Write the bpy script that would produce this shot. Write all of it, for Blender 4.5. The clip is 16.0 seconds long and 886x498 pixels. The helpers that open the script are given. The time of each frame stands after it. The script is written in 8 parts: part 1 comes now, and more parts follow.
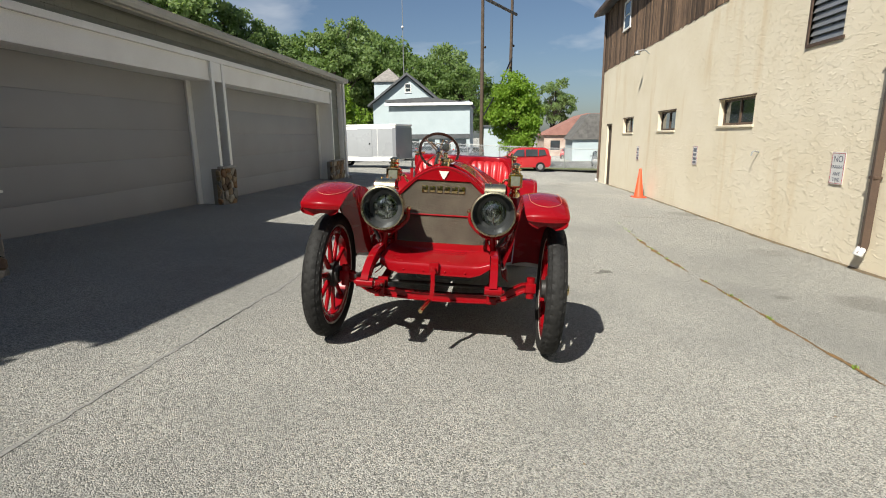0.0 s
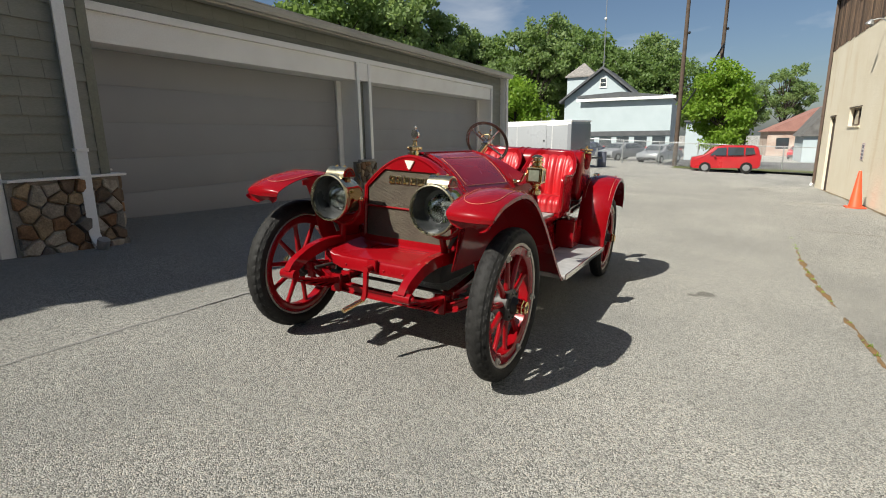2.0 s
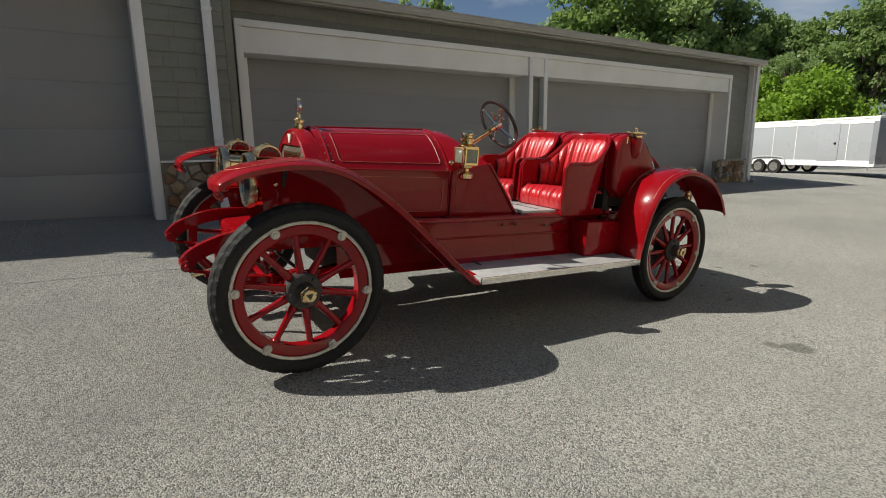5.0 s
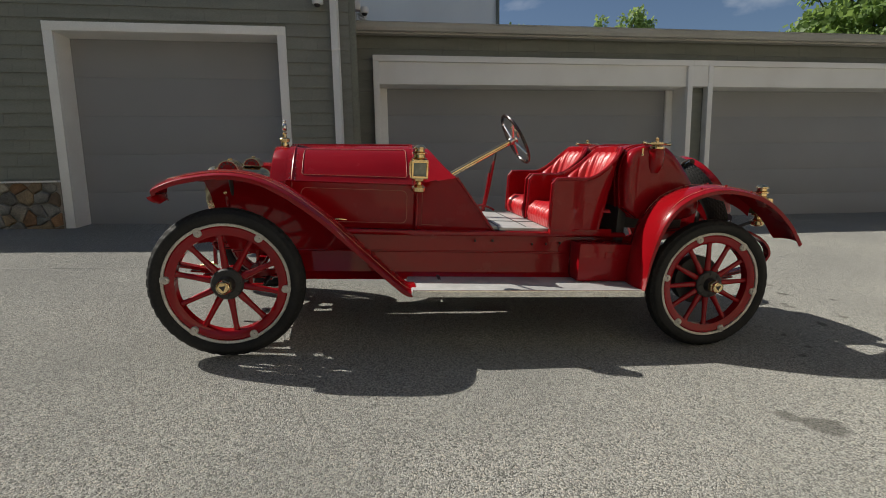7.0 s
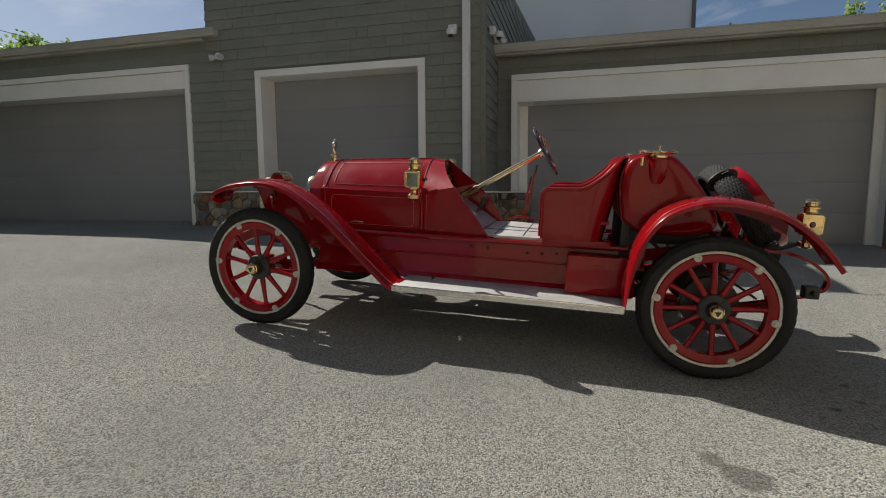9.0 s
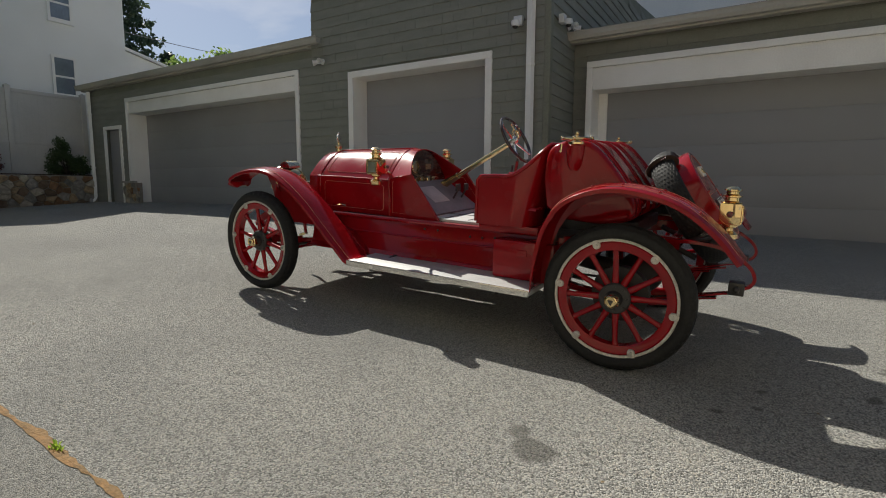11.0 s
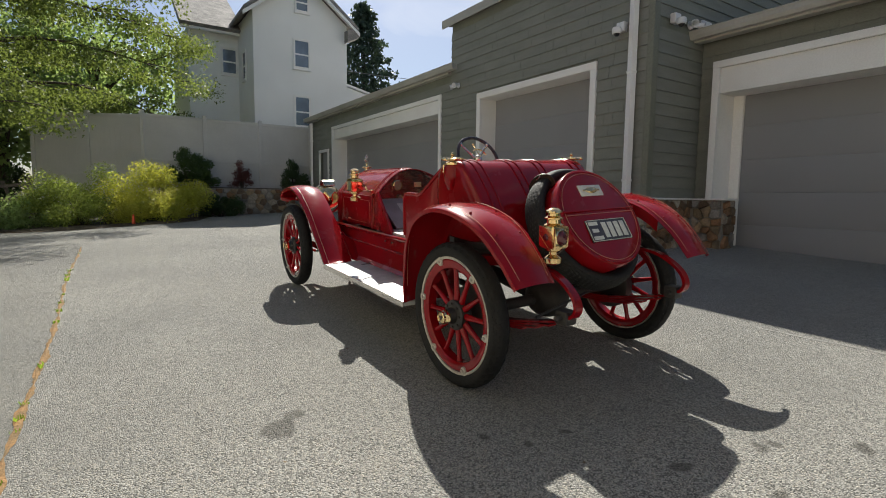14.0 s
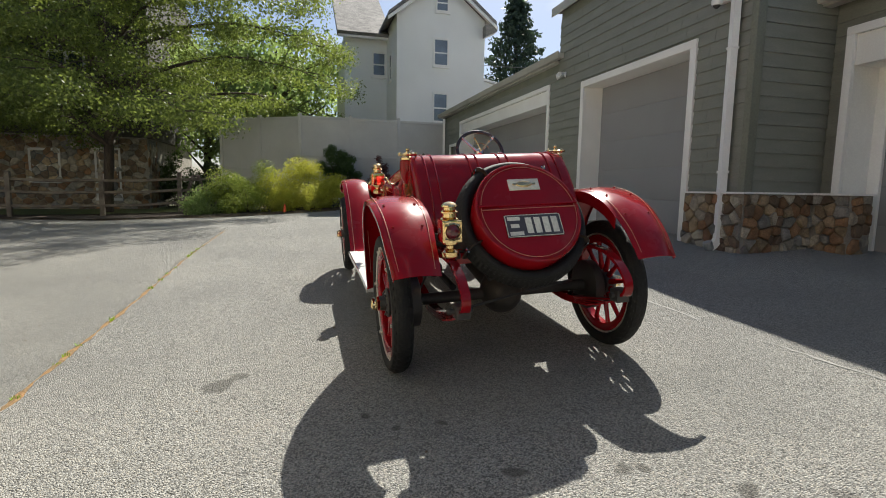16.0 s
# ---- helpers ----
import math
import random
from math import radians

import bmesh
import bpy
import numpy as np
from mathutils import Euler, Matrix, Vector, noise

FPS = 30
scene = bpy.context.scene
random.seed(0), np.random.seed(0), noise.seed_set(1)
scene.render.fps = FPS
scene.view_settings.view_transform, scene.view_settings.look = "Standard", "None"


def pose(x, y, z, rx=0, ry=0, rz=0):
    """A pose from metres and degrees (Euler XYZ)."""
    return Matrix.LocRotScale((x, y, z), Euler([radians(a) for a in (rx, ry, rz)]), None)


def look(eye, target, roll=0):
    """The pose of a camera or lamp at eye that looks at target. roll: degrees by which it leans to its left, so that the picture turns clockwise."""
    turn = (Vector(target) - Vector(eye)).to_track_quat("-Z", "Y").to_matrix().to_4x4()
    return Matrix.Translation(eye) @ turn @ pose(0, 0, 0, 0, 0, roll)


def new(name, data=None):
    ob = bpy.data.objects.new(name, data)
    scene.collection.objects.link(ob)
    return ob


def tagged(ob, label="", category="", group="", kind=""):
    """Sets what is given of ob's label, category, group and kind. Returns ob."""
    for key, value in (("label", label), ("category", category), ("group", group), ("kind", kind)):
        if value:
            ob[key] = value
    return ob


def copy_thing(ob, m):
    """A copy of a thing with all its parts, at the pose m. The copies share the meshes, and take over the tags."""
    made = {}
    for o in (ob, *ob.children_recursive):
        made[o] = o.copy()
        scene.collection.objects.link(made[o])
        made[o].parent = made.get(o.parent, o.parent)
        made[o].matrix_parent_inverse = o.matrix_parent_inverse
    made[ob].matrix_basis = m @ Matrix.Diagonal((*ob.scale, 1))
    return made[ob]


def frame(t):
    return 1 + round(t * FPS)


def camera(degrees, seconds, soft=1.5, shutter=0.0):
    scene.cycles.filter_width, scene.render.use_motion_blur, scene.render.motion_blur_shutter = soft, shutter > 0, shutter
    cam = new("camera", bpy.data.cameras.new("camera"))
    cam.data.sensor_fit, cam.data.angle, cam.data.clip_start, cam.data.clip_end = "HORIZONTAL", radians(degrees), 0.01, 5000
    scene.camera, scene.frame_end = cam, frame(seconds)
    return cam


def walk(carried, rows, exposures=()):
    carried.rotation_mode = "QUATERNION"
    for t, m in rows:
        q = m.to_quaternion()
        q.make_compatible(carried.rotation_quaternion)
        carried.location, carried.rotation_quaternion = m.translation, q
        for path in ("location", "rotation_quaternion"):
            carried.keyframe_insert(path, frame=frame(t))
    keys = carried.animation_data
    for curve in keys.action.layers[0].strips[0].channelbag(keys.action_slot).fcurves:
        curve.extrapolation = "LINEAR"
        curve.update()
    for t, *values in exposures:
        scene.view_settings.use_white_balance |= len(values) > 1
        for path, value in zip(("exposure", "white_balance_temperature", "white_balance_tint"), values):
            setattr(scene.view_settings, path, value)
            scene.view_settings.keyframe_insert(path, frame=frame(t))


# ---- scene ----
# camera and walk
cam = camera(81.97, 16.0, soft=1.0)
PATH = [
    (0, (-0.017, 0.03, 1.285), (-0.211, 1.973, 0.852), -0.59),
    (0.5, (0.278, 0.226, 1.259), (-0.067, 2.141, 0.798), -0.77),
    (1, (0.611, 0.396, 1.226), (0.068, 2.264, 0.761), -0.89),
    (1.5, (0.957, 0.568, 1.208), (0.221, 2.372, 0.756), -0.88),
    (2, (1.309, 0.803, 1.191), (0.405, 2.535, 0.76), -0.8),
    (2.5, (1.611, 1.085, 1.171), (0.578, 2.747, 0.756), -0.65),
    (3, (1.902, 1.407, 1.133), (0.762, 3.001, 0.733), -0.73),
    (3.5, (2.157, 1.736, 1.094), (0.91, 3.251, 0.703), -0.72),
    (4, (2.366, 2.045, 1.049), (0.995, 3.449, 0.661), -0.97),
    (4.5, (2.567, 2.338, 0.994), (1.051, 3.583, 0.606), -1.01),
    (5, (2.785, 2.637, 0.951), (1.131, 3.692, 0.562), -0.87),
    (5.2, (2.865, 2.764, 0.938), (1.165, 3.742, 0.547), -0.68),
    (7.3, (3.437, 4.339, 0.846), (1.465, 4.539, 0.58), -0.95),
    (7.5, (3.474, 4.477, 0.831), (1.494, 4.603, 0.577), -0.79),
    (8, (3.53, 4.848, 0.8), (1.546, 4.76, 0.565), -0.7),
    (8.5, (3.603, 5.202, 0.797), (1.638, 4.9, 0.574), -0.35),
    (8.7, (3.611, 5.366, 0.796), (1.663, 4.972, 0.576), -0.36),
    (10.8, (3.392, 6.89, 0.696), (1.656, 5.919, 0.484), 0.15),
    (11, (3.338, 7.042, 0.736), (1.644, 6.005, 0.499), 0.19),
    (11.5, (3.194, 7.382, 0.721), (1.599, 6.2, 0.481), 0.47),
    (12, (2.981, 7.692, 0.707), (1.471, 6.402, 0.469), 0.86),
    (12.5, (2.782, 8.021, 0.744), (1.361, 6.635, 0.507), 0.63),
    (13, (2.545, 8.311, 0.758), (1.22, 6.83, 0.534), 0.67),
    (13.5, (2.299, 8.567, 0.777), (1.08, 6.995, 0.57), 0.72),
    (14, (2.051, 8.802, 0.788), (0.956, 7.139, 0.593), 0.72),
    (14.5, (1.791, 9.011, 0.79), (0.835, 7.266, 0.587), 0.88),
    (15, (1.518, 9.206, 0.793), (0.704, 7.392, 0.577), 1.07),
    (15.5, (1.207, 9.366, 0.819), (0.543, 7.493, 0.596), 1.09),
    (16, (0.867, 9.464, 0.815), (0.341, 7.548, 0.582), 0.99),
]
walk(cam, [(t, look(eye, target, roll)) for t, eye, target, roll in PATH],
     exposures=((0, 0.56), (2.5, 0.49), (5, 0.35), (8, 0.31), (11, 0.40), (13, 0.66), (14.5, 0.86), (16, 0.98)))

# light: clear morning sky, one sun
SUN = Vector((-0.42, -0.87, 1.0)).normalized()
world = bpy.data.worlds.new("sky")
scene.world = world
world.use_nodes = True
wn = world.node_tree
sky = wn.nodes.new("ShaderNodeTexSky")
sky.sky_type = "NISHITA"
sky.sun_disc = False
sky.sun_elevation = math.asin(SUN.z)
sky.sun_rotation = math.atan2(SUN.x, SUN.y)
sky.air_density, sky.dust_density, sky.ozone_density = 1.0, 1.3, 3.6
# thin streaks of high cloud
wc = wn.nodes.new("ShaderNodeTexCoord")
wm = wn.nodes.new("ShaderNodeMapping")
wm.inputs["Scale"].default_value = (1.0, 1.0, 3.2)
wm.inputs["Rotation"].default_value = (0.25, 0.1, 0.5)
wz = wn.nodes.new("ShaderNodeTexNoise")
wz.inputs["Scale"].default_value, wz.inputs["Detail"].default_value, wz.inputs["Distortion"].default_value = 3.6, 8.0, 0.6
wr = wn.nodes.new("ShaderNodeMapRange")
for i, v in enumerate((0.53, 0.82, 0.0, 0.6)):
    wr.inputs[i + 1].default_value = v
wx = wn.nodes.new("ShaderNodeMix")
wx.data_type = "RGBA"
wx.inputs[7].default_value = (10.5, 10.8, 11.2, 1)
wn.links.new(wc.outputs["Generated"], wm.inputs[0])
wn.links.new(wm.outputs[0], wz.inputs["Vector"])
wn.links.new(wz.outputs["Fac"], wr.inputs[0])
wn.links.new(wr.outputs[0], wx.inputs[0])
wn.links.new(sky.outputs[0], wx.inputs[6])
wn.links.new(wx.outputs[2], wn.nodes["Background"].inputs[0])
wn.nodes["Background"].inputs[1].default_value = 0.054
sun = new("sun", bpy.data.lights.new("sun", "SUN"))
sun.data.energy, sun.data.angle, sun.data.color = 5.0, radians(0.53), (1.0, 0.96, 0.86)
sun.matrix_world = look(SUN * 60, (0, 0, 0))

# ---- materials ----
def nodes_of(m):
    m.use_nodes = True
    t = m.node_tree
    return t, t.nodes["Principled BSDF"]


def add(t, kind, **sets):
    n = t.nodes.new(kind)
    for k, v in sets.items():
        n.inputs[k.replace("_", " ")].default_value = v
    return n


def mix_col(t, fac, a, b, blend="MIX"):
    n = t.nodes.new("ShaderNodeMix")
    n.data_type, n.blend_type = "RGBA", blend
    for i, v in ((0, fac), (6, a), (7, b)):
        if isinstance(v, (int, float, tuple)):
            n.inputs[i].default_value = v if isinstance(v, (int, float)) else (*v[:3], 1)
        else:
            t.links.new(v, n.inputs[i])
    return n.outputs[2]


def ramp(t, src, lo, hi, a=0.0, b=1.0):
    n = t.nodes.new("ShaderNodeMapRange")
    t.links.new(src, n.inputs[0])
    for i, v in enumerate((lo, hi, a, b)):
        n.inputs[i + 1].default_value = v
    return n.outputs[0]


def math_node(t, op, a, b=0.0):
    n = t.nodes.new("ShaderNodeMath")
    n.operation = op
    for i, v in enumerate((a, b)):
        if isinstance(v, (int, float)):
            n.inputs[i].default_value = v
        else:
            t.links.new(v, n.inputs[i])
    return n.outputs[0]


def coord(t, where="Object", stretch=(1, 1, 1)):
    n = t.nodes.new("ShaderNodeTexCoord") if where != "World" else t.nodes.new("ShaderNodeNewGeometry")
    out = n.outputs["Position"] if where == "World" else n.outputs[where]
    if stretch != (1, 1, 1):
        mp = t.nodes.new("ShaderNodeMapping")
        mp.inputs["Scale"].default_value = stretch
        t.links.new(out, mp.inputs[0])
        out = mp.outputs[0]
    return out


def noise_of(t, vec, scale, detail=4.0, rough=0.55):
    n = add(t, "ShaderNodeTexNoise", Scale=scale, Detail=detail, Roughness=rough)
    t.links.new(vec, n.inputs["Vector"])
    return n.outputs["Fac"]


def mat(name, c1, c2=None, scale=4.0, fine=60.0, rough=0.6, metal=0.0, bump=0.0, bscale=80.0, coat=0.0,
        rnd=0.0, where="Object", stretch=(1, 1, 1), spec=0.5, fine_amt=0.12, rough_var=0.08):
    """A surface in two colours mixed by a broad noise, with a fine grain, gloss that varies, and a relief."""
    m = bpy.data.materials.new(name)
    t, p = nodes_of(m)
    v = coord(t, where, stretch)
    big, small = noise_of(t, v, scale), noise_of(t, v, fine, 3)
    col = mix_col(t, ramp(t, big, 0.35, 0.65), c1, c2 or tuple(c * 0.82 for c in c1))
    grain = ramp(t, small, 0.3, 0.7, 1 - fine_amt, 1 + fine_amt)
    if rnd:
        oi = t.nodes.new("ShaderNodeObjectInfo")
        grain = math_node(t, "MULTIPLY", grain, ramp(t, oi.outputs["Random"], 0, 1, 1 - rnd, 1 + rnd))
    hsv = t.nodes.new("ShaderNodeHueSaturation")
    t.links.new(col, hsv.inputs["Color"])
    t.links.new(grain, hsv.inputs["Value"])
    t.links.new(hsv.outputs[0], p.inputs["Base Color"])
    t.links.new(ramp(t, big, 0.3, 0.7, max(rough - rough_var, 0.02), rough + rough_var), p.inputs["Roughness"])
    p.inputs["Metallic"].default_value = metal
    p.inputs["Specular IOR Level"].default_value = spec
    p.inputs["Coat Weight"].default_value = coat
    p.inputs["Coat Roughness"].default_value = 0.04
    if bump:
        b = t.nodes.new("ShaderNodeBump")
        b.inputs["Strength"].default_value = 1.0
        b.inputs["Distance"].default_value = bump
        t.links.new(noise_of(t, v, bscale, 5), b.inputs["Height"])
        t.links.new(b.outputs[0], p.inputs["Normal"])
    return m


def glass_mat(name, tint=(0.9, 0.95, 0.95), rough=0.02, alpha=1.0):
    m = bpy.data.materials.new(name)
    t, p = nodes_of(m)
    p.inputs["Base Color"].default_value = (*tint, 1)
    p.inputs["Roughness"].default_value = rough
    p.inputs["Transmission Weight"].default_value = alpha
    p.inputs["IOR"].default_value = 1.45
    return m


def leaf_mat(name, c1, c2, trans=0.35):
    m = bpy.data.materials.new(name)
    t, p = nodes_of(m)
    g = t.nodes.new("ShaderNodeNewGeometry")
    v = coord(t, "Object")
    clump = noise_of(t, v, 0.6, 2)
    col = mix_col(t, g.outputs["Random Per Island"], c1, c2)
    col = mix_col(t, ramp(t, clump, 0.35, 0.65, 0.0, 0.45), col, tuple(c * 0.6 for c in c1))
    t.links.new(col, p.inputs["Base Color"])
    p.inputs["Roughness"].default_value = 0.5
    p.inputs["Specular IOR Level"].default_value = 0.3
    tr = t.nodes.new("ShaderNodeBsdfTranslucent")
    bright = mix_col(t, 0.5, col, (c2[0] * 1.5, c2[1] * 1.45, c2[2] * 0.85))
    t.links.new(bright, tr.inputs[0])
    mx = t.nodes.new("ShaderNodeMixShader")
    mx.inputs[0].default_value = trans
    t.links.new(p.outputs[0], mx.inputs[1])
    t.links.new(tr.outputs[0], mx.inputs[2])
    t.links.new(mx.outputs[0], t.nodes["Material Output"].inputs[0])
    return m


def asphalt_mat(name, grit, light, spots):
    m = bpy.data.materials.new(name)
    t, p = nodes_of(m)
    v = coord(t, "World")
    vor = add(t, "ShaderNodeTexVoronoi", Scale=grit)
    t.links.new(v, vor.inputs["Vector"])
    sep = t.nodes.new("ShaderNodeSeparateColor")
    t.links.new(vor.outputs["Color"], sep.inputs[0])
    stone = ramp(t, sep.outputs[0], 0.0, 1.0, 0.0, 1.0)
    col = mix_col(t, stone, (0.12, 0.12, 0.112), (0.61, 0.60, 0.555))
    col = mix_col(t, ramp(t, sep.outputs[1], 0.86, 0.9), col, (0.58, 0.54, 0.47))
    col = mix_col(t, ramp(t, noise_of(t, v, 190.0, 3), 0.52, 0.70), col, (0.05, 0.048, 0.045))
    big = noise_of(t, v, 0.55, 5)
    col = mix_col(t, ramp(t, big, 0.36, 0.66, 0, 0.5), col, (0.215, 0.215, 0.205))
    mid = noise_of(t, v, 3.2, 4)
    col = mix_col(t, ramp(t, mid, 0.6, 0.78, 0, 0.35), col, (0.40, 0.38, 0.335))
    # rusty specks
    spk = noise_of(t, v, 5.5, 3)
    col = mix_col(t, ramp(t, spk, 0.735, 0.8, 0, 0.5), col, (0.26, 0.17, 0.09))
    # oil spots: each with a ragged outline
    warp = add(t, "ShaderNodeTexNoise", Scale=4.0, Detail=4.0)
    t.links.new(v, warp.inputs["Vector"])
    sub = t.nodes.new("ShaderNodeVectorMath")
    sub.operation = "MULTIPLY_ADD"
    t.links.new(warp.outputs["Color"], sub.inputs[0])
    sub.inputs[1].default_value = (0.22, 0.22, 0.0)
    t.links.new(v, sub.inputs[2])
    for x, y, z, r, dark in spots:
        d = t.nodes.new("ShaderNodeVectorMath")
        d.operation = "DISTANCE"
        t.links.new(sub.outputs[0], d.inputs[0])
        d.inputs[1].default_value = (x + 0.11, y + 0.11, z)
        col = mix_col(t, ramp(t, d.outputs["Value"], r * 0.8, r * 1.15, dark, 0.0), col, (0.06, 0.055, 0.048))
    col = mix_col(t, 1.0, col, (light, light, light * 0.99), "MULTIPLY")
    t.links.new(col, p.inputs["Base Color"])
    p.inputs["Roughness"].default_value = 0.85
    p.inputs["Diffuse Roughness"].default_value = 0.45
    p.inputs["Specular IOR Level"].default_value = 0.2
    b = t.nodes.new("ShaderNodeBump")
    b.inputs["Distance"].default_value = 0.008
    t.links.new(vor.outputs["Distance"], b.inputs["Height"])
    b.invert = True
    t.links.new(b.outputs[0], p.inputs["Normal"])
    return m


def stucco_mat():
    m = bpy.data.materials.new("stucco")
    t, p = nodes_of(m)
    v = coord(t, "World")
    big = noise_of(t, v, 0.8, 5)
    col = mix_col(t, ramp(t, big, 0.35, 0.65), (0.82, 0.74, 0.58), (0.77, 0.68, 0.51))
    strk = noise_of(t, coord(t, "World", (1.0, 1.2, 0.25)), 1.5, 4)
    col = mix_col(t, ramp(t, strk, 0.58, 0.74, 0, 0.45), col, (0.62, 0.45, 0.24))
    col = mix_col(t, ramp(t, noise_of(t, v, 25.0, 3), 0.35, 0.65, 0, 0.2), col, (0.80, 0.72, 0.56))
    t.links.new(col, p.inputs["Base Color"])
    p.inputs["Roughness"].default_value = 0.9
    n1 = noise_of(t, coord(t, "World", (1, 0.75, 1.7)), 10.0, 6, 0.7)
    n2 = noise_of(t, v, 45.0, 4)
    hgt = math_node(t, "ADD", ramp(t, n1, 0.51, 0.68, 0, 1), math_node(t, "MULTIPLY", n2, 0.35))
    b = t.nodes.new("ShaderNodeBump")
    b.inputs["Distance"].default_value = 0.0065
    t.links.new(hgt, b.inputs["Height"])
    t.links.new(b.outputs[0], p.inputs["Normal"])
    return m


ASPHALT_SPOTS = ((1.38, 6.30, -0.385, 0.11, 0.55), (1.28, 6.17, -0.375, 0.07, 0.5), (0.04, 7.63, -0.36, 0.05, 0.6), (0.17, 7.13, -0.36, 0.035, 0.6), (-0.44, 7.75, -0.35, 0.05, 0.6), (0.56, 6.96, -0.36, 0.03, 0.6), (0.45, 7.1, -0.365, 0.035, 0.6), (-0.35, 7.75, -0.35, 0.045, 0.6),
                 (-0.1, 7.95, -0.36, 0.04, 0.6), (-0.75, 8.0, -0.33, 0.05, 0.6), (0.35, 8.05, -0.38, 0.035, 0.55),
                 (-0.55, 8.3, -0.36, 0.04, 0.6), (-1.1, 8.15, -0.33, 0.06, 0.45), (0.05, 8.4, -0.39, 0.05, 0.55))
PAVING_SPOTS = ((3.05, 5.55, -0.43, 0.09, 0.35), (3.9, 5.4, -0.47, 0.38, 0.28), (4.6, 5.2, -0.5, 0.42, 0.3), (4.3, 8.3, -0.62, 0.3, 0.2), (4.6, 13.0, -0.8, 0.4, 0.25))
ASPHALT = asphalt_mat("asphalt", 150.0, 0.88, ASPHALT_SPOTS)
FINEPAVING = asphalt_mat("fine_paving", 230.0, 0.92, PAVING_SPOTS)
DIRT = mat("dirt", (0.20, 0.145, 0.085), (0.11, 0.085, 0.055), 3, 60, 0.95, bump=0.02, bscale=30, where="World", fine_amt=0.35)
RUSTY = mat("rusty_dirt", (0.24, 0.13, 0.045), (0.155, 0.105, 0.052), 9, 70, 0.95, bump=0.01, bscale=60, where="World", fine_amt=0.3)
MULCH = mat("mulch", (0.075, 0.05, 0.035), (0.03, 0.022, 0.018), 8, 50, 0.95, bump=0.03, bscale=45, where="World", fine_amt=0.4)
LITTER = mat("leaf_litter", (0.13, 0.095, 0.06), (0.06, 0.045, 0.03), 7, 40, 0.95, bump=0.02, bscale=50, where="World", fine_amt=0.4)
LAWN = mat("lawn", (0.09, 0.13, 0.03), (0.14, 0.13, 0.05), 1.5, 60, 0.9, bump=0.03, bscale=60, where="World", fine_amt=0.4)
TAR = mat("old_tar", (0.20, 0.198, 0.186), (0.255, 0.25, 0.235), 6, 90, 0.9, where="World", fine_amt=0.3)
STUCCO = stucco_mat()
SIDING = mat("grey_green_siding", (0.225, 0.23, 0.195), (0.20, 0.205, 0.175), 1.5, 30, 0.62, bump=0.002, bscale=60, rnd=0.02, stretch=(1, 1, 6), where="World")
SIDING_PLAIN = mat("corner_board_paint", (0.19, 0.195, 0.15), (0.17, 0.175, 0.14), 2, 40, 0.6, bump=0.001)
WHITE = mat("white_trim_paint", (0.86, 0.85, 0.815), (0.80, 0.785, 0.745), 1.3, 50, 0.45, bump=0.0008, where="World", fine_amt=0.04)
GUTTER = mat("gutter_paint", (0.44, 0.43, 0.385), (0.37, 0.36, 0.32), 1.0, 30, 0.4, where="World", fine_amt=0.05)
DOORGREY = mat("garage_door_paint", (0.29, 0.29, 0.295), (0.265, 0.265, 0.27), 0.5, 260, 0.5, bump=0.0012, bscale=300, where="World", fine_amt=0.05)
ROOFING = mat("roof_shingle", (0.16, 0.155, 0.145), (0.11, 0.105, 0.10), 2, 40, 0.9, bump=0.01, bscale=30, where="World", fine_amt=0.25)
MORTAR = mat("mortar", (0.30, 0.275, 0.235), (0.21, 0.19, 0.16), 4, 80, 0.95, bump=0.006, bscale=70, where="World", fine_amt=0.2)
STONES = [mat("fieldstone_" + n, c, tuple(q * 0.6 for q in c), 9, 60, 0.85, bump=0.008, bscale=35, rnd=0.25, where="World", fine_amt=0.25)
          for n, c in (("tan", (0.34, 0.25, 0.15)), ("grey", (0.26, 0.245, 0.215)), ("rust", (0.27, 0.15, 0.075)), ("pale", (0.42, 0.37, 0.29)), ("brown", (0.18, 0.125, 0.08)))]
CAPSTONE = mat("cap_stone", (0.34, 0.33, 0.31), (0.24, 0.235, 0.22), 5, 70, 0.85, bump=0.004, where="World", fine_amt=0.15)
BROWNBOARD = mat("weathered_board", (0.20, 0.125, 0.075), (0.085, 0.055, 0.038), 6, 40, 0.85, bump=0.006, bscale=25, rnd=0.6, stretch=(1, 6, 0.5), where="World", fine_amt=0.3)
BROWNMETAL = mat("brown_metal", (0.10, 0.065, 0.045), (0.08, 0.05, 0.035), 3, 60, 0.5)
PLASTICWHITE = mat("white_plastic", (0.78, 0.78, 0.77), None, 3, 60, 0.35, fine_amt=0.03)
DARK = mat("black_plastic", (0.02, 0.02, 0.02), None, 3, 60, 0.4)
WINGLASS = mat("window_glass", (0.035, 0.045, 0.05), (0.05, 0.06, 0.065), 1.0, 30, 0.06, spec=0.9, where="World", rough_var=0.03)
# pane colour holds both the pale blinds and the reflected sky
PALEGLASS = mat("pale_glass", (0.20, 0.235, 0.28), (0.13, 0.155, 0.19), 1.2, 30, 0.08, spec=0.9, where="World", rough_var=0.03)
STREET = mat("dark_street_asphalt", (0.06, 0.06, 0.062), (0.085, 0.083, 0.08), 0.4, 40, 0.9, where="World", fine_amt=0.25)
VINYL = mat("vinyl_fence", (0.56, 0.55, 0.52), (0.50, 0.49, 0.465), 0.8, 30, 0.5, where="World", fine_amt=0.04)
HOUSEWHITE = mat("white_house_stucco", (0.86, 0.86, 0.84), (0.81, 0.81, 0.79), 0.7, 40, 0.85, bump=0.004, bscale=40, where="World", fine_amt=0.06)
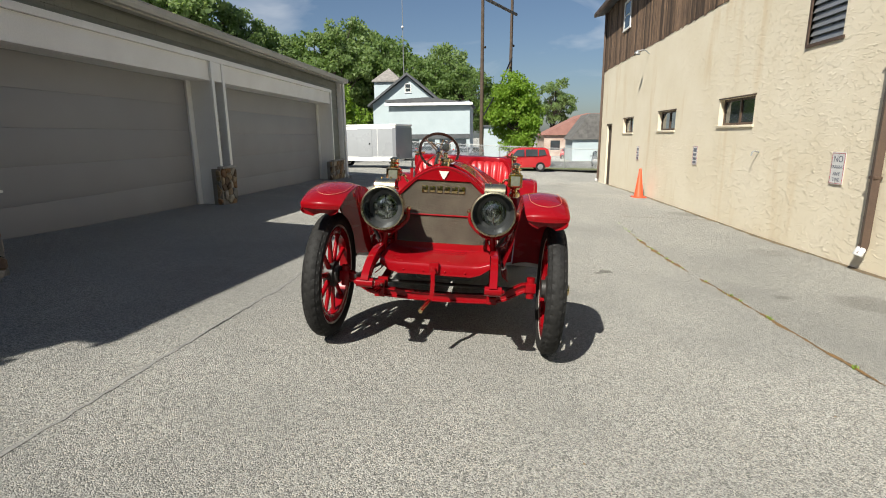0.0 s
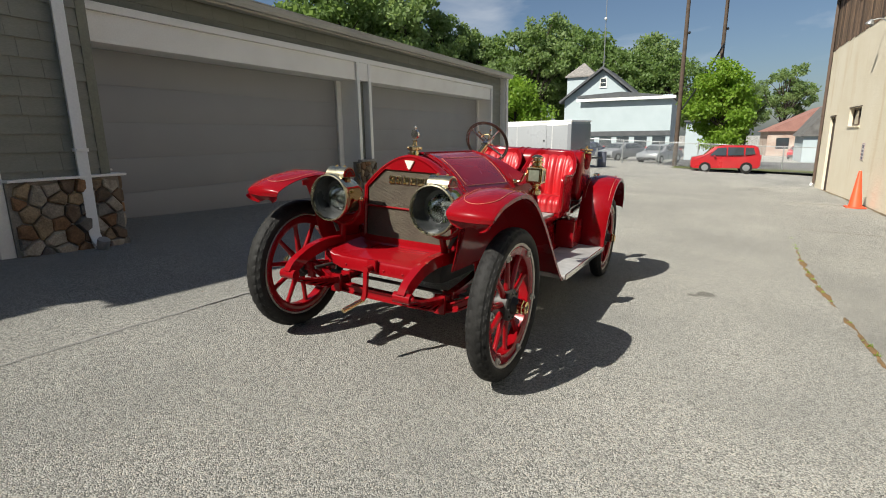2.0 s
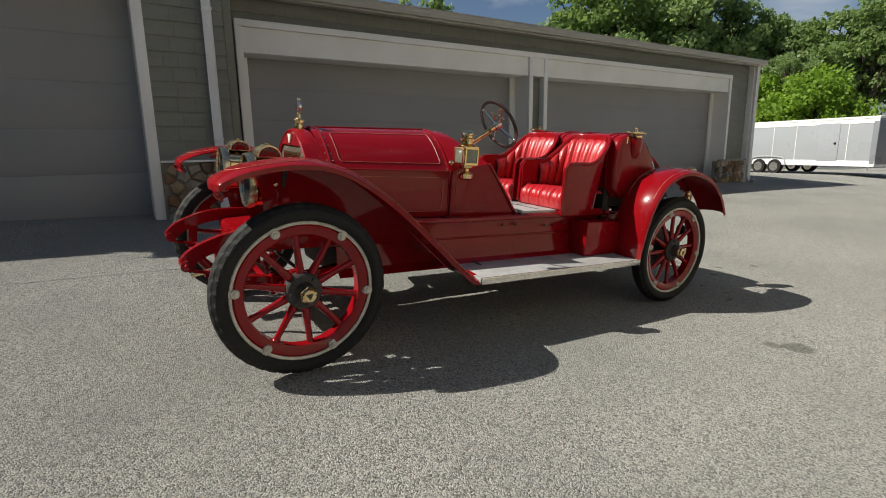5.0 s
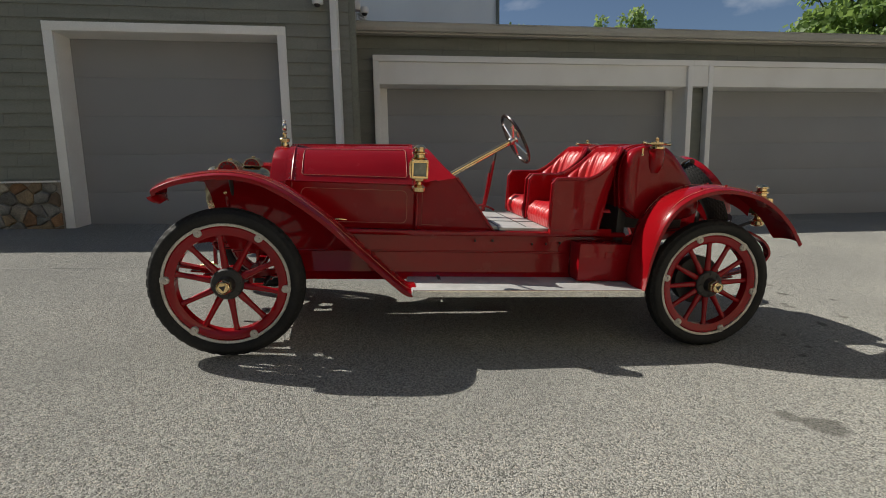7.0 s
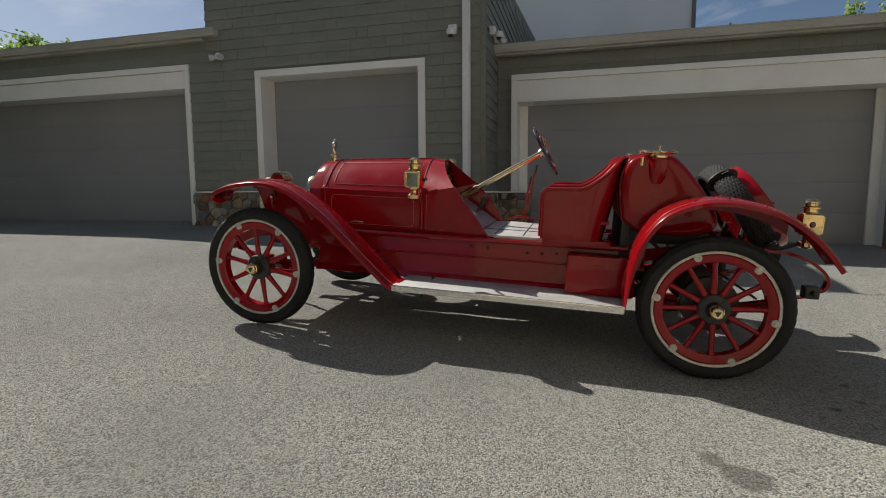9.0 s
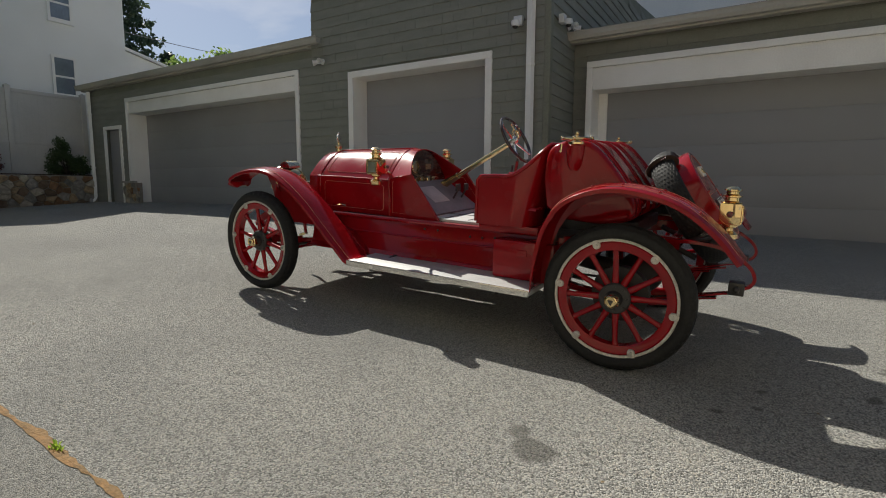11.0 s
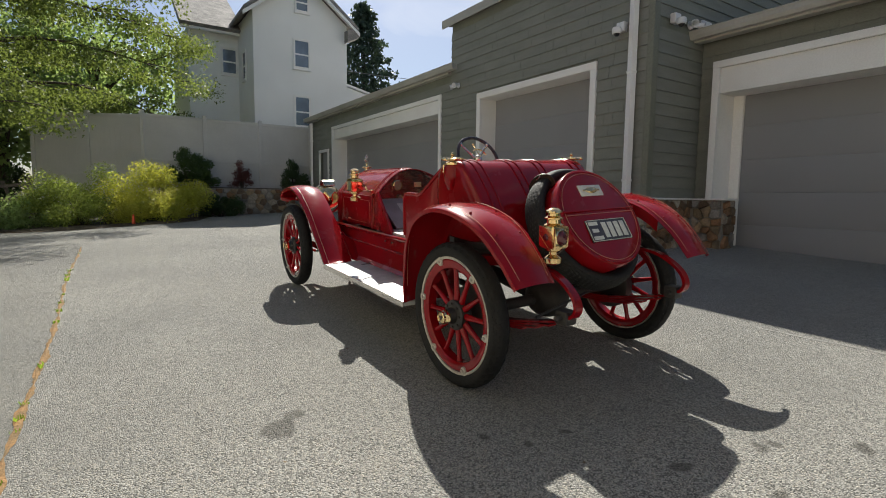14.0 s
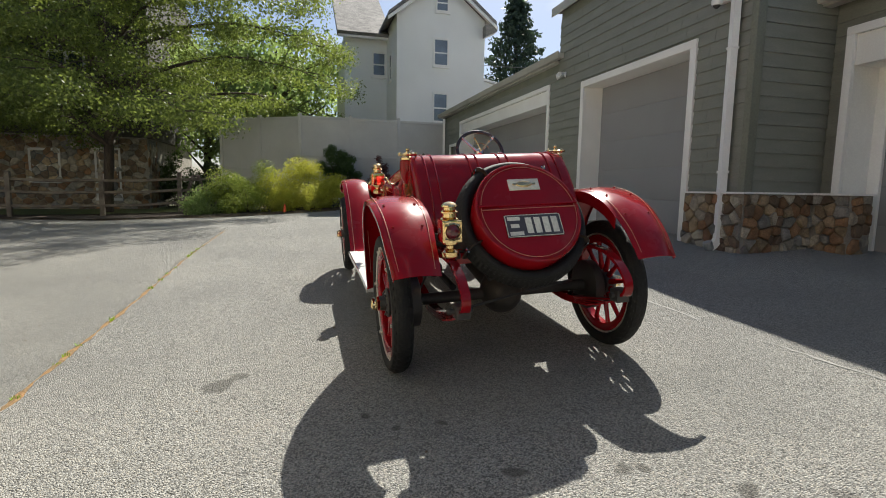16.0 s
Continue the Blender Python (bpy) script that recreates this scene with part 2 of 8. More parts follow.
HOUSEBLUE = mat("pale_blue_siding", (0.46, 0.53, 0.55), (0.42, 0.49, 0.51), 0.7, 30, 0.6, where="World", fine_amt=0.06)
SHINGLE = mat("grey_shingles", (0.27, 0.25, 0.23), (0.19, 0.18, 0.17), 3, 18, 0.9, bump=0.02, bscale=20, where="World", fine_amt=0.3)
DARKROOF = mat("slate_roof", (0.10, 0.105, 0.11), (0.075, 0.08, 0.085), 2, 20, 0.8, where="World")
REDROOF = mat("red_roof", (0.34, 0.17, 0.135), (0.28, 0.14, 0.115), 1, 12, 0.8, where="World")
BRICKISH = mat("pale_brick", (0.42, 0.30, 0.24), (0.55, 0.47, 0.40), 0.6, 8, 0.85, where="World", fine_amt=0.2)
GALV = mat("galvanised_steel", (0.42, 0.43, 0.43), (0.35, 0.36, 0.36), 4, 60, 0.45, metal=0.7)
TRAILERWHITE = mat("pale_grey_aluminium", (0.36, 0.375, 0.39), (0.33, 0.345, 0.36), 0.5, 30, 0.3, coat=0.3, where="World", fine_amt=0.03)
TRAILERGREY = mat("grey_coated_panel", (0.24, 0.25, 0.265), (0.21, 0.22, 0.235), 0.5, 30, 0.35, where="World", fine_amt=0.03)
POLEWOOD = mat("creosoted_pole", (0.10, 0.07, 0.05), (0.07, 0.05, 0.035), 3, 40, 0.9, bump=0.01, where="World")
RAILWOOD = mat("grey_split_wood", (0.20, 0.17, 0.135), (0.12, 0.10, 0.08), 5, 50, 0.9, bump=0.012, bscale=40, where="World", fine_amt=0.25)
BARK = mat("bark", (0.085, 0.065, 0.05), (0.045, 0.035, 0.028), 6, 40, 0.95, bump=0.03, bscale=22, stretch=(1, 1, 0.3), fine_amt=0.3)
# dark shingle, with the facade's shade mixed into its base colour
DARKWALL = mat("dark_shingle", (0.075, 0.066, 0.055), (0.05, 0.045, 0.04), 4, 30, 0.85, bump=0.006, bscale=22, stretch=(1, 1, 3), where="World", fine_amt=0.3)
ORANGE = mat("orange_plastic", (0.85, 0.10, 0.03), (0.70, 0.085, 0.03), 3, 50, 0.5, fine_amt=0.06)
SIGNWHITE = mat("sign_white", (0.70, 0.70, 0.68), (0.62, 0.62, 0.61), 5, 60, 0.4, fine_amt=0.04)
SIGNRED = mat("sign_red", (0.50, 0.04, 0.05), None, 5, 60, 0.4)
SIGNBLUE = mat("sign_grey", (0.14, 0.15, 0.19), None, 5, 60, 0.4)
# these two greens are lightened: the far trees' haze sits in the leaf colour
LEAF_DARK = leaf_mat("leaf_dark", (0.125, 0.20, 0.065), (0.22, 0.32, 0.105), 0.5)
LEAF_MID = leaf_mat("leaf_mid", (0.18, 0.265, 0.105), (0.29, 0.39, 0.16), 0.5)
LEAF_BRIGHT = leaf_mat("leaf_bright", (0.16, 0.29, 0.035), (0.31, 0.45, 0.07), 0.5)
LEAF_LOCUST = leaf_mat("leaf_locust", (0.065, 0.10, 0.03), (0.19, 0.24, 0.065), 0.5)
LEAF_GOLD = leaf_mat("leaf_gold", (0.26, 0.31, 0.05), (0.56, 0.55, 0.11), 0.5)
LEAF_LIME = leaf_mat("leaf_lime", (0.11, 0.17, 0.04), (0.29, 0.35, 0.09), 0.5)
LEAF_SHRUB = leaf_mat("leaf_shrub", (0.045, 0.075, 0.03), (0.085, 0.13, 0.05), 0.3)
LEAF_BUSH = leaf_mat("leaf_bush", (0.06, 0.10, 0.035), (0.115, 0.18, 0.06), 0.35)
LEAF_RED = leaf_mat("leaf_red", (0.11, 0.035, 0.032), (0.17, 0.06, 0.05), 0.25)
LEAF_FIR = leaf_mat("leaf_fir", (0.03, 0.055, 0.04), (0.06, 0.09, 0.06), 0.25)


# ---- building helpers ----
def thing(name, label, category, m=None, group="", kind=""):
    ob = new(name)
    ob.empty_display_size = 0.1
    if m is not None:
        ob.matrix_world = m
    return tagged(ob, label, category, group, kind)


def mesh_of(name, bm, smooth=35):
    me = bpy.data.meshes.new(name)
    bmesh.ops.recalc_face_normals(bm, faces=bm.faces[:])
    bm.to_mesh(me)
    bm.free()
    if smooth:
        me.shade_smooth()
        me.set_sharp_from_angle(angle=radians(smooth))
    return me


def part(name, bm, material, parent=None, label="", smooth=35):
    """Links a bmesh (or a ready mesh) as one mesh object under a thing or a part."""
    me = bm if isinstance(bm, bpy.types.Mesh) else mesh_of(name, bm, smooth)
    if not me.materials:
        for mm in material if isinstance(material, (list, tuple)) else [material]:
            me.materials.append(mm)
    ob = new(name, me)
    ob.parent = parent
    if label:
        ob["label"] = label
    return ob


def structure(name, bm, material, label, category, smooth=0):
    return tagged(part(name, bm, material, None, "", smooth), label, category, kind="structure")


def bx(bm, x0, x1, y0, y1, z0, z1, bevel=0.0, m=None):
    r = bmesh.ops.create_cube(bm, size=1.0, matrix=Matrix.LocRotScale(((x0 + x1) / 2, (y0 + y1) / 2, (z0 + z1) / 2), None, (abs(x1 - x0), abs(y1 - y0), abs(z1 - z0))))
    if bevel:
        es = {e for v in r["verts"] for e in v.link_edges}
        q = bmesh.ops.bevel(bm, geom=list(es), offset=bevel, segments=2, affect="EDGES", profile=0.6)
        vs = {v for f in q["faces"] for v in f.verts}
    else:
        vs = set(r["verts"])
    if m is not None:
        bmesh.ops.transform(bm, matrix=m, verts=list(vs))
    return bm


def box(x0, x1, y0, y1, z0, z1, bevel=0.0):
    return bx(bmesh.new(), x0, x1, y0, y1, z0, z1, bevel)


def rod(bm, a, b, r0, r1=None, seg=12, cap=True):
    a, b = Vector(a), Vector(b)
    d = b - a
    m = Matrix.Translation((a + b) / 2) @ d.to_track_quat("Z", "Y").to_matrix().to_4x4()
    bmesh.ops.create_cone(bm, cap_ends=cap, segments=seg, radius1=r0, radius2=r0 if r1 is None else r1, depth=d.length, matrix=m)
    return bm


def ball(bm, c, r, seg=12, scale=(1, 1, 1)):
    bmesh.ops.create_uvsphere(bm, u_segments=seg, v_segments=max(6, seg // 2 + 2), radius=r, matrix=Matrix.LocRotScale(c, None, scale))
    return bm


def lathe(bm, prof, m=None, seg=24):
    """prof: (radius, height) pairs, turned about z, then moved by m."""
    rings = []
    m = m or Matrix()
    for r, z in prof:
        if r < 1e-5:
            rings.append([bm.verts.new(m @ Vector((0, 0, z)))] * seg)
        else:
            rings.append([bm.verts.new(m @ Vector((r * math.cos(2 * math.pi * i / seg), r * math.sin(2 * math.pi * i / seg), z))) for i in range(seg)])
    for p, q in zip(rings, rings[1:]):
        for i in range(seg):
            j = (i + 1) % seg
            vs = []
            for w in (p[i], p[j], q[j], q[i]):
                if w not in vs:
                    vs.append(w)
            if len(vs) > 2:
                bm.faces.new(vs)
    return bm


def smooth_path(pts, n):
    """Catmull-Rom through pts, n steps a span."""
    P = [Vector(p) for p in pts]
    P = [2 * P[0] - P[1], *P, 2 * P[-1] - P[-2]]
    out = []
    for i in range(1, len(P) - 2):
        for k in range(n):
            s = k / n
            a, b, c, d = P[i - 1:i + 3]
            out.append(0.5 * (2 * b + (c - a) * s + (2 * a - 5 * b + 4 * c - d) * s * s + (3 * b - a - 3 * c + d) * s ** 3))
    return out + [P[-2]]


def surf(bm, rows, closed=False):
    vs = [[bm.verts.new(p) for p in r] for r in rows]
    for a, b in zip(vs, vs[1:]):
        n = len(a)
        for i in range(n if closed else n - 1):
            j = (i + 1) % n
            bm.faces.new((a[i], a[j], b[j], b[i]))
    return vs


def solid(bm, t):
    """Gives an open sheet a thickness t, inwards along its normals."""
    bmesh.ops.recalc_face_normals(bm, faces=bm.faces[:])
    bm.normal_update()
    verts, faces = bm.verts[:], bm.faces[:]
    back = {v: bm.verts.new(v.co - v.normal * t) for v in verts}
    edges = [e for e in bm.edges if len(e.link_faces) == 1]
    rims = []
    for e in edges:
        l = e.link_loops[0]
        rims.append((l.vert, l.link_loop_next.vert))
    for f in faces:
        bm.faces.new([back[v] for v in reversed(f.verts)])
    for p, q in rims:
        bm.faces.new((q, p, back[p], back[q]))
    return bm


def sweep(bm, path, prof, up=(0, 0, 1), closed_path=False, cap=True):
    """Carries the outline prof (side, up) along the path."""
    P = [Vector(p) for p in path]
    rows = []
    n = len(P)
    for i, p in enumerate(P):
        d = (P[(i + 1) % n] - P[i - 1]) if closed_path else (P[min(i + 1, n - 1)] - P[max(i - 1, 0)])
        d.normalize()
        side = d.cross(Vector(up)).normalized()
        top = side.cross(d)
        rows.append([p + side * a + top * b for a, b in prof])
    if closed_path:
        rows.append(rows[0])
    vs = surf(bm, rows, True)
    if cap and not closed_path:
        bm.faces.new(vs[0])
        bm.faces.new(list(reversed(vs[-1])))
    if closed_path:
        bmesh.ops.remove_doubles(bm, verts=bm.verts[:], dist=1e-5)
    return bm


def circle(r, n=8):
    return [(r * math.cos(2 * math.pi * i / n), r * math.sin(2 * math.pi * i / n)) for i in range(n)]


def rect(a, b):
    return [(-a / 2, -b / 2), (a / 2, -b / 2), (a / 2, b / 2), (-a / 2, b / 2)]


def tube(bm, path, r, n=8, closed=False, up=(0, 0, 1)):
    return sweep(bm, path, circle(r, n), up, closed)


def prism(bm, outline, a, b, axis="x"):
    """A flat outline (two coordinates) drawn out from a to b along an axis."""
    def at(p, s):
        return {"x": (s, p[0], p[1]), "y": (p[0], s, p[1]), "z": (p[0], p[1], s)}[axis]
    lo = [bm.verts.new(at(p, a)) for p in outline]
    hi = [bm.verts.new(at(p, b)) for p in outline]
    bm.faces.new(lo)
    bm.faces.new(list(reversed(hi)))
    for i in range(len(lo)):
        j = (i + 1) % len(lo)
        bm.faces.new((lo[i], hi[i], hi[j], lo[j]))
    return bm


def bevel_all(bm, off, seg=2, angle=30):
    es = [e for e in bm.edges if len(e.link_faces) == 2 and e.calc_face_angle(0) > radians(angle)]
    if es:
        bmesh.ops.bevel(bm, geom=es, offset=off, segments=seg, affect="EDGES", profile=0.6)
    return bm


def lettering(text, size, m, material, parent, name="lettering", space=1.0):
    cu = bpy.data.curves.new(name, "FONT")
    cu.body, cu.size, cu.align_x, cu.align_y, cu.extrude = text, size, "CENTER", "CENTER", 0.001
    cu.space_character = space
    tmp = bpy.data.objects.new(name + "_tmp", cu)
    me = bpy.data.meshes.new_from_object(tmp)
    bpy.data.objects.remove(tmp)
    me.name = name
    ob = part(name, me, material, parent)
    ob.matrix_basis = m
    return ob


# ---- ground: one sheet, falling towards the street and to the stucco building ----
GROUND_Y = ((-400, 0.4), (-60, 0.08), (-13, 0.05), (-8.4, 0.03), (-3, 0.02), (-1, 0.0), (0, -0.035), (3.35, -0.148), (6.4, -0.31), (10, -0.40), (17.4, -0.50), (24.6, -0.68), (31, -0.92), (40.6, -1.15), (62, -1.5), (120, -1.6), (600, -1.8))


def gz(x, y):
    """Height of the ground."""
    z = float(np.interp(y, [k[0] for k in GROUND_Y], [k[1] for k in GROUND_Y]))
    rise = 0.045 * max(0.0, min(1.0, (x - 2.9) / 1.8)) * max(0.0, min(1.0, (y - 3.0) / 3.0))
    return z + rise - 0.055 * max(-7.0, min(7.0, x))


SEAM = 2.47


def seam_x(y):
    return SEAM + 0.035 * max(0.0, min(y, 24) - 7.5)


xs = sorted({-400, -200, -100, -60, -40, -25, -18, -14, -11, -9, *[round(-8 + 0.5 * i, 2) for i in range(21)], SEAM, *[3 + i * 0.5 for i in range(11)], 9, 11, 14, 20, 30, 60, 120, 250, 400})
ys = sorted({-400, -200, -100, -60, -40, -30, -22, -16, *[-13 + i for i in range(62)], 55, 62, 70, 80, 100, 150, 300, 600})
bm = bmesh.new()
surf(bm, [[(seam_x(y) if x == SEAM else x, y, gz(x, y)) for x in xs] for y in ys])
bm.faces.ensure_lookup_table()
for f in bm.faces:
    c = f.calc_center_median()
    f.material_index = 1 if SEAM < c.x < 7 and -3 < c.y < 27 else 0
structure("ground", bm, [ASPHALT, FINEPAVING], "worn light grey asphalt yard with a concrete strip along the stucco building", "ground", smooth=60)


def patch(outline, lift, n=1):
    """A flat-lying sheet that follows the ground, from an outline in plan."""
    b = bmesh.new()
    f = b.faces.new([b.verts.new((x, y, 0)) for x, y in outline])
    if n > 1:
        bmesh.ops.triangulate(b, faces=[f])
        bmesh.ops.subdivide_edges(b, edges=b.edges[:], cuts=n, use_grid_fill=True)
    for v in b.verts:
        v.co.z = gz(v.co.x, v.co.y) + lift
    return b


# the seam between asphalt and concrete: a ragged strip of rusty dirt
rng = random.Random(5)
bm = bmesh.new()
rows, y = [], -2.0
while y < 24:
    c = seam_x(y) + 0.02 * math.sin(y * 1.3) + 0.006 * math.sin(y * 11.0) + rng.uniform(-0.004, 0.004)
    w = max(0.004, 0.022 + 0.010 * math.sin(y * 7.3) + 0.006 * math.sin(y * 19.0) + rng.uniform(-0.006, 0.006)) * (0.6 if y > 9 else float(np.interp(y, (1.0, 5.5, 8.0), (0.55, 0.8, 1.25))))
    rows.append([(c - w, y, gz(c - w, y) + 0.003), (c, y, gz(c, y) + 0.005), (c + w, y, gz(c + w, y) + 0.003)])
    y += 0.04
surf(bm, rows)
structure("pavement_seam", bm, RUSTY, "rusty strip of dirt along the joint of asphalt and concrete", "joint")
# old patch joints across the asphalt
for a, b_, w in (((-2.03, -0.5), (-2.0, 4.5), 0.016), ((-2.0, 4.5), (-2.4, 8.8), 0.014), ((2.6, 17.0), (4.9, 17.3), 0.02), ((2.6, 12.2), (4.9, 12.0), 0.018)):
    bm = bmesh.new()
    rows = []
    for i in range(61):
        s = i / 60
        px, py = a[0] + (b_[0] - a[0]) * s, a[1] + (b_[1] - a[1]) * s
        o, ww = rng.uniform(-0.012, 0.012), w * rng.uniform(0.5, 1.2)
        dx, dy = (b_[1] - a[1]), -(b_[0] - a[0])
        L = math.hypot(dx, dy)
        rows.append([(px + dx / L * (o + q), py + dy / L * (o + q), gz(px, py) + 0.003) for q in (-ww, ww)])
    surf(bm, rows)
    structure("pavement_joint", bm, DIRT if b_[0] > 0 else TAR, "faint old joint in the paving", "joint")

bm = bmesh.new()
rows, y = [], 4.0
while y < 23.5:
    w = 0.05 + 0.025 * math.sin(y * 2.1) + 0.015 * math.sin(y * 9.0) + rng.uniform(-0.012, 0.012)
    rows.append([(4.94 - w, y, gz(4.94 - w, y) + 0.003), (4.94, y, gz(4.94, y) + 0.02)])
    y += 0.06
surf(bm, rows)
structure("pavement_edge", bm, DIRT, "line of dirt along the foot of the stucco wall", "dirt")

# weeds in the seam
def tuft(bm, x, y, z, n, h, spread, rg):
    for _ in range(n):
        a, l = rg.uniform(0, 6.28), h * rg.uniform(0.5, 1.1)
        bx0, by0 = x + rg.uniform(-spread, spread), y + rg.uniform(-spread, spread)
        dx, dy, w = math.cos(a), math.sin(a), 0.004 + h * 0.03
        q = rg.uniform(0.3, 0.9) * l
        vs = [bm.verts.new(p) for p in ((bx0 - dy * w, by0 + dx * w, z), (bx0 + dy * w, by0 - dx * w, z), (bx0 + dx * q * 0.5 + dy * w * .7, by0 + dy * q * 0.5 - dx * w * .7, z + l * 0.75), (bx0 + dx * q, by0 + dy * q, z + l))]
        bm.faces.new(vs)


bm = bmesh.new()
for k in range(34):
    yy = rng.uniform(-1.5, 11)
    xx = seam_x(yy) + 0.02 * math.sin(yy * 1.3)
    tuft(bm, xx, yy, gz(xx, yy), rng.randint(5, 14), rng.uniform(0.012, 0.035), 0.022, rng)
tagged(part("seam_weeds", bm, LEAF_BRIGHT, None), "small green weeds growing in the paving joint", "weeds", kind="stuff")

# grit and bits of leaf on the asphalt
bm = bmesh.new()
rg = random.Random(77)
for k in range(70):
    x, y, r = rg.uniform(-3.5, 4.5), rg.uniform(-1.0, 10.0), rg.uniform(.003, .009)
    bmesh.ops.create_icosphere(bm, subdivisions=1, radius=r, matrix=pose(x, y, gz(x, y) + r * .3, 0, 0, rg.uniform(0, 180)) @ Matrix.Diagonal((rg.uniform(.8, 1.8), 1, .5, 1)))
tagged(part("grit", bm, DIRT, None), "loose grit and leaf bits scattered on the asphalt", "grit", kind="stuff")

# ---- the garage building ----
FRONT, BACK = -4.57, -5.70       # the two planes of its front
COURSE = 0.178


def wall_along_y(bm, x0, x1, y0, y1, z0, z1, holes):
    """A wall from y0 to y1 with openings (ya, yb, za, zb) cut through it."""
    y = y0
    for ya, yb, za, zb in sorted(holes):
        if ya > y:
            bx(bm, x0, x1, y, ya, z0, z1)
        if zb < z1:
            bx(bm, x0, x1, ya, yb, zb, z1)
        if za > z0:
            bx(bm, x0, x1, ya, yb, z0, za)
        y = yb
    if y < y1:
        bx(bm, x0, x1, y, y1, z0, z1)


BOARD = bmesh.new()
prism(BOARD, [(0, 0), (0.026, 0), (0.026, 0.010), (0.007, COURSE + 0.008), (0, COURSE + 0.008)], 0, 1, "y")
BOARD = mesh_of("siding_board", BOARD, 0)
BOARD.materials.append(SIDING)


def boards(parent, plane, a0, a1, z0, z1, covered, side=False, shake=None):
    """Lapped boards on a plane, left out where (a, b, za, zb) is covered; shake: a random source that splits them into shingles."""
    n = int((z1 - z0) / COURSE)
    for i in range(n):
        z = z0 + i * COURSE
        spans = [(a0, a1)]
        for ca, cb, za, zb in covered:
            if za - 0.02 < z + COURSE * 0.5 < zb:
                spans = [s for p, q in spans for s in ((p, min(q, ca)), (max(p, cb), q)) if s[1] - s[0] > 0.03]
        cut = []
        for p, q in spans:
            while shake and q - p > .42:
                w = shake.uniform(.15, .36)
                cut.append((p, p + w - .0022))
                p += w
            cut.append((p, q))
        for p, q in cut:
            ob = new("shingle" if shake else "siding_board", BOARD)
            ob.parent = parent
            if shake:
                ob.matrix_basis = Matrix.Translation((plane + shake.uniform(-.0005, .002), p, z + shake.uniform(-.003, .002))) @ Matrix.Diagonal((1, q - p, 1, 1))
                continue
            ob.matrix_basis = (Matrix.Translation((p, plane, z)) @ Matrix.Rotation(math.pi / 2, 4, "Z") @ Matrix.Diagonal((1, -(q - p), 1, 1))) if side else (Matrix.Translation((plane, p, z)) @ Matrix.Diagonal((1, q - p, 1, 1)))


def sectional_door(name, label, x, y0, y1, z0, z1, n):
    """A flush sectional garage door in n panels, facing +x."""
    d = thing(name, label, "garage door", kind="structure")
    h = (z1 - z0) / n
    for i in range(n):
        b = box(x - 0.045, x, y0, y1, z0 + i * h + 0.001, z0 + (i + 1) * h - 0.001, 0.0018)
        part("door_panel", b, DOORGREY, d)
    part("bottom_seal", box(x - 0.04, x - 0.005, y0, y1, z0 - 0.5, z0), DARK, d)
    return d


def framed_opening(name, label, plane, y0, y1, z1, head, depth, cas=0.1, zlo=-0.9, stop=0.0):
    """White casing, header board and deep jambs round a door opening; y0, y1, z1 are the outer edges."""
    f = thing(name, label, "door frame", kind="structure")
    part("casing", box(plane - 0.02, plane + 0.03, y0, y0 + cas, zlo, z1 - cas, 0.004), WHITE, f)
    part("casing", box(plane - 0.02, plane + 0.03, y1 - cas, y1, zlo, z1 - cas, 0.004), WHITE, f)
    part("casing", box(plane - 0.02, plane + 0.033, y0, y1, z1 - cas, z1, 0.004), WHITE, f)
    if head > cas:
        part("header_board", box(plane - 0.12, plane - 0.02, y0 + cas, y1 - cas, z1 - head, z1 - cas, 0.004), WHITE, f)
        part("header_trim", box(plane - 0.02, plane - 0.005, y0 + cas + .003, y1 - cas - .003, z1 - head - 0.003, z1 - head + 0.035, 0.003), WHITE, f)
    part("jamb", box(plane - depth - 0.04, plane - 0.022, y0 + 0.03, y0 + cas + 0.002, zlo, z1 - cas), WHITE, f)
    part("jamb", box(plane - depth - 0.04, plane - 0.022, y1 - cas - 0.002, y1 - 0.03, zlo, z1 - cas), WHITE, f)
    for a, c in ((y0 + cas + .003, y0 + cas + stop), (y1 - cas - stop, y1 - cas - .003)) if stop else ():
        part("door_stop", box(plane - depth + .002, plane - depth + .05, a, c, zlo, z1 - max(head, cas), .003), WHITE, f)
    part("jamb", box(plane - depth - 0.04, plane - 0.122 if head > cas else plane - 0.022, y0 + 0.03, y1 - 0.03, z1 - max(head, cas) - 0.002, z1 - max(head, cas) + 0.03), WHITE, f)
    return f


wall = bmesh.new()
D0, DA, DS = (-8.31, -1.39), (0.0, 3.15), (-9.60, -8.62)
wall_along_y(wall, FRONT - 0.25, FRONT - 0.02, -10.42, -1.0, -0.5, 3.6, [(DS[0], DS[1], -0.5, 2.44), (D0[0] + .05, D0[1] - .05, -0.5, 3.1)])
wall_along_y(wall, FRONT - 0.25, FRONT - 0.02, -1.0, 4.12, -0.5, 4.66, [(DA[0] + .05, DA[1] - .05, -0.5, 2.95)])
west = structure("wall_west", wall, SIDING_PLAIN, "garage wall clad in grey-green lapped siding", "wall")
boards(west, FRONT - 0.02, -10.42, -1.0, 0.20, 3.55, [(D0[0], D0[1], -1, 3.21), (DS[0], DS[1], -1, 2.50)])
boards(west, FRONT - 0.02, -1.0, 4.05, 0.20, 4.62, [(DA[0], DA[1], -1, 3.0)], shake=random.Random(21))
wall = bmesh.new()
bx(wall, -14, FRONT - 0.25, 3.80, 4.12, -0.5, 4.66)
prism(wall, [(-14, 4.66), (FRONT - 0.02, 4.66), (FRONT - 0.02, 4.68), (-14, 5.85)], 3.80, 4.12, "y")
